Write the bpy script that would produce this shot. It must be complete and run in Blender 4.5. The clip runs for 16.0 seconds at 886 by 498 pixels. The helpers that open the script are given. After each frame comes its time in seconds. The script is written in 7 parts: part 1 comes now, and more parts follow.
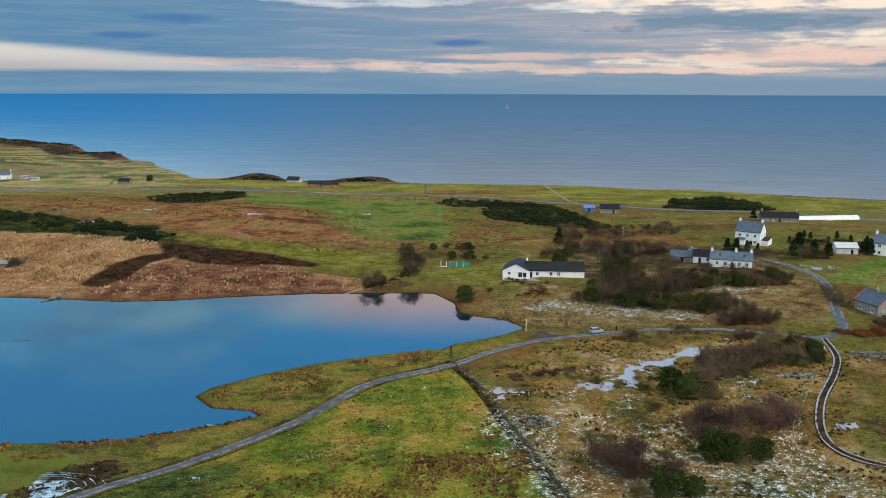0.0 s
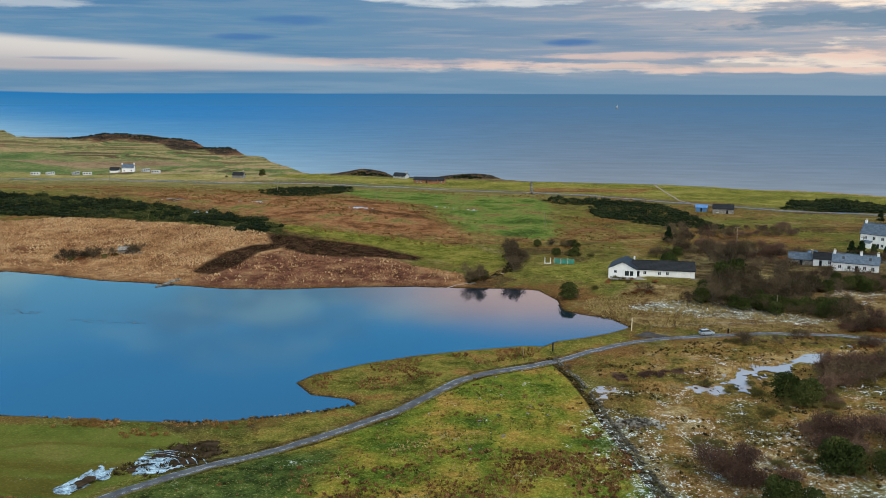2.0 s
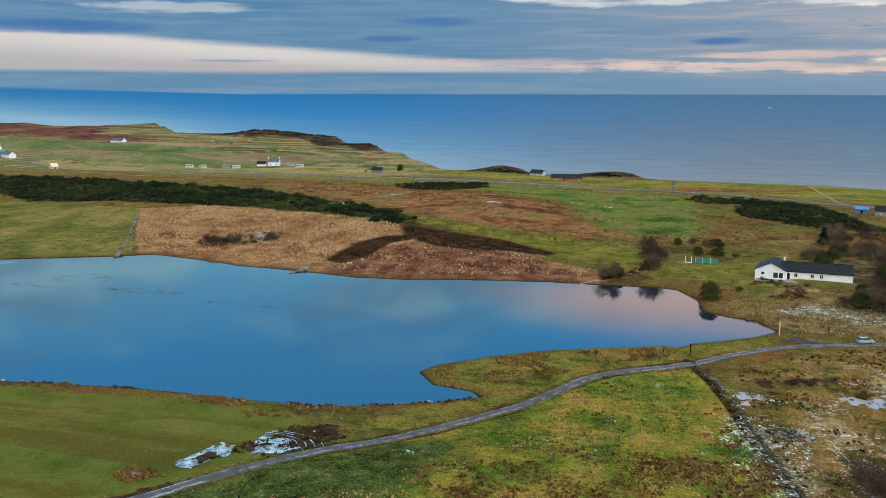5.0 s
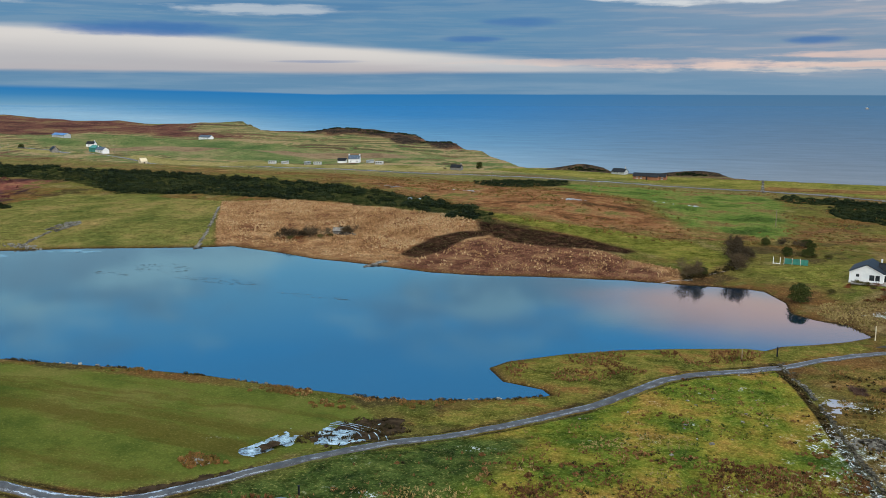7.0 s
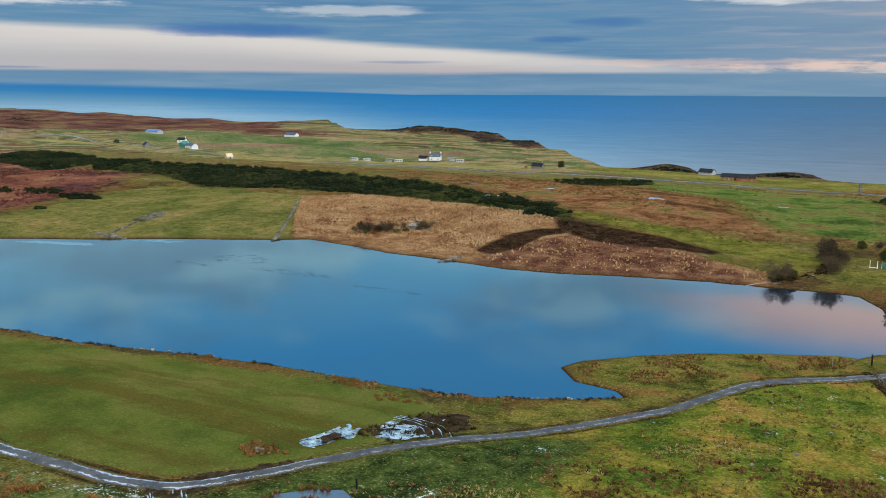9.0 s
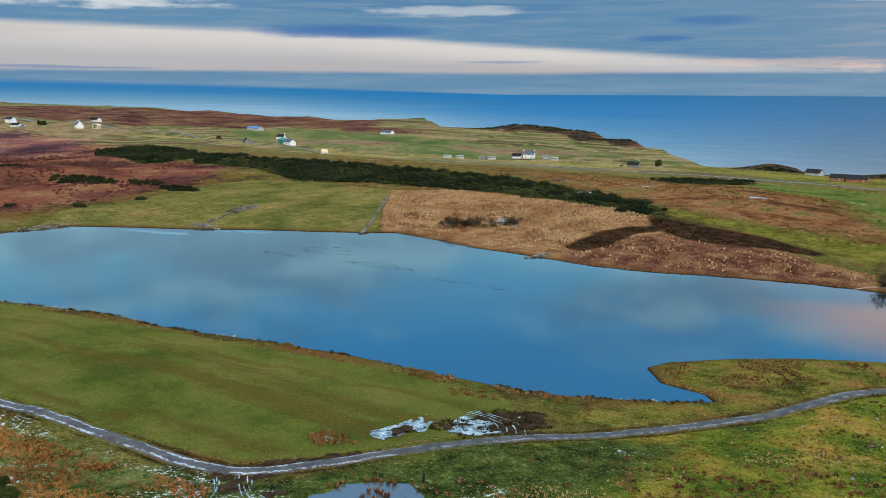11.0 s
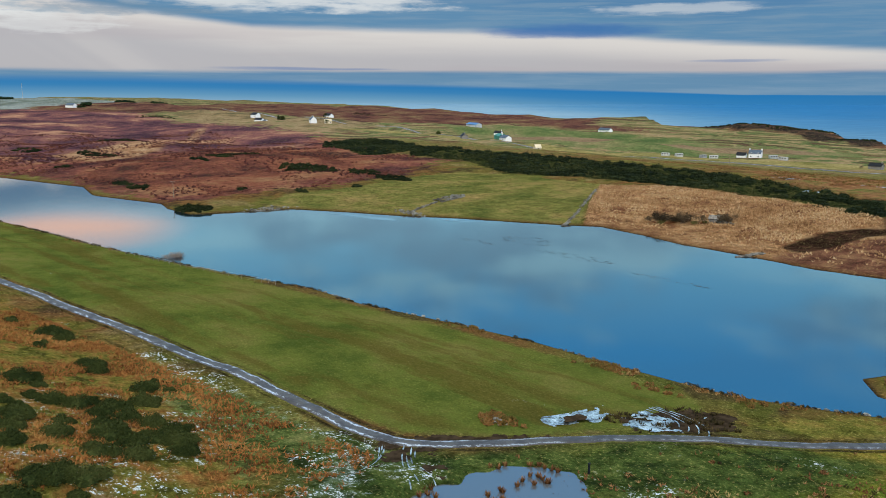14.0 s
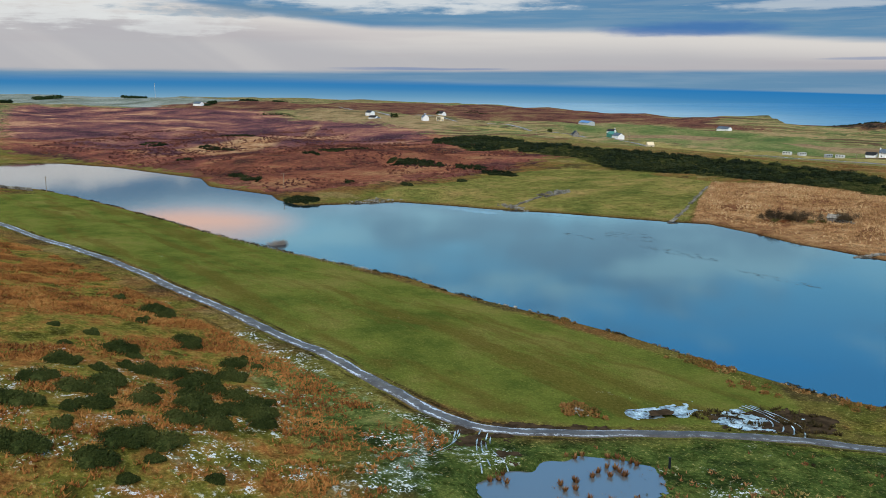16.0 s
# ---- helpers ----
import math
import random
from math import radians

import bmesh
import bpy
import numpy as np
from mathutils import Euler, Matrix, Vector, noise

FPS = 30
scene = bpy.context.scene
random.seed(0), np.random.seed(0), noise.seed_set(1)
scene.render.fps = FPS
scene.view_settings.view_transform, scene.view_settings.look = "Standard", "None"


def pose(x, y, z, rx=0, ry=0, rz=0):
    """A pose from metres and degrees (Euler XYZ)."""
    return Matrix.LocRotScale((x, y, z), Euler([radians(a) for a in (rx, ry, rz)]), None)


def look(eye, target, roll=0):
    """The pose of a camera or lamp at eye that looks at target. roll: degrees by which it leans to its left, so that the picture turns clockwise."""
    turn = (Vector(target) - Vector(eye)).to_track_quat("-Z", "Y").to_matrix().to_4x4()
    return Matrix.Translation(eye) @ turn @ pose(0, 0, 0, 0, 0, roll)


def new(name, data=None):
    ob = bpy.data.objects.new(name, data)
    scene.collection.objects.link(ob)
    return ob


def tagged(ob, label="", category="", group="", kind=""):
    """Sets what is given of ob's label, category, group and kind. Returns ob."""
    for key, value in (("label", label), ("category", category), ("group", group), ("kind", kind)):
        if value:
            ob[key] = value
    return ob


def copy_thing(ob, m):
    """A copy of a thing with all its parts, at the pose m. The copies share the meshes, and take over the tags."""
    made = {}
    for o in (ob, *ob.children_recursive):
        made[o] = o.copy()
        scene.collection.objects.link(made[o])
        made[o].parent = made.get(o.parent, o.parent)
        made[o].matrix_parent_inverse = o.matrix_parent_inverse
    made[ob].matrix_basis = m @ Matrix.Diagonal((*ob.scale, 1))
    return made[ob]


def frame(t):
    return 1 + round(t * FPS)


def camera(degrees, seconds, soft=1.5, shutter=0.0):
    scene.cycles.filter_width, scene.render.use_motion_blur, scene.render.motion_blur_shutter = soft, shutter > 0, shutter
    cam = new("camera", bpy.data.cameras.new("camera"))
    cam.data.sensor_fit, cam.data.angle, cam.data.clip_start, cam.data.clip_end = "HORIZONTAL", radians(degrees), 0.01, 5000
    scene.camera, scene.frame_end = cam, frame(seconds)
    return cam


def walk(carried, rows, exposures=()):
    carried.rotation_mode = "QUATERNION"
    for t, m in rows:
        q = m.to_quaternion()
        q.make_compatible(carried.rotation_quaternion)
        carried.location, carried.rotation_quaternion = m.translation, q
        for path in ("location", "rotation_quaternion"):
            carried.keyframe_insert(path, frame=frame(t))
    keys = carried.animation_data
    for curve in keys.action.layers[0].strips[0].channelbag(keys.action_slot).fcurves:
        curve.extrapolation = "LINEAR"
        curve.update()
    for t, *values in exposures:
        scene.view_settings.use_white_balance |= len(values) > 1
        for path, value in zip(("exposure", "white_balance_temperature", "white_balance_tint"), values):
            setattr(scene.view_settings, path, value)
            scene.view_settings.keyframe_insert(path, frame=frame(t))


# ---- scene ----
cam = camera(54.53, 16.0, soft=0.9)
PATH = [
    (0.0, pose(-0.00, 0.00, 70.00, 79.492, -0.140, 0.026)),
    (0.5, pose(0.09, 0.88, 69.35, 79.496, -0.133, 1.741)),
    (1.0, pose(0.15, 1.74, 68.73, 79.488, -0.138, 3.576)),
    (1.5, pose(0.26, 2.55, 68.15, 79.479, -0.146, 5.393)),
    (2.0, pose(0.33, 3.38, 67.52, 79.470, -0.159, 7.119)),
    (2.5, pose(0.45, 4.34, 66.84, 79.472, -0.160, 8.812)),
    (3.0, pose(0.55, 5.42, 66.20, 79.476, -0.152, 10.318)),
    (3.5, pose(0.68, 6.53, 65.57, 79.479, -0.153, 11.913)),
    (4.0, pose(0.79, 7.65, 64.97, 79.485, -0.124, 13.472)),
    (6.5, pose(1.32, 13.61, 61.69, 79.505, -0.041, 20.441)),
    (7.0, pose(1.28, 14.87, 61.08, 79.508, -0.056, 21.784)),
    (7.5, pose(1.22, 16.13, 60.50, 79.509, -0.116, 23.144)),
    (8.0, pose(1.36, 17.32, 59.89, 79.520, -0.152, 24.538)),
    (10.5, pose(1.65, 23.96, 56.73, 79.516, -0.221, 31.993)),
    (11.0, pose(1.75, 25.27, 56.05, 79.511, -0.208, 33.747)),
    (11.5, pose(1.92, 26.47, 55.42, 79.514, -0.199, 35.466)),
    (12.0, pose(2.14, 27.61, 54.74, 79.517, -0.175, 37.157)),
    (12.5, pose(2.40, 28.70, 54.06, 79.510, -0.153, 39.501)),
    (13.0, pose(2.79, 29.71, 53.40, 79.487, -0.139, 42.485)),
    (13.5, pose(3.36, 30.70, 52.75, 79.481, -0.126, 45.653)),
    (14.0, pose(3.93, 31.68, 52.10, 79.476, -0.121, 48.313)),
    (14.5, pose(4.46, 32.70, 51.45, 79.463, -0.074, 50.595)),
    (15.0, pose(4.92, 33.76, 50.78, 79.463, -0.052, 52.517)),
    (15.5, pose(5.31, 34.78, 50.13, 79.461, -0.035, 54.192)),
    (16.0, pose(5.73, 35.83, 49.49, 79.453, -0.020, 55.878)),
]
walk(cam, PATH)

# ---- light ----
world = bpy.data.worlds.new("sky")
scene.world = world
world.use_nodes = True


def node(nt, kind, **inputs):
    """A shader node; keyword names with p_ are properties, the rest are inputs by index (i0, i1...) or name."""
    n = nt.nodes.new(kind)
    if "p_operation" in inputs:
        n.operation, n.use_clamp = inputs["p_operation"], inputs.get("p_use_clamp", False)
    if "p_vector" in inputs:
        n.operation = inputs["p_vector"]
    if "p_data_type" in inputs:
        n.data_type, n.blend_type = inputs["p_data_type"], inputs["p_blend_type"]
    if "p_interpolation_type" in inputs:
        n.interpolation_type = inputs["p_interpolation_type"]
    if "p_attribute_name" in inputs:
        n.attribute_name = inputs["p_attribute_name"]
    for key, value in inputs.items():
        if key.startswith("p_"):
            continue
        sock = n.inputs[int(key[1:])] if key[0] == "i" and key[1:].isdigit() else n.inputs[key.replace("_", " ")]
        if isinstance(value, bpy.types.NodeSocket):
            nt.links.new(value, sock)
        else:
            sock.default_value = value
    return n


def calc(nt, op, a, b=0.0, c=0.0, clamp=False):
    n = node(nt, "ShaderNodeMath", p_operation=op, p_use_clamp=clamp, i0=a, i1=b)
    if op in ("MULTIPLY_ADD", "SMOOTH_MIN"):
        n.inputs[2].default_value = c
    return n.outputs[0]


def blend(nt, fac, a, b, mode="MIX"):
    n = node(nt, "ShaderNodeMix", p_data_type="RGBA", p_blend_type=mode)
    for sock, value in ((n.inputs[0], fac), (n.inputs[6], a), (n.inputs[7], b)):
        if isinstance(value, bpy.types.NodeSocket):
            nt.links.new(value, sock)
        else:
            sock.default_value = value if isinstance(value, (int, float)) else (*value[:3], 1.0)
    return n.outputs[2]


def grain(nt, vec, scale, detail=4.0, rough=0.55, stretch=None):
    if stretch:
        vec = node(nt, "ShaderNodeMapping", i0=vec, Scale=stretch).outputs[0]
    return node(nt, "ShaderNodeTexNoise", Vector=vec, Scale=scale, Detail=detail, Roughness=rough).outputs[0]


def step_up(nt, value, low, high):
    """0 below low, 1 above high, smooth between."""
    n = node(nt, "ShaderNodeMapRange", p_interpolation_type="SMOOTHSTEP", i0=value, i1=low, i2=high)
    return n.outputs[0]


def ramp(nt, fac, stops):
    n = node(nt, "ShaderNodeValToRGB", i0=fac)
    e = n.color_ramp.elements
    while len(e) < len(stops):
        e.new(0.5)
    for el, (at, col) in zip(e, stops):
        el.position, el.color = at, (*col, 1.0)
    return n.outputs[0]


def build_sky():
    nt = world.node_tree
    nt.nodes.clear()
    way = node(nt, "ShaderNodeTexCoord").outputs["Generated"]
    part_of = node(nt, "ShaderNodeSeparateXYZ", i0=way).outputs
    az = calc(nt, "ARCTAN2", part_of[0], part_of[1])          # 0 straight out to sea, + towards the sunset
    true_el = calc(nt, "ADD", calc(nt, "ARCSINE", part_of[2]), 0.005)   # the sea's rim lies a little below eye level
    el = calc(nt, "ABSOLUTE", true_el)                        # past the built sea the farthest water mirrors the low sky
    flat = node(nt, "ShaderNodeCombineXYZ", i0=az, i1=el).outputs[0]
    wide = grain(nt, flat, 1.0, 4.0, 0.55, (2.0, 26.0, 1.0))
    streak = grain(nt, flat, 1.0, 6.0, 0.6, (4.5, 75.0, 1.0))
    fine = grain(nt, flat, 1.0, 5.0, 0.6, (11.0, 190.0, 1.0))
    west = step_up(nt, az, -0.75, 0.0)                        # 0 over the moor, 1 over the open sea
    glow = step_up(nt, az, -0.35, 0.35)                        # 1 towards the sunset
    bend = calc(nt, "MULTIPLY", calc(nt, "SUBTRACT", wide, 0.5), 0.02)
    up = calc(nt, "ADD", el, calc(nt, "MULTIPLY", calc(nt, "SUBTRACT", streak, 0.5), 0.006))
    inv = lambda v: calc(nt, "SUBTRACT", 1.0, v)
    mul = lambda p, q: calc(nt, "MULTIPLY", p, q)
    # the high sky: pale cloud low down, deep blue gaps above it, bright cloud overhead
    high = ramp(nt, calc(nt, "DIVIDE", calc(nt, "ADD", el, mul(calc(nt, "SUBTRACT", wide, 0.5), 0.08)), 1.5708, clamp=True), SKY_HIGH)
    clouds = grain(nt, node(nt, "ShaderNodeMapping", i0=flat, Rotation=(0, 0, 0.12), Scale=(3.0, 11.0, 1.0)).outputs[0], 1.0, 5.0, 0.6)
    low_half = inv(step_up(nt, el, 0.22, 0.34))
    high = blend(nt, mul(mul(step_up(nt, clouds, 0.45, 0.6), 0.68), low_half), high, SKY_GREY)
    thin_cloud = grain(nt, node(nt, "ShaderNodeMapping", i0=flat, Location=(3.1, 1.7, 0), Rotation=(0, 0, -0.2), Scale=(4.5, 17.0, 1.0)).outputs[0], 1.0, 5.0, 0.6)
    high = blend(nt, mul(mul(step_up(nt, thin_cloud, 0.48, 0.62), 0.7), inv(step_up(nt, el, 0.22, 0.36))), high, (0.5, 0.94, 1.14))
    # cloud deck with pale streaks and warm ones towards the sunset
    torn = grain(nt, flat, 1.0, 5.0, 0.6, (16.0, 70.0, 1.0))
    def blob(a0, e0, wa, we, rough=0.9):
        d2 = calc(nt, "ADD", calc(nt, "POWER", mul(calc(nt, "SUBTRACT", az, a0), 1 / wa), 2.0), calc(nt, "POWER", mul(calc(nt, "SUBTRACT", up, e0), 1 / we), 2.0))
        return inv(step_up(nt, calc(nt, "ADD", d2, calc(nt, "ADD", mul(calc(nt, "SUBTRACT", fine, 0.5), -2.2 * rough), mul(calc(nt, "SUBTRACT", torn, 0.5), -5.0 * rough))), 0.0, 1.5))
    deck = blend(nt, glow, SKY_DECK, SKY_DECK_WARM)
    deck = blend(nt, mul(step_up(nt, wide, 0.46, 0.66), 0.55), deck, blend(nt, glow, SKY_DARK, SKY_SLATE))
    mix = calc(nt, "ADD", mul(fine, 0.45), mul(streak, 0.55))
    deck = blend(nt, mul(step_up(nt, mix, 0.47, 0.63), 0.6), deck, blend(nt, glow, SKY_PALE, SKY_PEACH))
    deck = blend(nt, mul(step_up(nt, calc(nt, "ADD", mul(streak, -1.0), mul(fine, 0.3)), -0.38, -0.2), 0.45), deck, blend(nt, glow, SKY_PALE, SKY_DECK))
    # white rifts at the top of the low sky
    for a0, e0, wa, we, bright in ((-1.02, 0.1, 0.16, 0.011, 0.8), (-0.6, 0.092, 0.1, 0.006, 0.45), (-0.08, 0.104, 0.12, 0.008, 0.75), (0.16, 0.096, 0.09, 0.006, 0.8)):
        deck = blend(nt, mul(blob(a0, e0, wa, we), bright), deck, SKY_RIFT)
    for a0, e0, wa, we, bright in ((0.4, 0.104, 0.26, 0.017, 1.0), (0.52, 0.05, 0.2, 0.017, 0.9), (0.3, 0.033, 0.16, 0.01, 0.75), (0.06, 0.029, 0.2, 0.006, 0.45), (0.8, 0.08, 0.3, 0.05, 1.0)):
        deck = blend(nt, mul(blob(a0, e0, wa, we, 1.2), bright), deck, SKY_RIFT_WARM)
    for a0, e0, wa, we, bright in ((0.34, 0.076, 0.17, 0.009, 0.85), (0.44, 0.033, 0.1, 0.005, 0.8), (0.14, 0.03, 0.12, 0.004, 0.6)):
        deck = blend(nt, mul(blob(a0, e0, wa, we, 1.3), bright), deck, SKY_SLATE)
    col = blend(nt, step_up(nt, el, 0.108, 0.15), deck, high)
    # the long pale band above the haze, thick over the moor and thinning out to sea
    top = ramp(nt, calc(nt, "MULTIPLY_ADD", az, 1 / 1.6, 1.0, clamp=True), [(0.0, (0.11,) * 3), (0.2, (0.1,) * 3), (0.34, (0.073,) * 3), (0.55, (0.069,) * 3), (0.72, (0.052,) * 3), (0.86, (0.035,) * 3), (0.94, (0.024,) * 3)])
    top = calc(nt, "ADD", top, mul(bend, 0.6))
    over = calc(nt, "SUBTRACT", up, top)
    band = mul(step_up(nt, up, 0.0215, 0.027), inv(step_up(nt, over, -0.006, 0.004)))
    band = mul(band, inv(mul(step_up(nt, az, -0.5, 0.02), 0.8)))
    slant = calc(nt, "ADD", az, mul(el, 1.6))
    ray = grain(nt, node(nt, "ShaderNodeCombineXYZ", i0=slant, i1=0.37).outputs[0], 11.0, 3.0, 0.5)
    pale = blend(nt, step_up(nt, over, -0.036, -0.006), blend(nt, west, SKY_BAND_WEST, SKY_BAND), SKY_BAND_BRIGHT)
    pale = blend(nt, mul(mul(step_up(nt, ray, 0.45, 0.7), inv(step_up(nt, az, -1.25, -0.8))), 0.25), pale, SKY_BAND_BRIGHT)
    pale = blend(nt, mul(step_up(nt, wide, 0.5, 0.7), 0.35), pale, SKY_BAND)
    col = blend(nt, mul(band, 0.95), col, pale)
    for a0, e0, wa, we, bright in ((-1.42, 0.09, 0.16, 0.02, 0.75), (-1.27, 0.075, 0.08, 0.012, 0.5)):
        col = blend(nt, mul(blob(a0, e0, wa, we, 1.2), bright), col, SKY_RIFT)
    col = blend(nt, mul(blob(-1.2, 0.09, 0.12, 0.007, 1.2), 0.6), col, SKY_SLATE)
    # dark blue lens clouds
    for a0, e0, wa, we, dark in ((-0.7, 0.069, 0.1, 0.0085, 0.85), (-0.345, 0.061, 0.034, 0.0036, 0.7), (0.02, 0.057, 0.032, 0.0045, 0.75), (-0.29, 0.08, 0.045, 0.005, 0.6), (-1.0, 0.0275, 0.1, 0.0018, 0.5), (-0.52, 0.036, 0.05, 0.0016, 0.4)):
        col = blend(nt, mul(blob(a0, e0, wa, we, 0.35), dark), col, SKY_LENS)
    # haze bank down on the horizon, in thin uneven layers
    haze = inv(step_up(nt, calc(nt, "ADD", up, mul(calc(nt, "SUBTRACT", wide, 0.5), 0.01)), 0.012, 0.028))
    bank = blend(nt, mul(step_up(nt, streak, 0.4, 0.65), 0.6), SKY_BANK, SKY_BANK_PALE)
    bank = blend(nt, mul(glow, 0.85), bank, SKY_BANK_WARM)
    col = blend(nt, mul(haze, 0.95), col, bank)
    # thin peach streaks low over the sunset
    for a0, e0, wa, we, bright in ((-0.02, 0.031, 0.2, 0.0035, 0.7), (0.12, 0.042, 0.16, 0.004, 0.65), (0.24, 0.026, 0.18, 0.0035, 0.85), (0.42, 0.043, 0.14, 0.011, 0.9), (-0.2, 0.036, 0.16, 0.004, 0.45)):
        col = blend(nt, mul(blob(a0, e0, wa, we, 0.7), bright), col, SKY_STREAK)
    # the sea's deep blue rim, which climbs into a low blue bank over the far moor, and pales downwards
    rim_top = ramp(nt, calc(nt, "MULTIPLY_ADD", az, 1 / 1.6, 1.0, clamp=True), RIM_TOP)
    below = calc(nt, "SUBTRACT", rim_top, calc(nt, "ADD", true_el, mul(calc(nt, "SUBTRACT", streak, 0.5), 0.0016)))
    fade = calc(nt, "DIVIDE", below, ramp(nt, calc(nt, "MULTIPLY_ADD", az, 1 / 1.6, 1.0, clamp=True), RIM_SPAN), clamp=True)
    water = blend(nt, step_up(nt, az, -0.5, 0.08), ramp(nt, fade, SEA_MIRROR_COOL), ramp(nt, fade, SEA_MIRROR_WARM))
    # the brighter sky inland, behind the viewer
    back = mul(step_up(nt, calc(nt, "ABSOLUTE", az), 1.75, 2.4), inv(step_up(nt, el, 0.7, 1.1)))
    col = blend(nt, mul(back, 0.9), col, SKY_INLAND)
    # two warm breaks in the high cloud, which the loch mirrors
    def patch(a0, e0, wa, we):
        d2 = calc(nt, "ADD", calc(nt, "POWER", mul(calc(nt, "SUBTRACT", az, a0), 1 / wa), 2.0), calc(nt, "POWER", mul(calc(nt, "SUBTRACT", el, e0), 1 / we), 2.0))
        return mul(inv(step_up(nt, d2, 0.0, 1.6)), step_up(nt, wide, 0.3, 0.55))
    col = blend(nt, mul(patch(0.01, 0.205, 0.24, 0.075), 0.85), col, SKY_ROSE)
    col = blend(nt, mul(patch(-1.27, 0.158, 0.12, 0.022), 0.85), col, SKY_ORANGE)
    clear = node(nt, "ShaderNodeTexSky")
    clear.sky_type, clear.sun_disc, clear.sun_elevation, clear.sun_rotation = "NISHITA", False, radians(36), radians(118)
    thin = blend(nt, 1.0, clear.outputs[0], (0.06, 0.06, 0.06), "MULTIPLY")
    col = blend(nt, 0.93, thin, col)
    col = blend(nt, step_up(nt, calc(nt, "DIVIDE", below, calc(nt, "MULTIPLY_ADD", rim_top, 0.3, 0.0008)), -0.8, 1.0), col, water)
    out = node(nt, "ShaderNodeBackground", i0=col, i1=SKY_STRENGTH)
    nt.links.new(out.outputs[0], node(nt, "ShaderNodeOutputWorld").inputs[0])


SKY_HIGH = [(0.07, (0.74, 1.0, 1.14)), (0.1, (0.4, 0.86, 1.12)), (0.14, (0.22, 0.68, 1.08)), (0.19, (0.1, 0.6, 1.28)), (0.3, (0.16, 0.65, 1.34)), (0.45, (0.8, 0.88, 1.0)), (0.65, (1.16, 1.22, 1.18)), (1.0, (1.3, 1.36, 1.3))]
SKY_DECK, SKY_DECK_WARM = (0.1, 0.25, 0.43), (0.4, 0.42, 0.48)
SKY_DARK, SKY_PALE, SKY_PEACH = (0.06, 0.19, 0.39), (0.2, 0.32, 0.45), (0.7, 0.55, 0.5)
SKY_SLATE, SKY_LENS = (0.15, 0.26, 0.38), (0.03, 0.15, 0.42)
SKY_RIFT, SKY_RIFT_WARM = (0.78, 0.8, 0.8), (1.05, 0.88, 0.72)
SKY_BAND, SKY_BAND_BRIGHT = (0.46, 0.4, 0.43), (0.74, 0.7, 0.665)
SKY_BANK, SKY_BANK_PALE = (0.12, 0.27, 0.44), (0.23, 0.36, 0.5)
SKY_BANK_WARM = (0.22, 0.33, 0.45)
SKY_ROSE, SKY_ORANGE = (1.45, 0.95, 0.78), (1.9, 1.0, 0.62)
SKY_INLAND = (1.46, 1.52, 1.5)
SKY_GREY = (0.25, 0.42, 0.57)
SKY_BAND_WEST = (0.5, 0.485, 0.505)
SKY_STREAK = (0.86, 0.62, 0.53)
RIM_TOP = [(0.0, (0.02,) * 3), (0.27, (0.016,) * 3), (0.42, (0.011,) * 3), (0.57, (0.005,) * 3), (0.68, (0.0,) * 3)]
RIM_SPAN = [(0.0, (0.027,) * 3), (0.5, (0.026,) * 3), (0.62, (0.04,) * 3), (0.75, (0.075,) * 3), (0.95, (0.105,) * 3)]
# the sky mirrored in the sea, as painted colours from rim to shore
SEA_MIRROR_COOL = [(0.0, (0.02, 0.185, 0.46)), (0.3, (0.045, 0.22, 0.46)), (0.6, (0.12, 0.305, 0.49)), (1.0, (0.28, 0.45, 0.58))]
SEA_MIRROR_WARM = [(0.0, (0.07, 0.18, 0.32)), (0.3, (0.12, 0.2, 0.3)), (0.7, (0.195, 0.245, 0.31)), (1.0, (0.27, 0.3, 0.34))]
SKY_STRENGTH = 1.0
build_sky()

sun = new("sun", bpy.data.lights.new("sun", "SUN"))
sun.data.energy, sun.data.angle, sun.data.color = 1.6, radians(18), (1.0, 0.93, 0.83)
sun.matrix_world = look((0, 0, 200), (-115, 60, 106))

# ---- plan of the place: metres, x to the east along the coast, y out to sea ----
LOCH = [(-40, 177.3), (-47.4, 172.2), (-57.7, 167.4), (-68.3, 163.5), (-75.5, 162.7), (-85.6, 162.2), (-93.4, 161.6), (-113.5, 161.7), (-135.6, 158.6),
        (-163.9, 153.6), (-182.1, 153.9), (-212, 147.7), (-233.8, 142.9), (-266.2, 137.4), (-294.3, 133.4), (-320, 131), (-374.4, 124.6), (-422, 117),
        (-461, 108.8), (-483, 93.9), (-520, 80), (-640, 110), (-624, 146.2), (-571.5, 170.5), (-502.8, 186), (-470, 193.7), (-428.5, 184), (-376.6, 196.3)]
LOCH += [(-357, 190.8), (-335, 190.4), (-326.6, 212), (-322, 232.4), (-297, 245.8), (-279, 253.5), (-251.8, 270), (-230, 279.9), (-211.5, 289.4), (-202, 295.8),
         (-176.4, 290.8), (-159.7, 285.7), (-137.3, 283.9), (-109.3, 279.2), (-89.6, 281.3), (-71.6, 286.6), (-46.3, 291.3), (-24.9, 291.9), (-9.6, 293), (-2.9, 291.6),
         (3.7, 278), (5.2, 265.5), (10.9, 260.8), (19, 258), (24.3, 248.2), (18.2, 241.5), (10.4, 235.7), (3.3, 231.4), (-0.5, 226), (-5, 226.2)]
LOCH += [(-19.9, 220), (-32.3, 214), (-44, 205.9), (-54.8, 195.6), (-57.4, 189.3), (-51.7, 181.9), (-42.6, 180.2)]
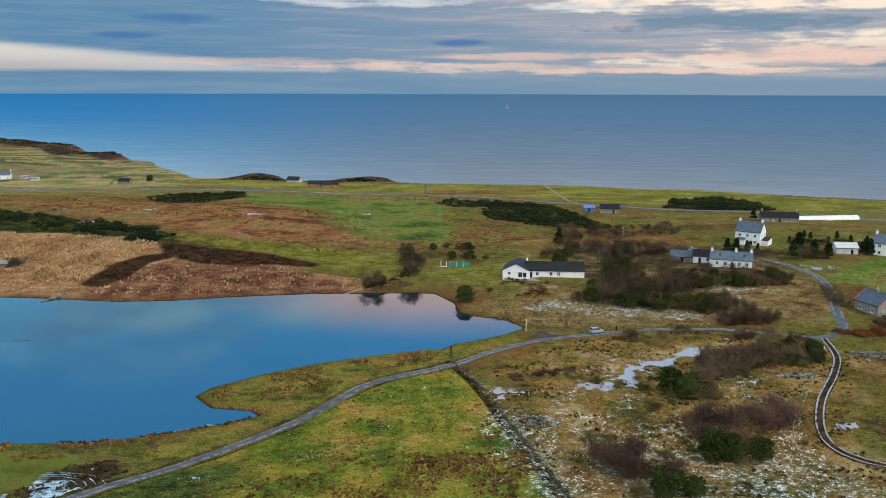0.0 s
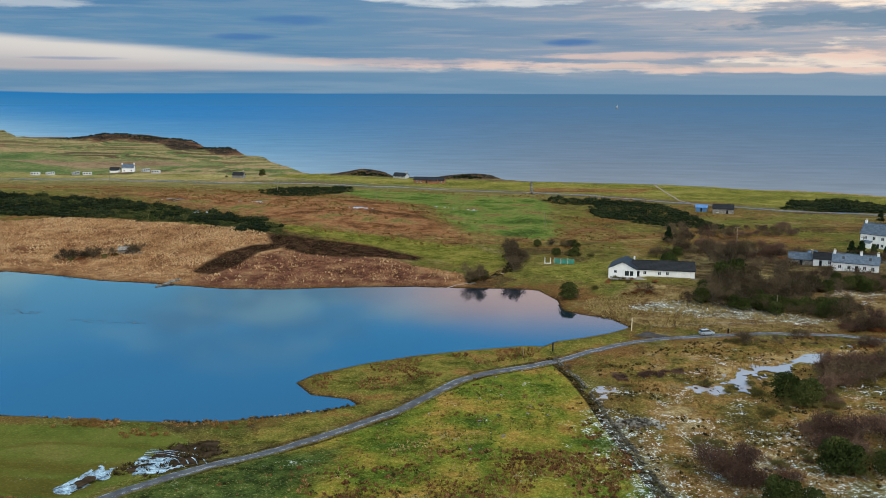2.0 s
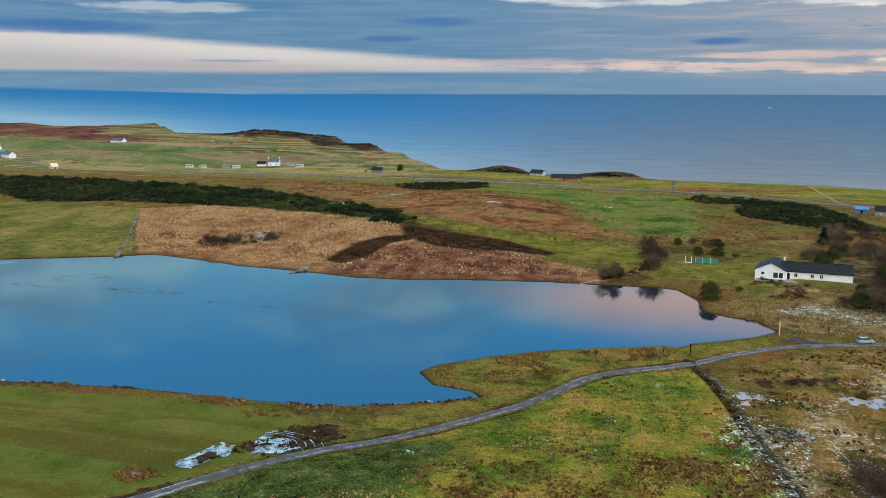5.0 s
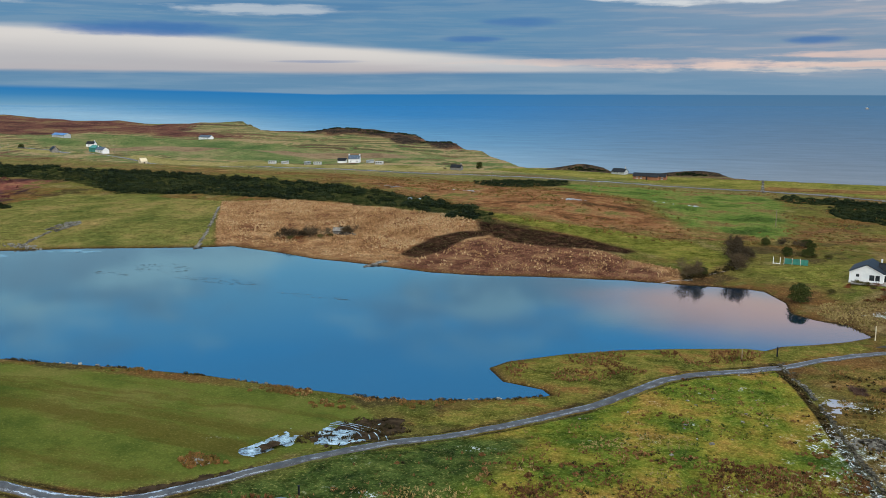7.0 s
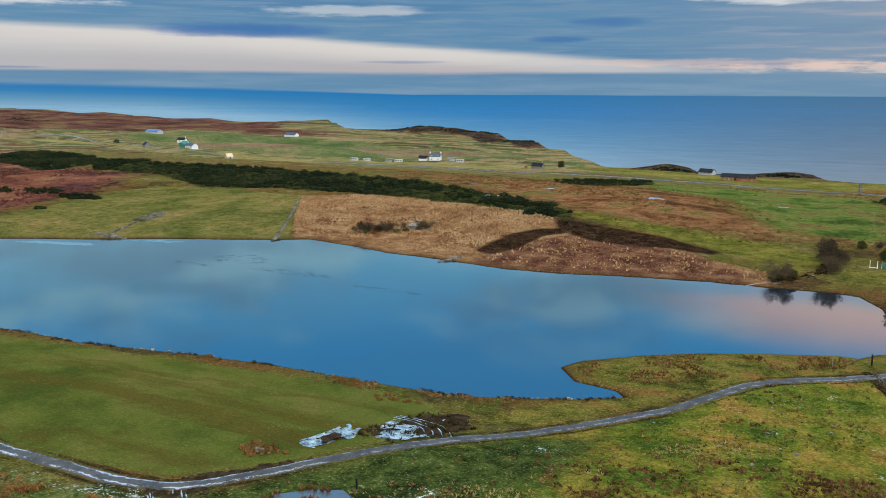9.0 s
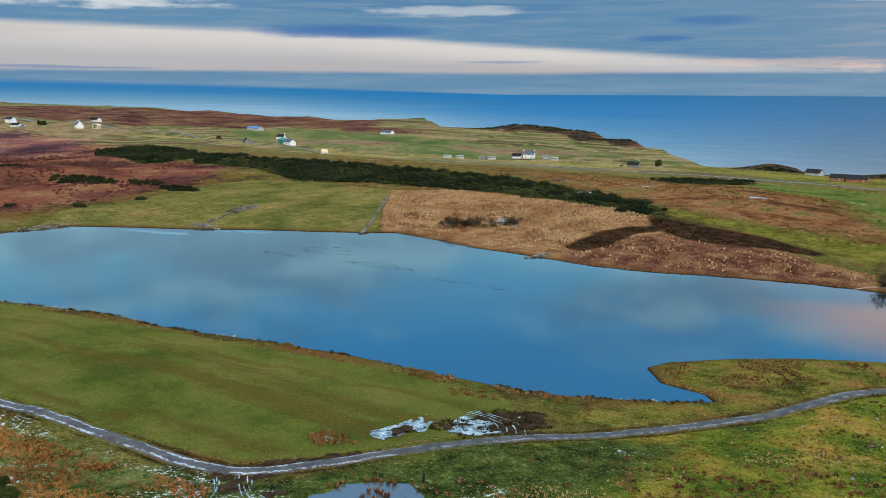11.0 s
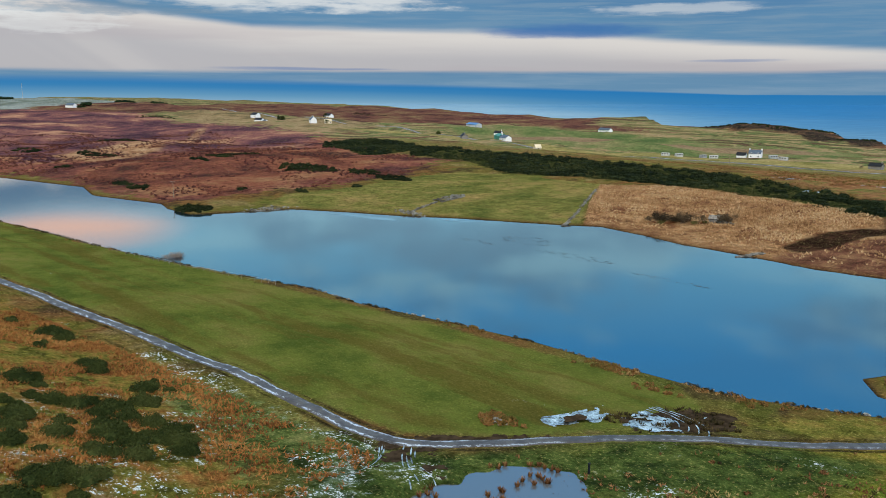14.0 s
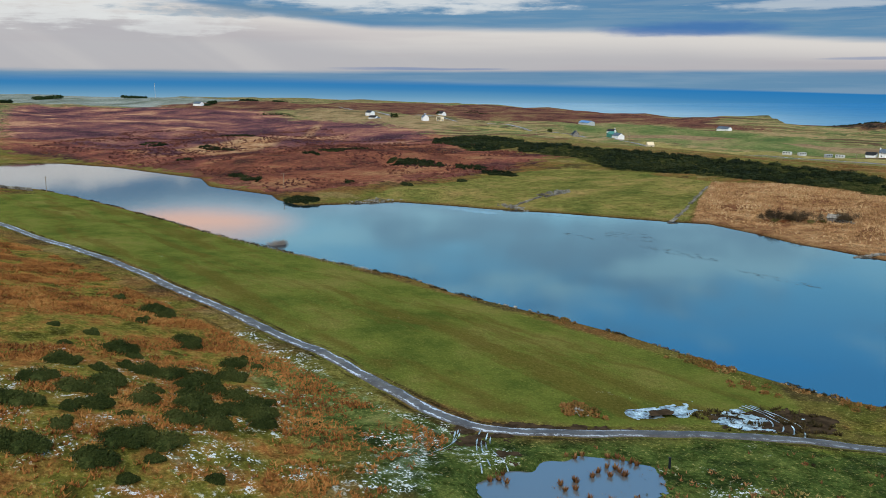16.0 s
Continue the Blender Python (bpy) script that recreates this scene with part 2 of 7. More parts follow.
ROAD = [(-470, 52), (-400, 60), (-324.7, 73.9), (-277.8, 83.7), (-238.5, 90.6), (-196.7, 94.1), (-167.2, 96.9), (-141.3, 99), (-123.6, 101), (-105.8, 102), (-91.8, 102.1), (-86.5, 102.7), (-83.4, 104.6),
        (-77.1, 112.8), (-70, 123.8), (-58.2, 138.5), (-49.9, 147.4), (-42.3, 156.2), (-34.6, 166.5), (-27.8, 176), (-21.8, 187), (-14.9, 196.5), (-6.3, 204), (5, 212.7),
        (11, 219.8), (18, 226.4), (24.7, 231.8), (34.7, 235.3), (45, 238.6), (61.2, 242.5), (80, 243), (94.6, 236), (106, 233.5)]
LANE = [(106, 233.5), (113, 237), (118.4, 245), (125, 265.4), (132, 286), (134.9, 300.9), (131.3, 317.4), (122, 335)]
FARM_TRACK = [(107, 233), (105.5, 226), (102.5, 213.8), (95.2, 199.9), (85.1, 183.9), (78.6, 170), (75, 158.2), (77, 152), (82, 148.7), (96, 144), (120, 138)]
COAST = [(1500, 120), (700, 360), (430, 480), (296.5, 571.8), (247.6, 608.6), (179, 654), (97, 684), (34, 687), (-11, 695), (-35, 705), (-62, 724), (-92, 712), (-122, 712), (-150, 738), (-182, 736), (-205, 733), (-274, 833),
         (-353, 934), (-461, 1054), (-549, 1115), (-618, 1130), (-733, 1165), (-939, 1350), (-1159, 1417), (-1353, 1454), (-1616, 1531), (-1964, 1640), (-2600, 1900), (-3600, 2000), (-5600, 2300)]
MAIN_ROAD = [(600, 330), (300, 420), (231, 448), (195, 470), (165.5, 483), (122.6, 494), (80, 520), (40, 555), (-9.3, 583), (-73.7, 605), (-107.9, 621), (-165, 632), (-240, 634), (-344, 640), (-440, 632), (-600, 640), (-900, 720), (-1400, 760)]
WALL = [(2.8, 213.5), (7.9, 197.4), (11, 185), (14, 170), (17.2, 156.6), (20.6, 140.9), (26, 118), (34, 90)]
REED_BED = [(-207, 293), (-228, 322), (-258, 368), (-228, 379), (-189.4, 373.8), (-164.8, 371.6), (-134, 363), (-104, 346), (-79, 343), (-49, 316), (-30, 309), (-27, 290), (-71, 284), (-110, 276), (-170, 286)]
DARK_NEAR = [(-130, 299), (-128.5, 312), (-126, 326), (-120, 337), (-108, 340), (-106, 334), (-113, 326), (-115, 309), (-121, 295)]
DARK_FAR = [(-120, 356), (-101, 349), (-83.5, 347), (-69, 342), (-48, 330), (-50, 324), (-65, 326), (-77.5, 322), (-93, 325), (-104, 331), (-113, 340)]
NORTH_PASTURE = [(-207, 290), (-228, 322), (-260, 371), (-317, 376), (-362, 372), (-366, 338), (-353, 290), (-350, 245), (-318, 210), (-290, 230)]
GORSE_BELT = [(-510, 459), (-450, 452), (-404, 456), (-359, 456), (-316, 455), (-269, 443), (-222, 426), (-180, 406), (-143, 390), (-116, 369), (-110, 353), (-130, 357), (-165, 373), (-196, 376), (-248, 383), (-285, 386), (-333, 379), (-404, 413), (-458, 413)]
GORSE_WEST = [(-608, 442), (-650, 470), (-660, 506), (-600, 495), (-520, 470), (-480, 430), (-500, 400), (-560, 420)]
GORSE_EAST = [(-5, 529), (5.7, 548.6), (40.8, 532.5), (66, 512.5), (72, 478), (85.7, 407.3), (68.5, 418.7), (44.7, 431), (25.8, 451.8), (20.9, 478.8), (26, 500), (5.3, 505.4)]
GORSE_COAST = [(129, 504.8), (150, 556), (188.9, 572), (196, 532.9), (190.6, 488), (165.1, 490)]
GORSE_MID = [(-189.3, 537.6), (-189.7, 592.8), (-144.5, 617.6), (-130.4, 573.1), (-135.9, 527.6), (-135.4, 480), (-157.7, 475)]
FLOOD = [(33, 194.5), (36.5, 189.5), (44.4, 190.9), (52.5, 201.5), (60, 210), (68, 218), (81, 232.5), (76, 232), (60, 221.5), (50, 213), (43, 205), (39, 197)]
POOL_ICE = [(-79.3, 125.5), (-80.5, 130), (-77.5, 136), (-73.5, 136), (-73.2, 131), (-75.9, 125.4)]
POOL_RUTS = [(-72.3, 135), (-71.8, 143), (-66, 148), (-60.5, 146), (-61.5, 140), (-66.6, 133)]
POOL_NEAR = [(-72.7, 94), (-71.9, 100.5), (-72.7, 104), (-70.9, 109.1), (-66.8, 113.2), (-63.2, 113.5), (-60.8, 111.9), (-58, 107.7), (-59, 101), (-63, 95), (-68, 90)]
SHORE_FIELD = [(-88, 106), (-106, 104.5), (-141, 101), (-197, 96.5), (-240, 93), (-325, 76.5), (-420, 60), (-440, 112), (-320, 129), (-230, 141), (-164, 150), (-94, 157), (-70, 155), (-62, 145), (-76, 118)]
ROAD_FIELD = [(2, 210), (-16, 192), (-33, 165), (-58, 134), (-72, 112), (-50, 70), (25, 60), (30, 100), (16, 155), (9, 190)]
HEATHER = [(-376, 196), (-360, 240), (-372, 300), (-385, 360), (-420, 410), (-520, 420), (-700, 520), (-900, 500), (-1300, 560), (-1600, 640), (-1860, 420), (-1800, 300), (-1300, 200), (-700, 120), (-630, 160), (-500, 195), (-430, 190)]
BRACKEN = [(-95, 98), (-120, 96), (-160, 90), (-230, 83), (-330, 66), (-500, 40), (-500, -80), (-40, -80), (-62, 60), (-84, 80)]
GREEN_MID = [(-149, 588), (-98, 572), (-71, 560), (-10, 545), (-1.4, 521), (4, 430), (4, 377.5), (-11, 379.5), (-37.7, 392.7), (-51.8, 423.3), (-56, 455), (-70, 470), (-90, 480), (-111, 500)]
GREEN_EAST = [(-10, 318), (22, 330), (55, 345), (60, 320), (26, 296), (12, 300)]
GREEN_FAR = [(-380, 700), (-300, 790), (-420, 860), (-760, 960), (-1150, 1000), (-1150, 860), (-800, 760), (-600, 690)]
COAST_FIELD = [(320, 520), (180, 640), (97, 676), (-140, 700), (-210, 724), (-230, 690), (-100, 640), (20, 590), (110, 530), (200, 480)]
EAST_FIELD = [(135, 300), (170, 330), (260, 360), (330, 330), (260, 270), (160, 270)]
MARSH = [(12, 212), (40, 232), (100, 232), (110, 215), (95, 190), (80, 160), (90, 120), (60, 60), (40, 90), (24, 130), (16, 170)]


def sdf(poly, x, y):
    """Metres inside an outline (negative outside), for arrays of places."""
    x, y = np.atleast_1d(np.asarray(x, float)), np.atleast_1d(np.asarray(y, float))
    best, inside = np.full(x.shape, 1e18), np.zeros(x.shape, bool)
    for (ax, ay), (bx, by) in zip(poly, poly[1:] + poly[:1]):
        ex, ey = bx - ax, by - ay
        s = np.clip(((x - ax) * ex + (y - ay) * ey) / (ex * ex + ey * ey + 1e-12), 0, 1)
        best = np.minimum(best, (x - ax - s * ex) ** 2 + (y - ay - s * ey) ** 2)
        if ay != by:
            inside ^= ((ay > y) != (by > y)) & (x < ax + (y - ay) * ex / (by - ay))
    return np.where(inside, 1, -1) * np.sqrt(best)


def line_distance(line, x, y):
    x, y = np.atleast_1d(np.asarray(x, float)), np.atleast_1d(np.asarray(y, float))
    best = np.full(x.shape, 1e18)
    for (ax, ay), (bx, by) in zip(line, line[1:]):
        ex, ey = bx - ax, by - ay
        s = np.clip(((x - ax) * ex + (y - ay) * ey) / (ex * ex + ey * ey + 1e-12), 0, 1)
        best = np.minimum(best, (x - ax - s * ex) ** 2 + (y - ay - s * ey) ** 2)
    return np.sqrt(best)


TABLE = np.random.RandomState(7).rand(256, 256)


def wave(x, y, size, seed=0):
    """Smooth value noise, 0 to 1, with features of the given size in metres."""
    x, y = np.asarray(x, float) / size + 17.3 * seed, np.asarray(y, float) / size + 9.1 * seed
    i, j = np.floor(x).astype(int), np.floor(y).astype(int)
    u, v = x - i, y - j
    u, v = u * u * (3 - 2 * u), v * v * (3 - 2 * v)
    a, b = TABLE[i % 256, j % 256], TABLE[(i + 1) % 256, j % 256]
    c, d = TABLE[i % 256, (j + 1) % 256], TABLE[(i + 1) % 256, (j + 1) % 256]
    return (a * (1 - u) + b * u) * (1 - v) + (c * (1 - u) + d * u) * v


def ease(v, low, high):
    v = np.clip((np.asarray(v, float) - low) / (high - low), 0, 1)
    return v * v * (3 - 2 * v)


LAND = COAST + [(-5600, -5200), (5600, -5200), (5600, -400)]
SEA_LEVEL = -30.0


def bump(x, y, cx, cy, rx, ry, h):
    return h * np.exp(-(((x - cx) / rx) ** 2 + ((y - cy) / ry) ** 2))


def raw_height(x, y):
    """Height of the land over the loch, before the pools are sunk into it."""
    x, y = np.atleast_1d(np.asarray(x, float)), np.atleast_1d(np.asarray(y, float))
    away = -sdf(LOCH, x, y)
    low_east = ease(x, -40, 10) * (1 - ease(y, 250, 300))
    rise = (2.5 - 1.6 * low_east) * ease(away, 0, 45)
    bank = np.clip(away * 0.3, -2.5, 0.55) + 0.25 * (wave(x, y, 3.0) - 0.4) * ease(away, 0.5, 3)
    side = np.interp(x, [p[0] for p in ROAD], [p[1] for p in ROAD]) - y
    slope = 9.0 * ease(side, 2, 60) * (1 - ease(x, -95, -60))
    ridge = 6.5 * np.exp(-((y - 445 + 0.25 * (x + 250)) / 95) ** 2) * ease(away, 8, 90) * (1 - ease(x, -120, -20))
    out = -7.5 * ease(y, 440, 690) * np.maximum(ease(x, -900, -600), ease(y, 750, 1000)) + 2.0 * ease(x, 60, 120) * ease(y, 260, 330) * (1 - ease(y, 380, 470))
    rolling = (ease(-x, 330, 520) * 9.5 * (wave(x, y, 110, 2) - 0.45) + ease(-x, 330, 520) * 4.5 * (wave(x, y, 38, 3) - 0.5)) * ease(away, 5, 60)
    far_west = 16.0 * ease(-x, 1000, 2300) * (1 - 0.8 * ease(y, 800, 1300))
    hills = (bump(x, y, -575, 1064, 85, 45, 11) + bump(x, y, -455, 1005, 75, 45, 8) + bump(x, y, -362, 915, 70, 45, 7.5) + bump(x, y, -295, 845, 40, 30, 4) + bump(x, y, -156, 722, 22, 8, 5.0)
             + bump(x, y, -62, 708, 28, 7, 4.2) + bump(x, y, -900, 1300, 120, 50, 8))
    small = 0.5 * (wave(x, y, 14, 4) - 0.5) * ease(away, 4, 20) + 1.2 * (wave(x, y, 60, 5) - 0.5) * ease(away, 15, 60)
    z = bank + rise + slope + ridge + out + rolling + far_west + hills + small
    cliff = ease(sdf(LAND, x, y) + 6 * (wave(x, y, 25, 6) - 0.5), -14, 5)
    return z * cliff + (SEA_LEVEL - 6) * (1 - cliff)


POOLS = []
for outline in (FLOOD, POOL_NEAR, POOL_ICE):
    POOLS.append((outline, float(np.percentile(raw_height([p[0] for p in outline], [p[1] for p in outline]), 12)) - 0.03))


def height(x, y):
    """Height of the ground over the loch, for arrays of places."""
    x, y = np.atleast_1d(np.asarray(x, float)), np.atleast_1d(np.asarray(y, float))
    z = raw_height(x, y)
    for outline, level in POOLS:
        broad = 6.0 if outline is FLOOD else 0.8
        k = ease(sdf(outline, x, y) + 2.4 * (wave(x, y, 2.6, 21) - 0.5) + broad * (wave(x, y, 6.0, 22) - 0.6), -1.0, 1.2)
        z = z * (1 - k) + (level - 0.3) * k
    return z


def ground_at(x, y):
    return float(height(x, y)[0])


# ---- materials ----
def surface(name, rough=0.8, metal=0.0):
    mat = bpy.data.materials.new(name)
    mat.use_nodes = True
    nt = mat.node_tree
    shader = nt.nodes["Principled BSDF"]
    shader.inputs["Roughness"].default_value = rough
    shader.inputs["Metallic"].default_value = metal
    return mat, nt, shader


def relief(nt, shader, value, strength, distance):
    n = node(nt, "ShaderNodeBump", Height=value, Strength=strength, Distance=distance)
    nt.links.new(n.outputs[0], shader.inputs["Normal"])


def plain(name, a, b, scale, rough=0.8, metal=0.0, bump_scale=0.0, depth=0.02, spread=0.25):
    """A surface of two tones in two sizes of grain, with fine relief, and a little change from object to object."""
    mat, nt, shader = surface(name, rough, metal)
    if rough > 0.5:
        shader.inputs["Specular IOR Level"].default_value = 0.12
    vec = node(nt, "ShaderNodeTexCoord").outputs["Object"]
    coarse, fine = grain(nt, vec, scale, 5.0), grain(nt, vec, scale * 7.3, 3.0)
    fac = calc(nt, "ADD", calc(nt, "MULTIPLY", step_up(nt, coarse, 0.35, 0.65), 0.7), calc(nt, "MULTIPLY", fine, 0.3))
    col = blend(nt, fac, a, b)
    vary = calc(nt, "MULTIPLY_ADD", node(nt, "ShaderNodeObjectInfo").outputs["Random"], spread, 1.0 - spread / 2)
    col = blend(nt, 1.0, col, node(nt, "ShaderNodeCombineColor", i0=vary, i1=vary, i2=vary).outputs[0], "MULTIPLY")
    nt.links.new(col, shader.inputs["Base Color"])
    if bump_scale:
        relief(nt, shader, grain(nt, vec, bump_scale, 4.0), 0.6, depth)
    return mat


def leafy(name, tones, scale, rough=0.85, vary=0.0):
    """Foliage: every blade or leaf its own tone, and broad drifts of colour."""
    mat, nt, shader = surface(name, rough)
    shader.inputs["Specular IOR Level"].default_value = 0.03
    pos = node(nt, "ShaderNodeNewGeometry")
    drift = grain(nt, pos.outputs["Position"], scale, 3.0)
    fac = calc(nt, "ADD", calc(nt, "MULTIPLY", pos.outputs["Random Per Island"], 0.5), calc(nt, "MULTIPLY", step_up(nt, drift, 0.3, 0.7), 0.5))
    fac = calc(nt, "ADD", fac, calc(nt, "MULTIPLY", calc(nt, "SUBTRACT", node(nt, "ShaderNodeObjectInfo").outputs["Random"], 0.5), vary))
    nt.links.new(ramp(nt, fac, [(n / (len(tones) - 1), t) for n, t in enumerate(tones)]), shader.inputs["Base Color"])
    return mat


POOL_GREEN = [(-95, 100.5), (-87, 101), (-80, 106), (-66, 126), (-50, 146), (-36, 152), (-38, 128), (-52, 104), (-60, 84), (-78, 80), (-92, 88)]
SPIT = [(-56, 190), (-45, 204), (-20, 219), (0, 226), (18, 239), (24, 235), (10, 222), (-8, 206), (-24, 188), (-38, 168), (-50, 152), (-60, 150), (-48, 172), (-52, 184)]
FAR_HAZE = [(-1900, 420), (-1780, 560), (-1700, 700), (-1900, 900), (-2300, 1150), (-5200, 1600), (-5200, 100), (-2200, 150)]
TAN_FAR = [(-805, 587), (-630, 632), (-425, 637), (-281, 655), (-213, 685), (-275, 700), (-432, 690), (-583, 668), (-770, 640)]
BROWN_FAR = [(-700, 700), (-509, 755), (-392, 770), (-336, 775), (-380, 830), (-520, 850), (-680, 790)]
PURPLE_FAR = [(-640, 1000), (-860, 1080), (-1000, 1330), (-1300, 1430), (-1900, 1600), (-2600, 1600), (-2400, 1000), (-1500, 850), (-1250, 880), (-1100, 1020), (-800, 1000)]
HEADLAND = [(-304, 900), (-391, 997), (-508, 1106), (-607, 1139), (-726, 1172), (-708, 1092), (-570, 1028), (-451, 974), (-335, 870)]
HUMMOCKS = [(-190, 712), (-170, 735), (-140, 735), (-120, 712), (-95, 704), (-62, 724), (-30, 706), (-40, 700), (-90, 697), (-150, 706)]
MOOR_RUST = [(-300, 470), (-180, 440), (-100, 400), (-30, 395), (20, 420), (40, 400), (90, 400), (60, 380), (0, 372), (-60, 350), (-110, 380), (-160, 420), (-330, 480), (-420, 500), (-250, 560), (-150, 545), (-90, 500), (-130, 480), (-220, 520)]
COAST_RUST = [(-14, 600), (60, 600), (78, 640), (-12, 640)]
HEATHER_DARK = [(-600, 210), (-620, 420), (-760, 540), (-1100, 560), (-1450, 640), (-1640, 600), (-1720, 520), (-1880, 390), (-1850, 300), (-1700, 260), (-900, 150)]
EAST_BROWN = [(12, 262), (26, 250), (60, 246), (100, 250), (128, 262), (130, 300), (100, 300), (60, 290), (30, 296)]
SCRUB = [(50, 296), (130, 300), (125, 345), (95, 362), (55, 365), (48, 330)]
TAN_CLEARING = [(-640, 228), (-676, 269), (-700, 300), (-752, 372), (-1043, 560), (-1270, 620), (-1000, 530), (-897, 476), (-720, 360), (-580, 270), (-575, 236)]
PURPLE_HILL = [(-1509, 560), (-1421, 690), (-1338, 753), (-1500, 991), (-1404, 1104), (-1285, 1168), (-1583, 1430), (-2037, 1600), (-2553, 1664), (-2665, 1425), (-2200, 900), (-1857, 560)]
CROFT_TAN = [(-1350, 647), (-1420, 700), (-1338, 763), (-1150, 850), (-850, 690), (-744, 562), (-817, 530), (-969, 545)]
RUST_SLOPE = [(-250, 470), (-175, 480), (-138, 470), (-119.7, 470.5), (-100.3, 467.2), (-66.3, 446), (-48.6, 396.7), (-35.8, 376), (-79.7, 366), (-117.4, 382), (-160, 405)]
HEATHER_RUST = [(-511, 205), (-534, 242), (-581, 294), (-676, 389), (-570, 402), (-450, 394), (-399, 330), (-369, 222), (-396, 205), (-448, 199)]
REED_EAST = [(-126, 300), (-112, 323), (-100, 332), (-82, 327), (-58, 323), (-32, 301), (-40, 288), (-88, 280), (-116, 279), (-124, 285)]
MOOR_BROWN = [(-244, 461), (-330, 530), (-250, 575), (-160, 470), (-131, 530), (-90, 460), (-67, 415), (-31, 388), (-40, 373), (-70, 372), (-113, 363), (-150, 383), (-194, 408)]
GREEN_PATH = [(-150, 90), (-134, 92), (-117, 96), (-102, 98), (-86, 101), (-74, 104), (-70, 92), (-78, 88), (-92, 86), (-84, 78), (-96, 80), (-115, 83), (-139, 87)]
FOOTPATH = [(-162, 91), (-143, 90), (-124, 88), (-109, 85), (-98, 83), (-90, 82), (-83, 79), (-79, 73)]
CREST = [(-660, 1060), (-600, 1090), (-540, 1090), (-470, 1045), (-400, 970), (-345, 915), (-330, 890), (-350, 878), (-400, 928), (-460, 980), (-530, 1025), (-600, 1040)]
GREEN_STRIP = [(-130, 378), (-116.5, 370), (-92.5, 363), (-63.8, 361.7), (-31.8, 355.3), (-19.1, 338.9), (-15.7, 324.1), (-19.7, 312), (-31.1, 318), (-50.6, 334), (-78.3, 347.5), (-108.7, 357)]
FROST = [(20, 268), (45, 258), (78, 252), (86, 258), (70, 270), (40, 280)]

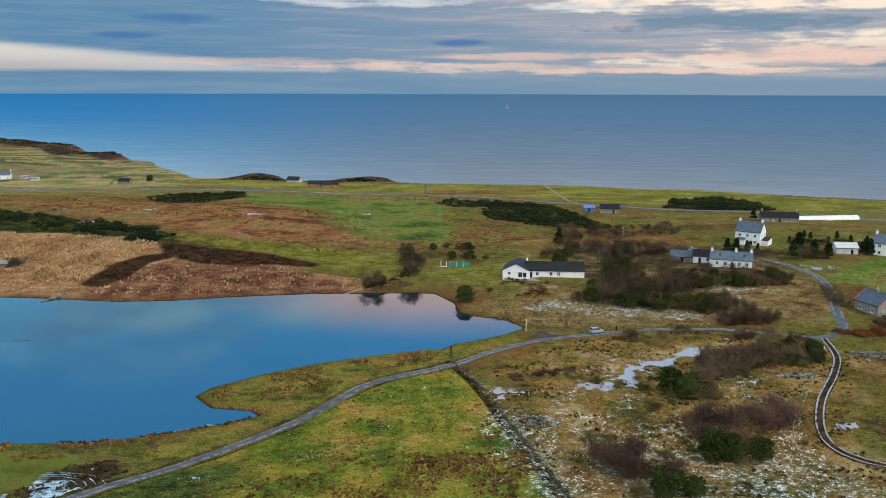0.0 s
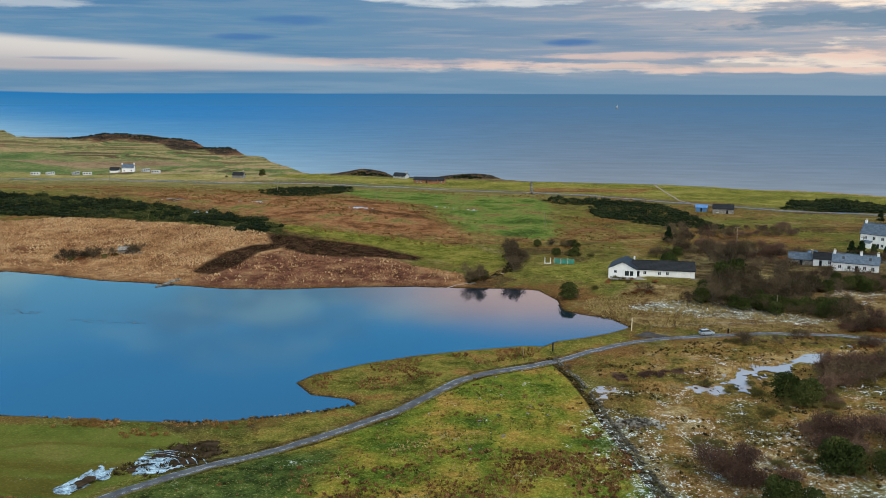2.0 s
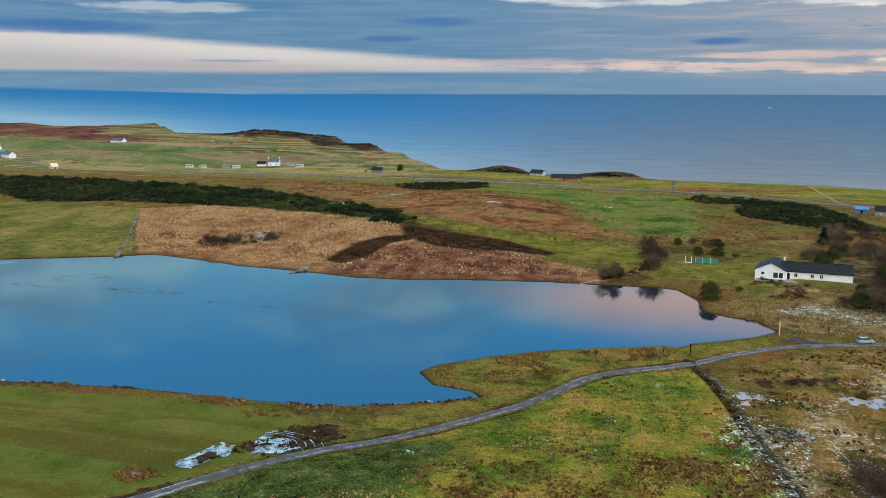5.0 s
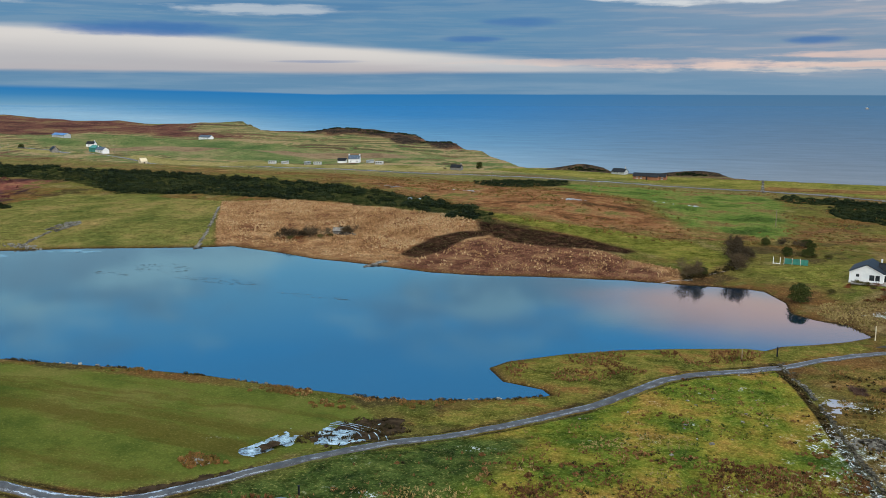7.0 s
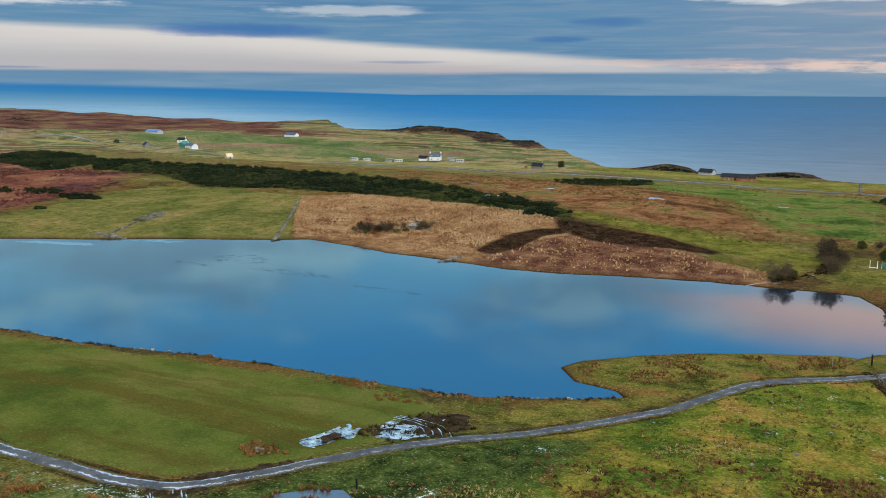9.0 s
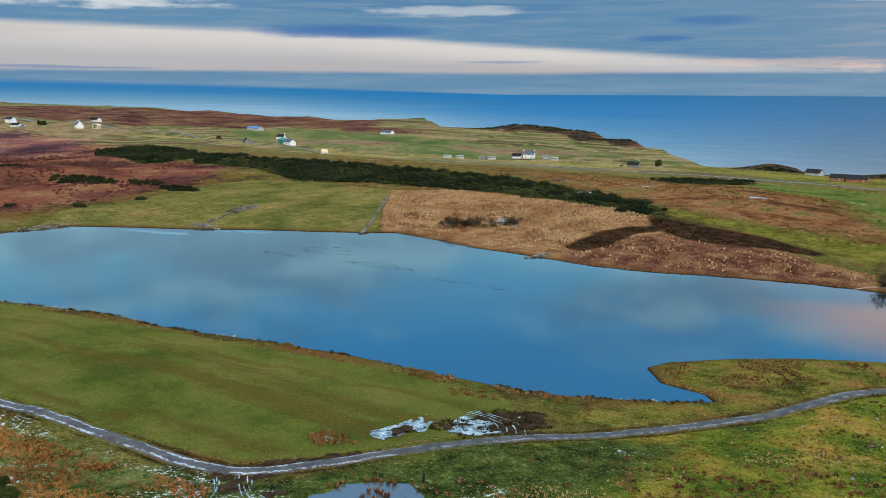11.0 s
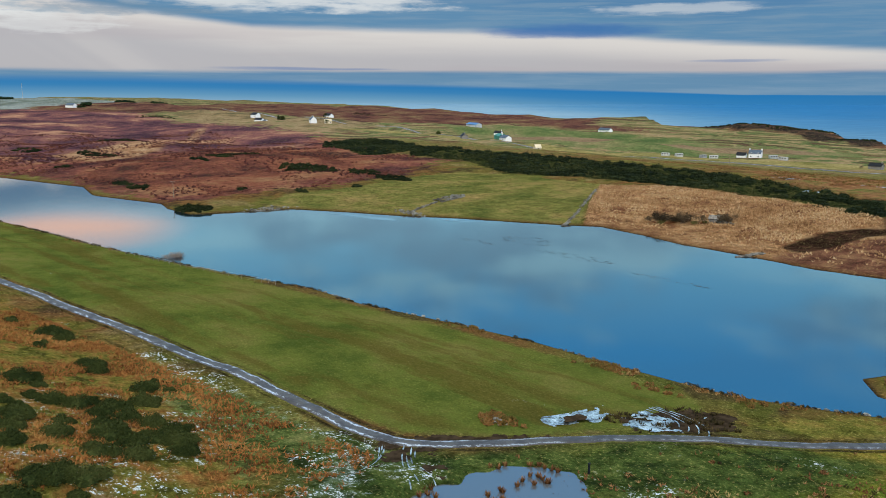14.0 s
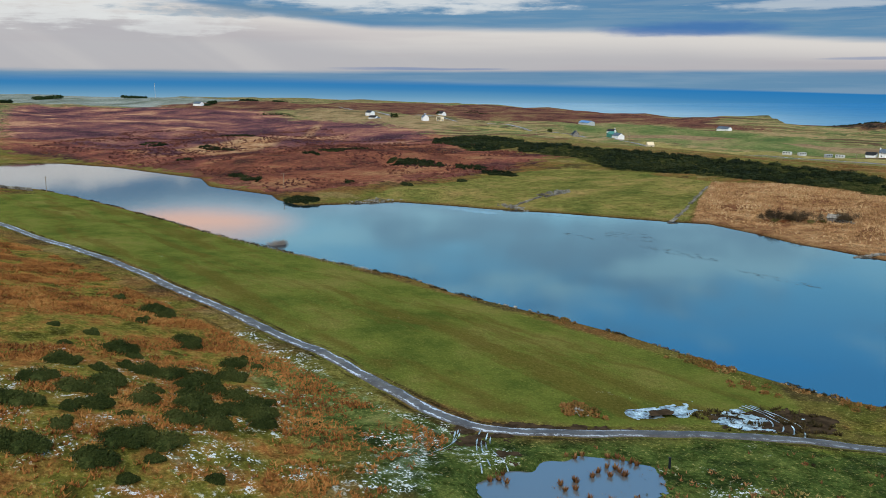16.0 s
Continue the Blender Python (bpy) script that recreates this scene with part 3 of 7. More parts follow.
COVERS = {
    # name: (outlines, ragged edge in metres, softness, tones dark to light, grain size)
    "coast_field": ([COAST_FIELD], 12, 4, ((0.077, 0.088, 0.022), (0.143, 0.1375, 0.0275), (0.22, 0.187, 0.0495)), 30),
    "coast_rust": ([COAST_RUST], 10, 4, ((0.1, 0.05, 0.02), (0.18, 0.09, 0.035), (0.22, 0.15, 0.05)), 20),
    "moor_rust": ([MOOR_RUST, MOOR_BROWN], 16, 5, ((0.0605, 0.033, 0.0154), (0.187, 0.0935, 0.0418), (0.143, 0.1155, 0.033), (0.275, 0.165, 0.0715)), 14),
    "green_mid": ([GREEN_MID, EAST_FIELD], 14, 5, ((0.045, 0.075, 0.018), (0.09, 0.145, 0.028), (0.145, 0.165, 0.042), (0.17, 0.115, 0.045)), 22),
    "rust_slope": ([RUST_SLOPE], 14, 6, ((0.0735, 0.0368, 0.0189), (0.1995, 0.084, 0.0368), (0.273, 0.1365, 0.063), (0.1365, 0.126, 0.0368)), 18),
    # distance haze put into the colour of the farthest western fields
    "far_haze": ([FAR_HAZE], 40, 20, ((0.1, 0.12, 0.1), (0.17, 0.2, 0.18), (0.25, 0.28, 0.26)), 120),
    "green_far": ([GREEN_FAR], 20, 6, ((0.06, 0.1, 0.035), (0.11, 0.14, 0.05), (0.22, 0.18, 0.09)), 70),
    "brown_far": ([BROWN_FAR], 8, 4, ((0.15, 0.1, 0.06), (0.22, 0.15, 0.09), (0.26, 0.19, 0.11)), 60),
    "croft_tan": ([CROFT_TAN], 25, 8, ((0.1, 0.09, 0.045), (0.2, 0.14, 0.075), (0.28, 0.2, 0.11), (0.12, 0.12, 0.05)), 40),
    "tan_far": ([TAN_FAR], 10, 4, ((0.14, 0.13, 0.04), (0.24, 0.2, 0.075), (0.3, 0.24, 0.1)), 40),
    "purple_far": ([PURPLE_FAR, PURPLE_HILL], 60, 10, ((0.05, 0.022, 0.024), (0.12, 0.05, 0.04), (0.18, 0.12, 0.06)), 70),
    "headland": ([HEADLAND], 25, 8, ((0.03, 0.02, 0.018), (0.12, 0.055, 0.035), (0.2, 0.13, 0.07)), 30),
    "crest": ([CREST], 8, 4, ((0.012, 0.012, 0.012), (0.03, 0.022, 0.02), (0.08, 0.045, 0.03)), 18),
    "hummocks": ([HUMMOCKS], 4, 2, ((0.014, 0.014, 0.014), (0.035, 0.025, 0.02), (0.09, 0.055, 0.03)), 6),
    "green_east": ([GREEN_EAST], 4, 2, ((0.085, 0.095, 0.018), (0.15, 0.145, 0.03), (0.22, 0.175, 0.05)), 8),
    "heather": ([HEATHER], 40, 6, ((0.0432, 0.0194, 0.0238), (0.108, 0.0389, 0.0367), (0.1944, 0.067, 0.0486), (0.3132, 0.162, 0.0864)), 60),
    "heather_dark": ([HEATHER_DARK], 60, 8, ((0.0446, 0.0223, 0.035), (0.0956, 0.0414, 0.0542), (0.1912, 0.0796, 0.0716), (0.3823, 0.2071, 0.1274)), 95),
    "heather_rust": ([HEATHER_RUST], 30, 8, ((0.05, 0.022, 0.022), (0.135, 0.046, 0.034), (0.21, 0.075, 0.046), (0.26, 0.13, 0.07)), 48),
    "tan_clearing": ([TAN_CLEARING], 5, 5, ((0.22, 0.105, 0.055), (0.33, 0.18, 0.1), (0.4, 0.26, 0.15)), 20),
    "green_strip": ([GREEN_STRIP], 3, 2, ((0.08, 0.085, 0.015), (0.14, 0.14, 0.025), (0.21, 0.175, 0.04)), 8),
    "bracken": ([BRACKEN], 8, 5, ((0.0581, 0.0558, 0.013), (0.1339, 0.1256, 0.0233), (0.2143, 0.1348, 0.0335), (0.2678, 0.1163, 0.0335)), 6),
    "marsh": ([MARSH], 8, 4, ((0.06, 0.05, 0.018), (0.15, 0.118, 0.03), (0.235, 0.135, 0.045), (0.31, 0.23, 0.105)), 12),
    "east_brown": ([EAST_BROWN], 5, 3, ((0.08, 0.045, 0.02), (0.17, 0.11, 0.045), (0.25, 0.18, 0.085)), 7),
    "scrub": ([SCRUB], 8, 4, ((0.0455, 0.0325, 0.0182), (0.104, 0.0715, 0.0364), (0.195, 0.156, 0.065)), 7),
    "north_pasture": ([NORTH_PASTURE], 2, 1.5, ((0.0718, 0.0918, 0.0216), (0.1539, 0.1458, 0.0389), (0.2668, 0.189, 0.0702)), 34),
    "reed": ([REED_BED], 2, 1.0, ((0.15, 0.065, 0.034), (0.28, 0.145, 0.068), (0.4, 0.245, 0.125)), 10),
    "reed_east": ([REED_EAST], 4, 3, ((0.08, 0.032, 0.022), (0.16, 0.068, 0.042), (0.25, 0.135, 0.07)), 7),
    "dark": ([DARK_NEAR, DARK_FAR], 2, 1.5, ((0.015, 0.008, 0.006), (0.028, 0.014, 0.01), (0.06, 0.028, 0.018)), 5),
    "gorse": ([GORSE_BELT, GORSE_WEST, GORSE_EAST, GORSE_COAST, GORSE_MID], 8, 2, ((0.0096, 0.0144, 0.0064), (0.02, 0.028, 0.0096), (0.048, 0.048, 0.016)), 5),
    "road_field": ([ROAD_FIELD], 2, 1.2, ((0.05, 0.085, 0.014), (0.115, 0.15, 0.02), (0.2, 0.18, 0.028), (0.31, 0.19, 0.045)), 13),
    "shore_field": ([SHORE_FIELD], 2, 1.2, ((0.067, 0.093, 0.018), (0.1181, 0.14, 0.027), (0.1674, 0.155, 0.04)), 22),
    "green_path": ([GREEN_PATH], 4, 2, ((0.0562, 0.0813, 0.02), (0.1063, 0.1375, 0.0375), (0.1875, 0.1875, 0.0625)), 5),
    "spit": ([SPIT], 3, 2, ((0.06, 0.065, 0.014), (0.13, 0.13, 0.025), (0.19, 0.155, 0.035), (0.23, 0.12, 0.038)), 8),
    "pool_green": ([POOL_GREEN], 7, 4, ((0.022, 0.036, 0.012), (0.055, 0.085, 0.02), (0.1, 0.125, 0.032)), 5),
    "footpath": (["footpath"], 0.5, 0.3, ((0.015, 0.012, 0.007), (0.035, 0.03, 0.012), (0.07, 0.06, 0.02)), 3),
    "verge": (["verge"], 0.5, 0.3, ((0.015, 0.012, 0.007), (0.04, 0.03, 0.014), (0.08, 0.06, 0.02)), 3),
    "ditch": (["ditch"], 0.4, 0.3, ((0.012, 0.01, 0.006), (0.03, 0.022, 0.01), (0.06, 0.04, 0.015)), 2),
}


def ground_material():
    mat, nt, shader = surface("rough_ground", 0.95)
    shader.inputs["Specular IOR Level"].default_value = 0.0
    pos = node(nt, "ShaderNodeNewGeometry").outputs["Position"]
    attr = lambda name: node(nt, "ShaderNodeAttribute", p_attribute_name=name).outputs["Fac"]
    mul = lambda p, q: calc(nt, "MULTIPLY", p, q)
    big, mid, small, tiny = grain(nt, pos, 0.02, 5.0), grain(nt, pos, 0.11, 6.0, 0.62), grain(nt, pos, 0.6, 6.0, 0.7), grain(nt, pos, 2.2, 4.0, 0.7)
    # rough moor grass as the common ground
    col = blend(nt, step_up(nt, big, 0.4, 0.6), (0.16, 0.08, 0.03), (0.13, 0.12, 0.03))
    col = blend(nt, mul(step_up(nt, mid, 0.45, 0.65), 0.8), col, (0.085, 0.1, 0.02))
    heath = grain(nt, pos, 0.045, 7.0, 0.66)
    col = blend(nt, mul(step_up(nt, heath, 0.53, 0.6), 0.7), col, (0.05, 0.032, 0.02))
    col = blend(nt, mul(calc(nt, "SUBTRACT", 1.0, step_up(nt, heath, 0.38, 0.45)), 0.6), col, (0.22, 0.16, 0.07))
    # beyond the loch: crofting strips and moor in long patches
    quilt = grain(nt, pos, 1.0, 5.0, 0.6, (0.0045, 0.014, 1.0))
    quilt = ramp(nt, quilt, [(0.34, (0.1, 0.05, 0.03)), (0.43, (0.17, 0.12, 0.05)), (0.5, (0.11, 0.12, 0.035)), (0.57, (0.2, 0.16, 0.06)), (0.66, (0.12, 0.07, 0.04))])
    col = blend(nt, mul(step_up(nt, attr("shore"), 160.0, 320.0), 0.8), col, quilt)
    # long narrow strips on the far crofts
    far = step_up(nt, calc(nt, "ADD", attr("shore"), mul(mid, 60.0)), 330.0, 420.0)
    croft = grain(nt, node(nt, "ShaderNodeMapping", i0=pos, Rotation=(0, 0, 0.1), Scale=(0.0032, 0.011, 1.0)).outputs[0], 1.0, 3.0, 0.5)
    fields = ramp(nt, croft, [(0.36, (0.085, 0.05, 0.036)), (0.42, (0.08, 0.125, 0.045)), (0.46, (0.12, 0.14, 0.05)), (0.48, (0.27, 0.19, 0.1)), (0.53, (0.29, 0.21, 0.115)), (0.55, (0.1, 0.135, 0.05)), (0.6, (0.13, 0.12, 0.05)), (0.64, (0.12, 0.065, 0.045))])
    col = blend(nt, mul(far, 0.9), col, fields)
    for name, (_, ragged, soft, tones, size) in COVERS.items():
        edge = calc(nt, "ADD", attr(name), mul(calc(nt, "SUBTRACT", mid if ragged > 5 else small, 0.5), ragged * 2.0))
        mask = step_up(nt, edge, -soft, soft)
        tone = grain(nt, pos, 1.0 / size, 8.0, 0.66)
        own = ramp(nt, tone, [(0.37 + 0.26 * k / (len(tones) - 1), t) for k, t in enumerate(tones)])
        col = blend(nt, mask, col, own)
    speck = grain(nt, pos, 0.3, 8.0, 0.78)
    tone_up = calc(nt, "MAXIMUM", calc(nt, "MULTIPLY_ADD", speck, 3.2, -0.6), 0.25)
    rough_land = mul(step_up(nt, attr("shore"), 3.0, 12.0), calc(nt, "MULTIPLY_ADD", step_up(nt, attr("shore_field"), -2.0, 2.0), -0.75, 0.8))
    col = blend(nt, rough_land, col, node(nt, "ShaderNodeVectorMath", p_vector="MULTIPLY", i0=col, i1=node(nt, "ShaderNodeCombineXYZ", i0=tone_up, i1=tone_up, i2=tone_up).outputs[0]).outputs[0])
    # worn, browner strips where the pasture has been walked and driven
    strip = grain(nt, node(nt, "ShaderNodeMapping", i0=pos, Rotation=(0, 0, -0.1), Scale=(0.008, 0.1, 1.0)).outputs[0], 1.0, 5.0, 0.62)
    col = blend(nt, mul(mul(step_up(nt, strip, 0.46, 0.62), 0.7), step_up(nt, attr("shore_field"), 0.0, 4.0)), col, (0.1, 0.078, 0.018))
    # brown sedge along the water's edge
    rim = calc(nt, "SUBTRACT", 1.0, step_up(nt, calc(nt, "ADD", attr("shore"), mul(mid, 5.0)), 2.0, 6.5))
    rim = mul(rim, calc(nt, "MULTIPLY_ADD", step_up(nt, attr("shore_field"), -14.0, -8.0), -0.6, 1.0))
    col = blend(nt, mul(rim, 0.75), col, (0.1, 0.05, 0.02))
    wet = calc(nt, "SUBTRACT", 1.0, step_up(nt, calc(nt, "ADD", attr("shore"), mul(small, 1.5)), 0.7, 1.7))
    col = blend(nt, mul(wet, 0.85), col, (0.022, 0.016, 0.01))
    # tufts: small dark and pale specks
    even = calc(nt, "MULTIPLY_ADD", step_up(nt, attr("shore_field"), -1.0, 2.0), -0.6, 1.0)
    col = blend(nt, mul(mul(step_up(nt, small, 0.52, 0.68), 0.6), even), col, (0.03, 0.032, 0.008))
    col = blend(nt, mul(mul(step_up(nt, tiny, 0.56, 0.7), 0.5), even), col, (0.34, 0.26, 0.1))
    rough = calc(nt, "MULTIPLY_ADD", tiny, 2.6, -0.3)
    coarse = calc(nt, "MULTIPLY_ADD", small, 1.9, 0.05)
    shade = calc(nt, "MAXIMUM", calc(nt, "MULTIPLY", rough, coarse), 0.2)
    col = blend(nt, mul(even, 0.85), col, node(nt, "ShaderNodeVectorMath", p_vector="MULTIPLY", i0=col, i1=node(nt, "ShaderNodeCombineXYZ", i0=shade, i1=shade, i2=shade).outputs[0]).outputs[0])
    # thin snow left in the hollows
    snow = mul(step_up(nt, calc(nt, "ADD", mul(small, 0.45), mul(tiny, 0.55)), 0.545, 0.57),
               step_up(nt, calc(nt, "ADD", attr("snow"), mul(calc(nt, "SUBTRACT", mid, 0.5), 2.2)), 0.4, 0.75))
    col = blend(nt, snow, col, (0.75, 0.82, 0.88))
    frost = mul(step_up(nt, calc(nt, "ADD", attr("snow"), mul(calc(nt, "SUBTRACT", small, 0.5), 1.6)), 0.65, 1.05), 0.26)
    col = blend(nt, frost, col, (0.33, 0.42, 0.36))
    # rock and peat on the sea cliffs
    col = blend(nt, calc(nt, "SUBTRACT", 1.0, step_up(nt, attr("land"), -6, 3)), col, (0.05, 0.035, 0.028))
    nt.links.new(col, shader.inputs["Base Color"])
    relief(nt, shader, calc(nt, "ADD", mul(small, 0.7), mul(tiny, 0.3)), calc(nt, "MULTIPLY_ADD", step_up(nt, attr("shore"), 150.0, 420.0), -0.85, 1.0), 1.2)
    return mat


def water_material(name, body, ripple, rough, ior=1.45, level=False):
    mat, nt, shader = surface(name, rough)
    shader.inputs["Base Color"].default_value = (*body, 1)
    shader.inputs["IOR"].default_value = ior
    pos = node(nt, "ShaderNodeNewGeometry").outputs["Position"]
    if ripple:
        n = node(nt, "ShaderNodeBump", Height=grain(nt, pos, ripple[0], 4.0, 0.55, (1.0, 2.2, 1.0)), Strength=ripple[1], Distance=ripple[2])
        if level:
            nt.links.new(node(nt, "ShaderNodeCombineXYZ", i2=1.0).outputs[0], n.inputs["Normal"])
        nt.links.new(n.outputs[0], shader.inputs["Normal"])
    return mat


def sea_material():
    """Choppy open water with the sky's reflection put into its colour: pale near the shore, deep blue far out, greyer
    towards the sunset.
    """
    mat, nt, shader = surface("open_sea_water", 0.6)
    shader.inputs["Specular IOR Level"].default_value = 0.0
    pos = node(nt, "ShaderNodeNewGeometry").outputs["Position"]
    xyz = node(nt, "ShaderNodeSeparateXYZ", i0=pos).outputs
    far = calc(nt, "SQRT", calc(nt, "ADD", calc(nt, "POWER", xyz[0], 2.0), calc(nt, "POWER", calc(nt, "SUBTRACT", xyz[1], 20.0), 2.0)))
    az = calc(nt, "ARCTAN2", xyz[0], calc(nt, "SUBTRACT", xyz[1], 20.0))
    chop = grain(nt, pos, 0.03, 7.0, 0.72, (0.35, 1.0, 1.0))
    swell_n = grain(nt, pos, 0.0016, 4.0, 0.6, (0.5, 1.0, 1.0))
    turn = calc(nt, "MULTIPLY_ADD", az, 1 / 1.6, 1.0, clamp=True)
    # distance and bearing pick the reflected sky colour painted into the base colour
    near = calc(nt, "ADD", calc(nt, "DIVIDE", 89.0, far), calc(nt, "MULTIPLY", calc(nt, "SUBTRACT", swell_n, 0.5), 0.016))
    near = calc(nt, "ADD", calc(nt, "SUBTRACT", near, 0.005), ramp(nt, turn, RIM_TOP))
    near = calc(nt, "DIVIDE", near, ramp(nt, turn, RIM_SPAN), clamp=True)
    col = blend(nt, step_up(nt, az, -0.5, 0.08), ramp(nt, near, SEA_MIRROR_COOL), ramp(nt, near, SEA_MIRROR_WARM))
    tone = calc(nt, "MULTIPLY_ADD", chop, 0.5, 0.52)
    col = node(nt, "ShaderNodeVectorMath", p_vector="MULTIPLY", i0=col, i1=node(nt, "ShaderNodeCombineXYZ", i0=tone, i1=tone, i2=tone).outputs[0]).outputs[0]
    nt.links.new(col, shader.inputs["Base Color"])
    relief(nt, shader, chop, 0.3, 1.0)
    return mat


GROUND = ground_material()
LOCH_WATER = water_material("still_loch_water", (0.004, 0.014, 0.026), (0.3, 0.06, 0.03), 0.05, 2.15)
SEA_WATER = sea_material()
POOL_WATER = water_material("shallow_pool_water", (0.085, 0.095, 0.1), (0.8, 0.08, 0.03), 0.07, 1.9)
def road_material():
    mat, nt, shader = surface("worn_wet_tarmac", 0.5)
    pos = node(nt, "ShaderNodeNewGeometry").outputs["Position"]
    over = calc(nt, "ABSOLUTE", node(nt, "ShaderNodeAttribute", p_attribute_name="across").outputs["Fac"])
    patch, fine = grain(nt, pos, 0.5, 5.0, 0.65), grain(nt, pos, 5.0, 3.0)
    col = blend(nt, step_up(nt, patch, 0.35, 0.65), (0.034, 0.031, 0.03), (0.085, 0.078, 0.074))
    wheel = calc(nt, "SUBTRACT", 1.0, calc(nt, "MULTIPLY", step_up(nt, calc(nt, "ABSOLUTE", calc(nt, "SUBTRACT", calc(nt, "ADD", over, calc(nt, "MULTIPLY", calc(nt, "SUBTRACT", grain(nt, pos, 0.9, 5.0, 0.7), 0.5), 1.1)), 0.55)), 0.03, 0.16), 0.97))
    long = grain(nt, pos, 0.06, 4.0, 0.6)
    frost = calc(nt, "MULTIPLY", wheel, step_up(nt, calc(nt, "ADD", calc(nt, "MULTIPLY", patch, 0.45), calc(nt, "ADD", calc(nt, "MULTIPLY", fine, 0.2), calc(nt, "MULTIPLY", long, 0.35))), 0.46, 0.54))
    icy = calc(nt, "MULTIPLY_ADD", step_up(nt, node(nt, "ShaderNodeSeparateXYZ", i0=pos).outputs[0], -95.0, -55.0), -0.7, 1.0)
    col = blend(nt, calc(nt, "MULTIPLY", frost, icy), col, (0.5, 0.58, 0.68))
    mud = step_up(nt, calc(nt, "ADD", over, calc(nt, "MULTIPLY", patch, 0.5)), 0.98, 1.2)
    col = blend(nt, mud, col, (0.055, 0.04, 0.025))
    centre = calc(nt, "MULTIPLY", calc(nt, "SUBTRACT", 1.0, step_up(nt, over, 0.05, 0.16)), step_up(nt, patch, 0.48, 0.62))
    col = blend(nt, calc(nt, "MULTIPLY", centre, 0.6), col, (0.07, 0.06, 0.03))
    nt.links.new(col, shader.inputs["Base Color"])
    nt.links.new(calc(nt, "MULTIPLY_ADD", frost, -0.25, 0.6), shader.inputs["Roughness"])
    relief(nt, shader, fine, 0.4, 0.03)
    return mat


TARMAC = road_material()
HARLING = plain("white_harled_wall", (0.78, 0.79, 0.79), (0.88, 0.88, 0.87), 0.8, 0.85, 0, 20, 0.01, 0.05)
SLATE = plain("dark_slate_roof", (0.007, 0.009, 0.012), (0.02, 0.023, 0.028), 1.2, 0.55, 0, 9, 0.02)
BLUE_SLATE = plain("blue_grey_slate_roof", (0.05, 0.075, 0.11), (0.11, 0.145, 0.19), 1.2, 0.6, 0, 9, 0.02)
STONE = plain("grey_field_stone", (0.12, 0.11, 0.1), (0.34, 0.32, 0.29), 1.5, 0.9, 0, 6, 0.05)
GLASS = plain("window_glass", (0.02, 0.025, 0.03), (0.05, 0.06, 0.07), 0.5, 0.08, 0, 0, 0, 0.1)
TIMBER = plain("weathered_timber", (0.16, 0.12, 0.08), (0.3, 0.24, 0.17), 2.0, 0.8, 0, 15, 0.01)
PAINT_WHITE = plain("white_paint", (0.75, 0.75, 0.73), (0.85, 0.85, 0.83), 1.0, 0.5)
GORSE_LEAF = leafy("gorse_foliage", [(0.012, 0.018, 0.006), (0.028, 0.04, 0.011), (0.055, 0.068, 0.019), (0.095, 0.095, 0.03)], 0.15)

GORSE_DEEP = leafy("old_gorse_foliage", [(0.004, 0.007, 0.004), (0.01, 0.016, 0.007), (0.022, 0.03, 0.011), (0.05, 0.052, 0.018)], 0.04)

# ---- setting ----
def link_mesh(name, verts, faces, material, parent=None, smooth=False, label=""):
    mesh = bpy.data.meshes.new(name)
    mesh.from_pydata([tuple(v) for v in verts], [], faces)
    mesh.materials.append(material)
    if smooth:
        mesh.polygons.foreach_set("use_smooth", [True] * len(mesh.polygons))
    ob = new(name, mesh)
    ob.parent = parent
    if label:
        ob["label"] = label
    return ob


def spread(low, high, step, far_low, far_high, grow):
    """Even steps from low to high, then ever wider ones out to the far ends."""
    mid = list(np.arange(low, high + step / 2, step))
    s, up = step, [mid[-1]]
    while up[-1] < far_high:
        s *= grow
        up.append(up[-1] + s)
    s, down = step, [mid[0]]
    while down[-1] > far_low:
        s *= grow
        down.append(down[-1] - s)
    return np.array(down[:0:-1] + mid + up[1:])


def finer(v, low, high):
    """Halve the steps between low and high."""
    mid = (v[1:] + v[:-1]) / 2
    return np.sort(np.r_[v, mid[(mid > low) & (mid < high)]])


def grid_mesh(name, xs, ys, z, keep=None):
    nx, ny = len(xs), len(ys)
    gx, gy = np.meshgrid(xs, ys)
    co = np.stack([gx, gy, z], -1).reshape(-1, 3)
    a = (np.arange(ny - 1)[:, None] * nx + np.arange(nx - 1)[None]).ravel()
    quads = np.stack([a, a + 1, a + nx + 1, a + nx], 1)
    if keep is not None:
        quads = quads[keep[:-1, :-1].ravel()]
    mesh = bpy.data.meshes.new(name)
    mesh.vertices.add(len(co))
    mesh.vertices.foreach_set("co", co.ravel())
    mesh.loops.add(quads.size)
    mesh.loops.foreach_set("vertex_index", quads.ravel().astype(np.int32))
    mesh.polygons.add(len(quads))
    mesh.polygons.foreach_set("loop_start", (np.arange(len(quads)) * 4).astype(np.int32))
    mesh.polygons.foreach_set("use_smooth", np.ones(len(quads), bool))
    mesh.update(calc_edges=True)
    return mesh


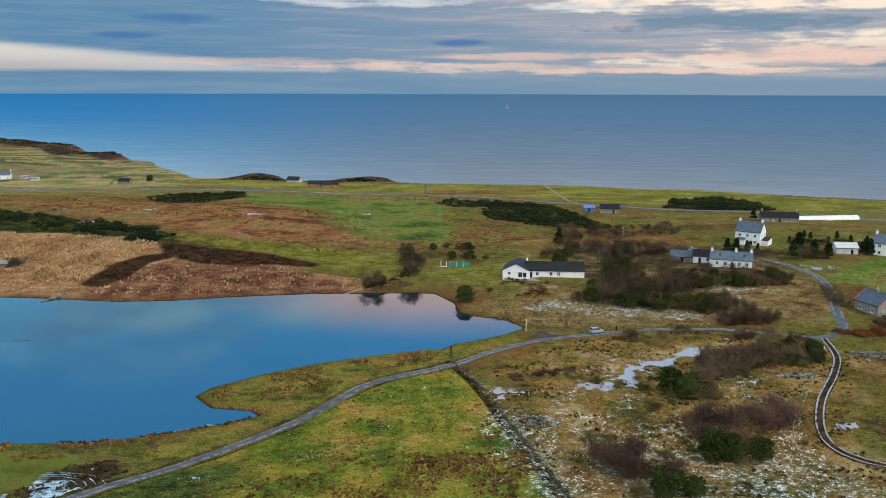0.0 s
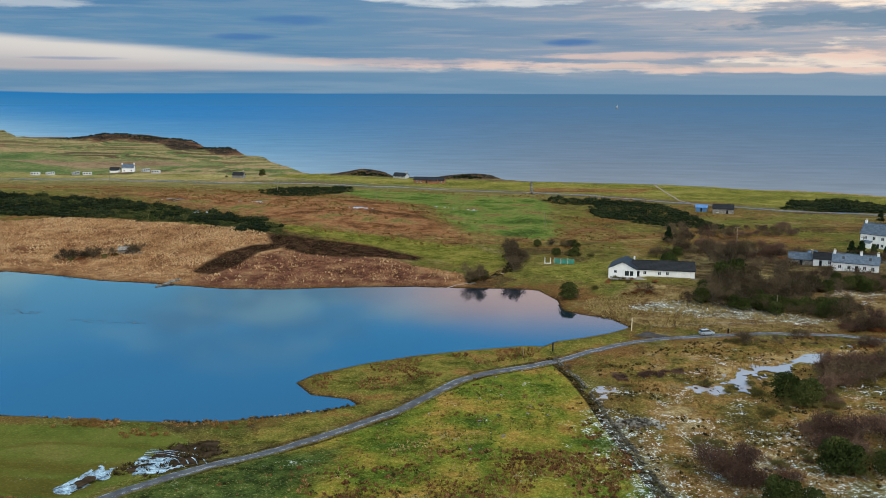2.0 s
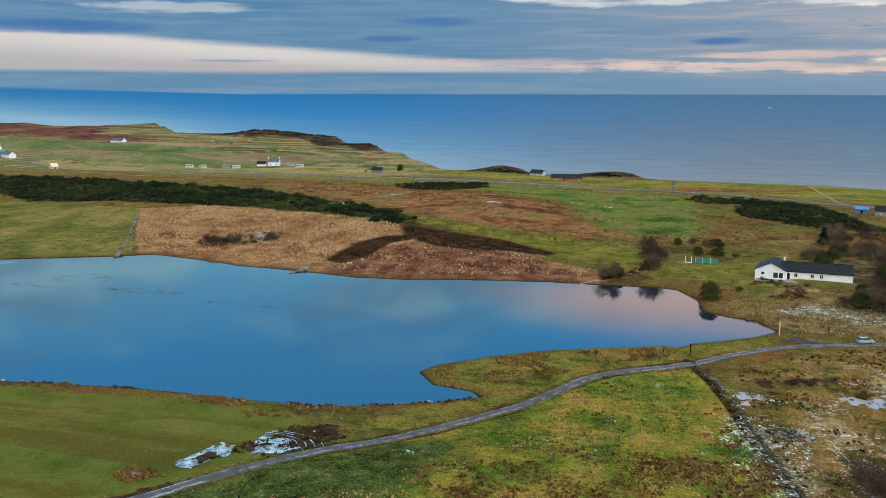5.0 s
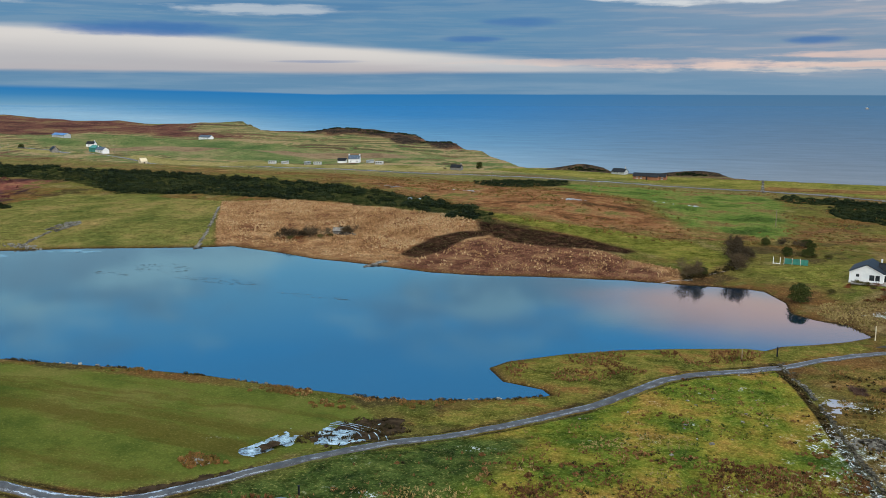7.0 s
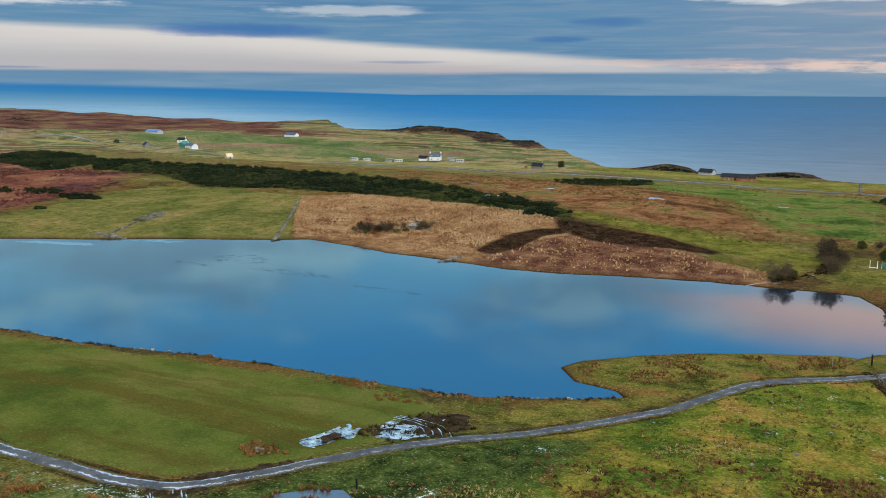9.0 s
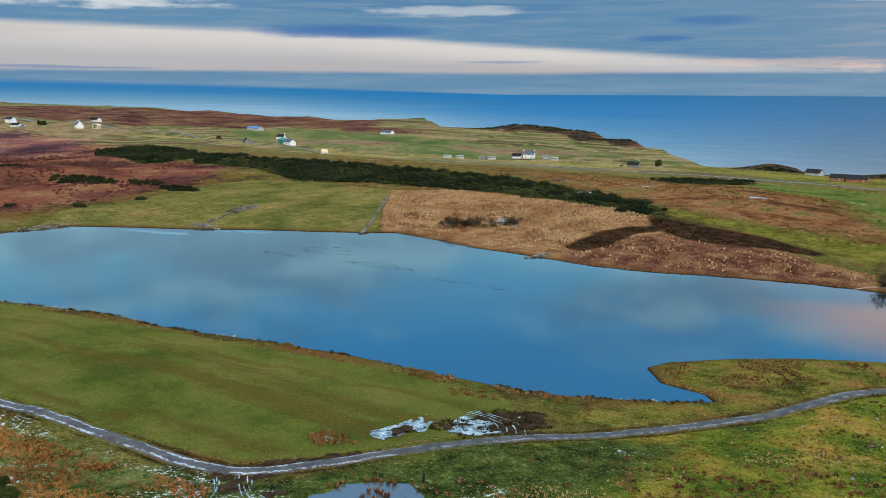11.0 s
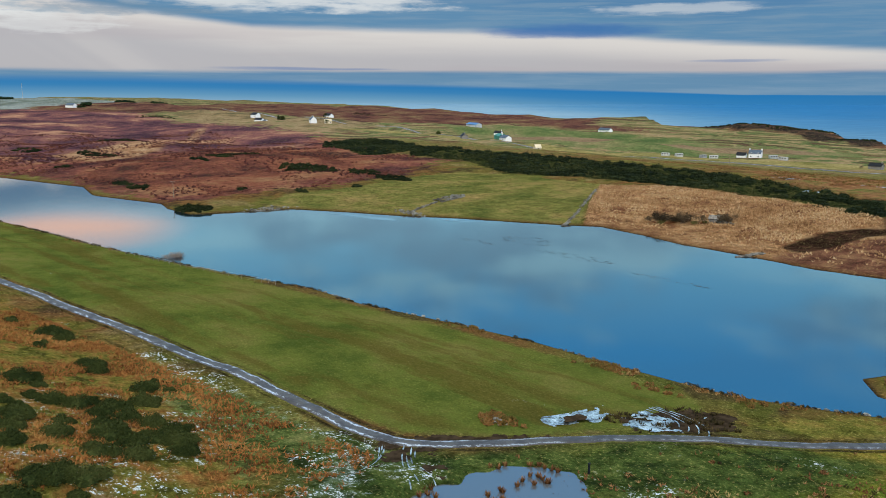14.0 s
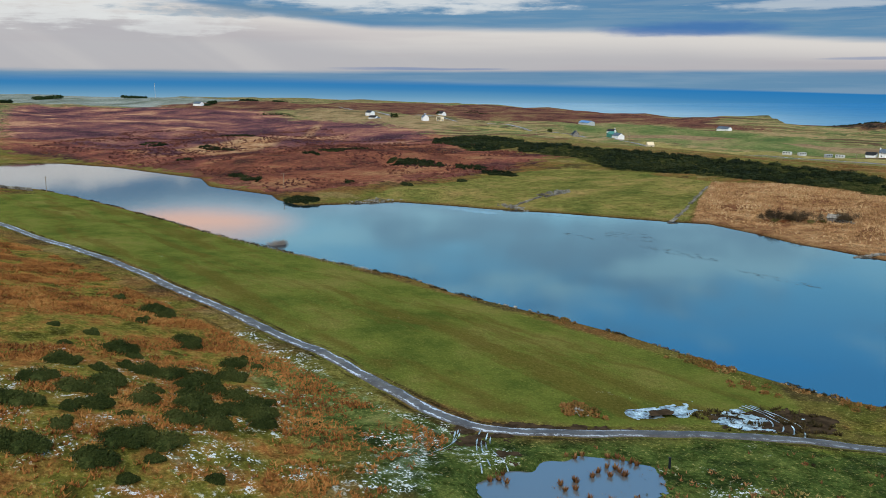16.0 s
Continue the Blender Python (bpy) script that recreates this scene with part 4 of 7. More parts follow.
def make_ground():
    xs, ys = spread(-330, 150, 1.6, -5200, 5200, 1.035), spread(60, 330, 1.6, -5200, 5200, 1.035)
    xs, ys = finer(finer(xs, -90, 84), -1000, -330), finer(finer(finer(ys, 88, 236), 500, 1250), 600, 1250)
    gx, gy = np.meshgrid(xs, ys)
    x, y = gx.ravel(), gy.ravel()
    mesh = grid_mesh("ground", xs, ys, height(x, y).reshape(gx.shape))
    def attach(name, values):
        mesh.attributes.new(name, "FLOAT", "POINT").data.foreach_set("value", np.asarray(values, np.float32))
    for name, (outlines, *_rest) in COVERS.items():
        if name == "ditch":
            attach(name, 0.9 - line_distance([(px - 1.5, py) for px, py in WALL], x, y))
        elif name == "footpath":
            attach(name, 0.35 - np.abs(line_distance(FOOTPATH, x, y) - 0.6) - 0.3 * wave(x, y, 7, 27))
        elif name == "verge":
            attach(name, 0.55 - np.abs(line_distance(ROAD, x, y) - 2.2) * 1.0 - 0.5 * wave(x, y, 9, 25) - 2.0 * ease(x, 5, 20))
        else:
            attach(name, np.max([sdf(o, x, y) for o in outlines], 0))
    attach("shore", -sdf(LOCH, x, y))
    attach("land", sdf(LAND, x, y))
    snow = np.maximum.reduce([ease(sdf(MARSH, x, y), -2, 12) * (0.42 + 0.42 * ease(-y, -190, -140)), np.exp(-(line_distance(WALL, x, y) / 11) ** 2) * 0.85 * ease(-y, -195, -165),
                              np.exp(-(((x + 14) / 40) ** 2 + ((y - 112) / 17) ** 2)) * 0.85, ease(sdf(BRACKEN, x, y), 0, 10) * ease(x, -150, -115) * 0.5, np.max([np.exp(-(((x - sx) / 3.5) ** 2 + ((y - sy) / 2.5) ** 2)) for sx, sy in ((-124, 77), (-98, 61), (-87, 52), (-85, 62), (-82, 67), (-97, 59), (-98, 69), (-91, 50), (-80, 74))], 0) * 0.95, np.exp(-(line_distance([(-74, 77), (-80, 88), (-87, 97)], x, y) / 4) ** 2) * 0.6, np.exp(-(((x + 79) / 7) ** 2 + ((y - 98) / 6) ** 2)) * 0.78,
                              np.exp(-(line_distance([(-88, 97), (-76, 84)], x, y) / 7) ** 2) * 0.85, np.exp(-(((x - 16) / 9) ** 2 + ((y - 190) / 5) ** 2)) * 0.8, ease(sdf(FROST, x, y), -3, 4) * 0.95,
                              np.exp(-(((x - 102) / 14) ** 2 + ((y - 288) / 12) ** 2)) * 0.75, np.exp(-(line_distance([(-90, 98), (-150, 93)], x, y) / 4) ** 2) * 0.6, ease(sdf(ROAD_FIELD, x, y), 0, 5) * 0.2])
    attach("snow", snow)
    mesh.materials.append(GROUND)
    return tagged(new("ground", mesh), "rough moor, pasture and heather with thin snow", "ground", kind="structure")


make_ground()


def make_loch():
    xs, ys = np.arange(-660, 40, 10.0), np.arange(70, 310, 10.0)
    gx, gy = np.meshgrid(xs, ys)
    near = (sdf(LOCH, gx.ravel(), gy.ravel()) > -25).reshape(gx.shape)
    mesh = grid_mesh("water", xs, ys, np.zeros(gx.shape), near)
    mesh.materials.append(LOCH_WATER)
    tagged(new("water", mesh), "calm blue loch that mirrors the evening sky", "loch", kind="structure")


make_loch()


def make_sea():
    rings = np.concatenate([np.linspace(300, 2000, 20), np.linspace(2200, 7000, 20)])
    turns = np.radians(np.linspace(-115, 100, 180))
    verts = [(-math.sin(a) * r, 20 + math.cos(a) * r, SEA_LEVEL) for r in rings for a in turns]
    n = len(turns)
    faces = [(i * n + j, i * n + j + n, i * n + j + n + 1, i * n + j + 1) for i in range(len(rings) - 1) for j in range(n - 1)]
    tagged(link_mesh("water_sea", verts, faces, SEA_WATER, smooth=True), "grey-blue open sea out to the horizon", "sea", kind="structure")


make_sea()


def smooth_line(line, step):
    """Points along a rounded line, every so many metres."""
    p = np.array(line, float)
    s = np.r_[0, np.cumsum(np.hypot(*np.diff(p, axis=0).T))]
    at = np.linspace(0, s[-1], max(2, int(s[-1] / step)))
    x, y = np.interp(at, s, p[:, 0]), np.interp(at, s, p[:, 1])
    k = max(1, int(3.2 / step))
    for _ in range(2):
        pad = lambda v: np.convolve(np.r_[2 * v[0] - v[k:0:-1], v, 2 * v[-1] - v[-2:-k - 2:-1]], np.ones(2 * k + 1) / (2 * k + 1), "valid")
        x, y = pad(x), pad(y)
    return np.stack([x, y], 1)


def ribbon(name, line, width, lift, material, label, category, step=1.5, wobble=0.25, profile=(-0.22, 0.0, 0.03, 0.05, 0.03, 0.0, -0.22)):
    p = smooth_line(line, step)
    d = np.gradient(p, axis=0)
    d /= np.linalg.norm(d, axis=1)[:, None]
    side = np.stack([d[:, 1], -d[:, 0]], 1)
    m = len(profile)
    cols = np.linspace(-0.5, 0.5, m)
    edge = width + wobble * 2 * (wave(np.arange(len(p))[:, None] * step, np.array([0, 0, 0, 1, 2, 2, 2])[None, :m] * 40, 4) - 0.5)
    q = p[:, None] + side[:, None] * (cols[None] * edge)[..., None]
    z = np.maximum(height(q[..., 0].ravel(), q[..., 1].ravel()).reshape(q.shape[:2]), height(p[:, 0], p[:, 1])[:, None] - 0.3) + lift + np.array(profile)
    verts, faces = np.concatenate([q, z[..., None]], -1).reshape(-1, 3), []
    for i in range(len(p) - 1):
        for k in range(m - 1):
            faces.append((i * m + k, i * m + k + 1, i * m + k + m + 1, i * m + k + m))
    ob = link_mesh(name, verts, faces, material, smooth=True)
    ob.data.attributes.new("across", "FLOAT", "POINT").data.foreach_set("value", np.tile(cols * 2, len(p)).astype(np.float32))
    return tagged(ob, label, category, kind="structure")


ribbon("road", ROAD, 3.2, 0.12, TARMAC, "narrow worn grey single-track road", "road")
ribbon("road_lane", LANE, 3.6, 0.14, TARMAC, "grey lane between fields and hedges", "road")
ribbon("road_main", MAIN_ROAD, 6.0, 0.3, TARMAC, "grey main road along the coast", "road", step=5)

# ---- building blocks ----
rng = np.random.RandomState(11)


def part(name, bm, material, parent, label=""):
    mesh = bpy.data.meshes.new(name)
    bm.to_mesh(mesh)
    bm.free()
    mesh.materials.append(material)
    ob = new(name, mesh)
    ob.parent = parent
    if label:
        ob["label"] = label
    return ob


def thing(name, x, y, turn=0.0, label="", category="", group="", kind="", z=None, sink=0.05):
    ob = new(name)
    ob.empty_display_size = 0.2
    ob.matrix_world = pose(x, y, (ground_at(x, y) - sink) if z is None else z, 0, 0, turn)
    return tagged(ob, label, category, group, kind)


def add_box(bm, x0, x1, y0, y1, z0, z1, bevel=0.0):
    v = [bm.verts.new((x, y, z)) for z in (z0, z1) for x, y in ((x0, y0), (x1, y0), (x1, y1), (x0, y1))]
    faces = [bm.faces.new([v[i] for i in f]) for f in ((3, 2, 1, 0), (4, 5, 6, 7), (0, 1, 5, 4), (1, 2, 6, 5), (2, 3, 7, 6), (3, 0, 4, 7))]
    if bevel:
        bmesh.ops.bevel(bm, geom=list({e for f in faces for e in f.edges}), offset=bevel, segments=1, affect="EDGES")
    return bm


def box(*sizes, bevel=0.0):
    return add_box(bmesh.new(), *sizes, bevel=bevel)


def tube(bm, a, b, ra, rb, sides=6):
    """A tapered stick from a to b."""
    a, b = Vector(a), Vector(b)
    q = (b - a).to_track_quat("Z", "Y").to_matrix()
    rings = [[bm.verts.new(p + q @ Vector((r * math.cos(6.2832 * k / sides), r * math.sin(6.2832 * k / sides), 0))) for k in range(sides)] for p, r in ((a, ra), (b, rb))]
    for k in range(sides):
        bm.faces.new((rings[0][k], rings[0][(k + 1) % sides], rings[1][(k + 1) % sides], rings[1][k]))
    bm.faces.new(rings[1])
    bm.faces.new(rings[0][::-1])
    return bm


def soup(name, tris, material, label="", category="", kind="", parent=None):
    """One mesh from an array of loose triangles (n, 3, 3)."""
    tris = np.asarray(tris, np.float32).reshape(-1, 3, 3)
    n = len(tris)
    mesh = bpy.data.meshes.new(name)
    mesh.vertices.add(n * 3)
    mesh.vertices.foreach_set("co", tris.ravel())
    mesh.loops.add(n * 3)
    mesh.loops.foreach_set("vertex_index", np.arange(n * 3, dtype=np.int32))
    mesh.polygons.add(n)
    mesh.polygons.foreach_set("loop_start", np.arange(0, n * 3, 3, dtype=np.int32))
    mesh.update(calc_edges=True)
    mesh.materials.append(material)
    ob = new(name, mesh)
    ob.parent = parent
    return tagged(ob, label, category, kind=kind)


def blades(base, high, out, wide, count):
    """Upright blades: count to each base point, each a thin triangle that leans out."""
    n = len(base)
    b = np.repeat(base, count, 0)
    turn = rng.rand(n * count) * 6.2832
    way = np.stack([np.cos(turn), np.sin(turn), 0 * turn], 1)
    across = np.stack([-way[:, 1], way[:, 0], 0 * turn], 1)
    h = np.repeat(np.broadcast_to(high, (n,)), count) * (0.6 + 0.6 * rng.rand(n * count))
    root = b + way * (out * 0.35 * rng.rand(n * count))[:, None]
    w = wide * (0.7 + 0.6 * rng.rand(n * count))[:, None]
    tip = root + way * (out * (0.3 + rng.rand(n * count)))[:, None] + np.stack([0 * h, 0 * h, h], 1)
    return np.stack([root - across * w, root + across * w, tip], 1)


def scatter(outline, count, keep=None):
    """Random places inside an outline, on the ground."""
    p = np.array(outline)
    low, high = p.min(0), p.max(0)
    q = low + rng.rand(count, 2) * (high - low)
    ok = sdf(outline, q[:, 0], q[:, 1]) > 0
    if keep is not None:
        ok &= rng.rand(count) < keep(q[:, 0], q[:, 1])
    q = q[ok]
    return np.column_stack([q, height(q[:, 0], q[:, 1])])


def leaf_cloud(centres, radii, leaves, size, flat=0.75):
    """Leaves over the outside of many rounded lumps: centres (n, 3), radii (n,)."""
    n = len(centres)
    c, r = np.repeat(centres, leaves, 0), np.repeat(radii, leaves)
    d = rng.normal(size=(n * leaves, 3))
    d[:, 2] = np.abs(d[:, 2]) - 0.15
    d /= np.linalg.norm(d, axis=1)[:, None]
    at = c + d * (r * (0.72 + 0.36 * rng.rand(n * leaves)))[:, None] * np.array([1, 1, flat])
    u = np.cross(d, rng.normal(size=d.shape))
    u /= np.linalg.norm(u, axis=1)[:, None] + 1e-9
    w = np.cross(d, u) + 0.8 * d
    s = (size * (0.6 + 0.8 * rng.rand(n * leaves)))[:, None]
    return np.stack([at - u * s * 0.5, at + u * s * 0.5, at + w * s], 1)


def domes(centres, radii, flat=0.7):
    """Plain low lumps under the leaves, so that the bush is solid: 8-sided caps."""
    a = np.arange(8) * 6.2832 / 8
    ring0 = np.stack([np.cos(a), np.sin(a), 0 * a - 0.2], 1)
    ring1 = np.stack([np.cos(a) * 0.75, np.sin(a) * 0.75, 0 * a + 0.55], 1)
    top = np.array([0, 0, 0.85])
    t = []
    for k in range(8):
        m = (k + 1) % 8
        t += [(ring0[k], ring0[m], ring1[m]), (ring0[k], ring1[m], ring1[k]), (ring1[k], ring1[m], top)]
    t = np.array(t) * np.array([1, 1, flat])
    return (centres[:, None, None] + t[None] * (radii * 0.85)[:, None, None, None]).reshape(-1, 3, 3)


# ---- the land's cover ----
REED_LEAF = leafy("dry_reed", [(0.22, 0.11, 0.05), (0.38, 0.22, 0.105), (0.52, 0.34, 0.18), (0.6, 0.45, 0.27)], 0.06)
RUSH_LEAF = leafy("brown_rush", [(0.055, 0.028, 0.014), (0.12, 0.055, 0.024), (0.21, 0.1, 0.042), (0.34, 0.24, 0.1)], 0.12)
DARK_RUSH = leafy("dark_rush", [(0.015, 0.014, 0.008), (0.04, 0.032, 0.014), (0.08, 0.055, 0.022)], 0.3)
FERN_LEAF = leafy("dead_bracken", [(0.06, 0.027, 0.011), (0.16, 0.062, 0.02), (0.27, 0.112, 0.032), (0.34, 0.15, 0.044), (0.36, 0.22, 0.075)], 0.12)
STRAW_LEAF = leafy("bleached_grass", [(0.16, 0.13, 0.04), (0.28, 0.21, 0.08), (0.4, 0.3, 0.13)], 0.1)
MARSH_LEAF = leafy("marsh_sedge", [(0.06, 0.045, 0.014), (0.13, 0.1, 0.028), (0.22, 0.1, 0.035), (0.34, 0.24, 0.1)], 0.09)
TURF_LEAF = leafy("green_tussock", [(0.03, 0.045, 0.012), (0.07, 0.09, 0.02), (0.12, 0.12, 0.03)], 0.2)


HEATHER_LEAF = leafy("winter_heather", [(0.025, 0.012, 0.016), (0.06, 0.022, 0.022), (0.13, 0.045, 0.03), (0.2, 0.09, 0.045)], 0.03)


def cover():
    in_dark = lambda x, y: np.maximum(sdf(DARK_NEAR, x, y), sdf(DARK_FAR, x, y)) > -1
    lower = lambda x, y: ease(-sdf(LOCH, x, y), 10, 32)
    reeds = scatter(REED_BED, 30000, lambda x, y: np.where(in_dark(x, y), 0.0, (0.14 * ease(-sdf(LOCH, x, y), 4, 9) + 0.86 * lower(x, y) * ease(-x, 108, 128)) * (0.3 + ease(wave(x, y, 7, 8), 0.35, 0.6))))
    soup("reed_bed", blades(reeds, 0.5 + 0.35 * rng.rand(len(reeds)), 0.55, 0.2, 4), REED_LEAF, "pale dry reeds standing on the loch shore", "reeds", "stuff")
    fern = scatter([(-84, 98), (-260, 78), (-330, 62), (-330, 20), (-60, 20), (-62, 60), (-76, 88)], 120000,
                   lambda x, y: ease(wave(x, y, 9, 9) + 0.25 * wave(x, y, 2.5, 10), 0.42, 0.8) * (0.45 + 0.55 * ease(-x, 60, 200)) + 0.8 * ease(wave(x, y, 3, 37), 0.45, 0.62) * np.exp(-(((x + 77) / 9) ** 2 + ((y - 78) / 12) ** 2)))
    soup("dead_bracken", blades(fern, 0.2 + 0.35 * wave(fern[:, 0], fern[:, 1], 2.2, 28), 0.55, 0.1, 4), FERN_LEAF, "rust-brown dead bracken on the hillside", "bracken", "stuff")
    rush = scatter(ROAD_FIELD, 46000, lambda x, y: ease(wave(x, y, 8, 12) + 0.3 * wave(x, y, 2.2, 13), 0.6, 0.85) * (0.12 + 0.88 * ease(x, -46, -30)) * (0.06 + 0.94 * (1 - ease(y - 0.6 * (x + 42), 120, 146))))
    soup("brown_rushes", blades(rush, 0.2 + 0.3 * wave(rush[:, 0], rush[:, 1], 2.0, 29), 0.4, 0.09, 5), RUSH_LEAF, "clumps of brown rushes in rough grass", "rushes", "stuff")
    sedge = scatter(MARSH, 20000, lambda x, y: ease(wave(x, y, 6, 14), 0.3, 0.6) * (sdf(FLOOD, x, y) < -1))
    soup("marsh_grass", blades(sedge, 0.4, 0.45, 0.1, 4), MARSH_LEAF, "straw-coloured marsh grass", "grass", "stuff")
    lumps = scatter([(12, 212), (40, 232), (100, 232), (110, 215), (95, 190), (80, 160), (90, 120), (60, 60), (40, 90), (24, 130), (16, 170)], 3600, lambda x, y: ease(wave(x, y, 7, 32), 0.4, 0.7) * (sdf(FLOOD, x, y) < 3))
    soup("marsh_tussocks", leaf_cloud(lumps, 0.15 + 0.4 * rng.rand(len(lumps)) ** 2, 26, 0.22, 0.9), DARK_RUSH, "dark rush tussocks in the marsh", "rushes", "stuff")
    lumps = scatter(ROAD_FIELD, 9000, lambda x, y: ease(wave(x, y, 9, 33) + 0.25 * wave(x, y, 2.4, 34), 0.5, 0.8) * (0.06 + 0.94 * ease(x, -46, -30)) * (1 - 0.93 * ease(y - 0.6 * (x + 42), 120, 146)))
    soup("field_tussocks", leaf_cloud(lumps, 0.15 + 0.45 * rng.rand(len(lumps)) ** 2, 30, 0.24, 0.9), RUSH_LEAF, "brown rush tussocks in the rough field", "rushes", "stuff")
    soup("dark_tussocks", leaf_cloud(lumps[::3] + np.array([0.8, 0.5, 0]), 0.12 + 0.3 * rng.rand(len(lumps[::3])), 26, 0.2, 0.9), DARK_RUSH, "dark tussocks in the rough field", "rushes", "stuff")
    heath = scatter([(-320, 500), (-250, 580), (-150, 560), (-60, 600), (60, 560), (100, 420), (60, 370), (-20, 345), (-100, 360), (-190, 410)], 9000, lambda x, y: ease(wave(x, y, 16, 35) + 0.3 * wave(x, y, 5, 36), 0.6, 0.85) * (1 - 0.92 * ease(sdf(GREEN_MID, x, y), -6, 6)))
    soup("moor_tussocks", leaf_cloud(heath, 0.25 + 0.6 * rng.rand(len(heath)) ** 2, 14, 0.4, 0.6), MARSH_LEAF, "brown grass tussocks on the moor", "heather", "stuff")
    spit = scatter([(-56, 191), (-45, 203), (-20, 218), (0, 224), (-4, 210), (-22, 192), (-38, 172), (-40, 180), (-50, 184)], 5000, lambda x, y: ease(wave(x, y, 6, 15), 0.45, 0.75))
    soup("shore_rushes", blades(spit, 0.45, 0.4, 0.12, 5), RUSH_LEAF, "rust-coloured rushes on a grassy spit", "rushes", "stuff")
    edge = smooth_line(LOCH[:19], 0.7)
    edge = np.column_stack([edge + rng.normal(size=edge.shape) * 0.7 - np.array([0, 1.2]), np.zeros(len(edge))])
    edge[:, 2] = height(edge[:, 0], edge[:, 1])
    edge = edge[wave(edge[:, 0], edge[:, 1], 5, 16) > 0.5]
    lump = 0.2 + 0.5 * rng.rand(len(edge)) ** 2
    soup("shore_sedge", leaf_cloud(edge, lump, 40, 0.22, 0.8), DARK_RUSH, "dark sedge tussocks along the water's edge", "sedge", "stuff")
    edge = edge[wave(edge[:, 0], edge[:, 1], 14, 31) > 0.55] + np.array([0, -1.2, 0])
    soup("shore_sedge", leaf_cloud(edge, 0.3 + 0.5 * rng.rand(len(edge)), 40, 0.25, 0.7), MARSH_LEAF, "straw-brown tussocks on the loch's bank", "sedge", "stuff")
    straw = scatter([(4, 190), (-20, 160), (-60, 118), (-66, 96), (-50, 70), (26, 70), (22, 120)], 16000, lambda x, y: ease(wave(x, y, 7, 26), 0.55, 0.8) * (0.2 + 0.8 * (1 - ease(y - 0.6 * (x + 42), 125, 160))))
    soup("straw_grass", blades(straw, 0.35, 0.4, 0.1, 4), STRAW_LEAF, "bleached grass patches in the field", "grass", "stuff")
    turf = scatter(ROAD_FIELD, 5000, lambda x, y: ease(wave(x, y, 12, 17), 0.5, 0.7))
    soup("grass_tussocks", blades(turf, 0.3, 0.35, 0.12, 6), TURF_LEAF, "small dark grass tussocks in the field", "grass", "stuff")
    moor = scatter([(-376, 200), (-360, 260), (-385, 360), (-440, 410), (-620, 440), (-900, 480), (-1000, 300), (-700, 140), (-500, 200)], 15000, lambda x, y: ease(wave(x, y, 18, 24), 0.35, 0.65))
    size = 0.5 + 0.7 * rng.rand(len(moor))
    soup("heather_clumps", np.concatenate([leaf_cloud(moor, size, 10, 0.5, 0.7), domes(moor, size, 0.6)]), HEATHER_LEAF, "low clumps of dark heather on the slope", "heather", "stuff")
    east = scatter([(26, 250), (40, 242), (80, 246), (88, 262), (60, 282), (30, 290), (12, 276), (12, 264)], 6000, lambda x, y: ease(wave(x, y, 6, 18), 0.3, 0.6))
    soup("shore_grass", blades(east, 0.5, 0.5, 0.14, 4), STRAW_LEAF, "rough brown grass behind the loch's end", "grass", "stuff")


cover()


def gorse_field(name, outline, count, low, high, leaves, label, thin=0.25):
    c = scatter(outline, count, lambda x, y: thin + (1 - thin) * ease(wave(x, y, 22, 20), 0.25, 0.5))
    r = low + (high - low) * rng.rand(len(c)) ** 2
    tris = np.concatenate([leaf_cloud(c, r, int(leaves * 1.4), 0.38, 0.75), domes(c, r * 1.05, 0.75)])
    soup(name, tris, GORSE_DEEP, label, "gorse", "stuff")


gorse_field("gorse_thicket", GORSE_BELT, 3000, 1.4, 3.2, 60, "dense dark green gorse belt beyond the reeds")
gorse_field("gorse_thicket", GORSE_WEST, 1700, 1.2, 2.8, 40, "dark green gorse on the heather slope")
gorse_field("gorse_thicket", GORSE_EAST, 1500, 1.0, 2.4, 40, "dark gorse bank below the main road")
gorse_field("gorse_thicket", GORSE_COAST, 700, 1.2, 2.8, 40, "dark gorse near the sea cliffs")
gorse_field("gorse_thicket", GORSE_MID, 500, 1.0, 2.0, 30, "low dark gorse patch on the moor", 0.1)
for cx, cy, rx, ry, n in ((-433, 314, 24, 13, 100), (-400, 330, 14, 9, 45), (-370, 328, 15, 8, 45), (-378, 239, 4, 3, 7), (-352, 290, 4, 3, 6), (-354, 259, 4, 3, 6),
                          (-345, 197, 11, 6, 70), (-430, 207, 10, 5, 18), (-720, 238, 30, 10, 40), (-740, 318, 30, 14, 50), (-516, 317, 16, 8, 26), (-557, 214, 8, 5, 10), (-529, 305, 16, 8, 34), (-503, 294, 10, 5, 14), (-500, 276, 12, 4, 14), (-455, 210, 14, 4, 22),
                          (-1340, 610, 60, 25, 60), (-1535, 1190, 50, 40, 90), (-640, 262, 40, 8, 40), (-569, 1062, 60, 14, 90), (-468, 1020, 40, 14, 60), (-362, 915, 30, 10, 30), (-152, 712, 16, 4, 30), (-66, 701, 14, 3, 16)):
    ring = [(cx + rx * math.cos(a / 10 * 6.2832) * (0.7 + 0.5 * rng.rand()), cy + ry * math.sin(a / 10 * 6.2832) * (0.7 + 0.5 * rng.rand())) for a in range(10)]
    gorse_field("gorse_patch", ring, int(n * 1.6), 0.9, 2.2, 60, "patch of dark green gorse among heather", 1.0)


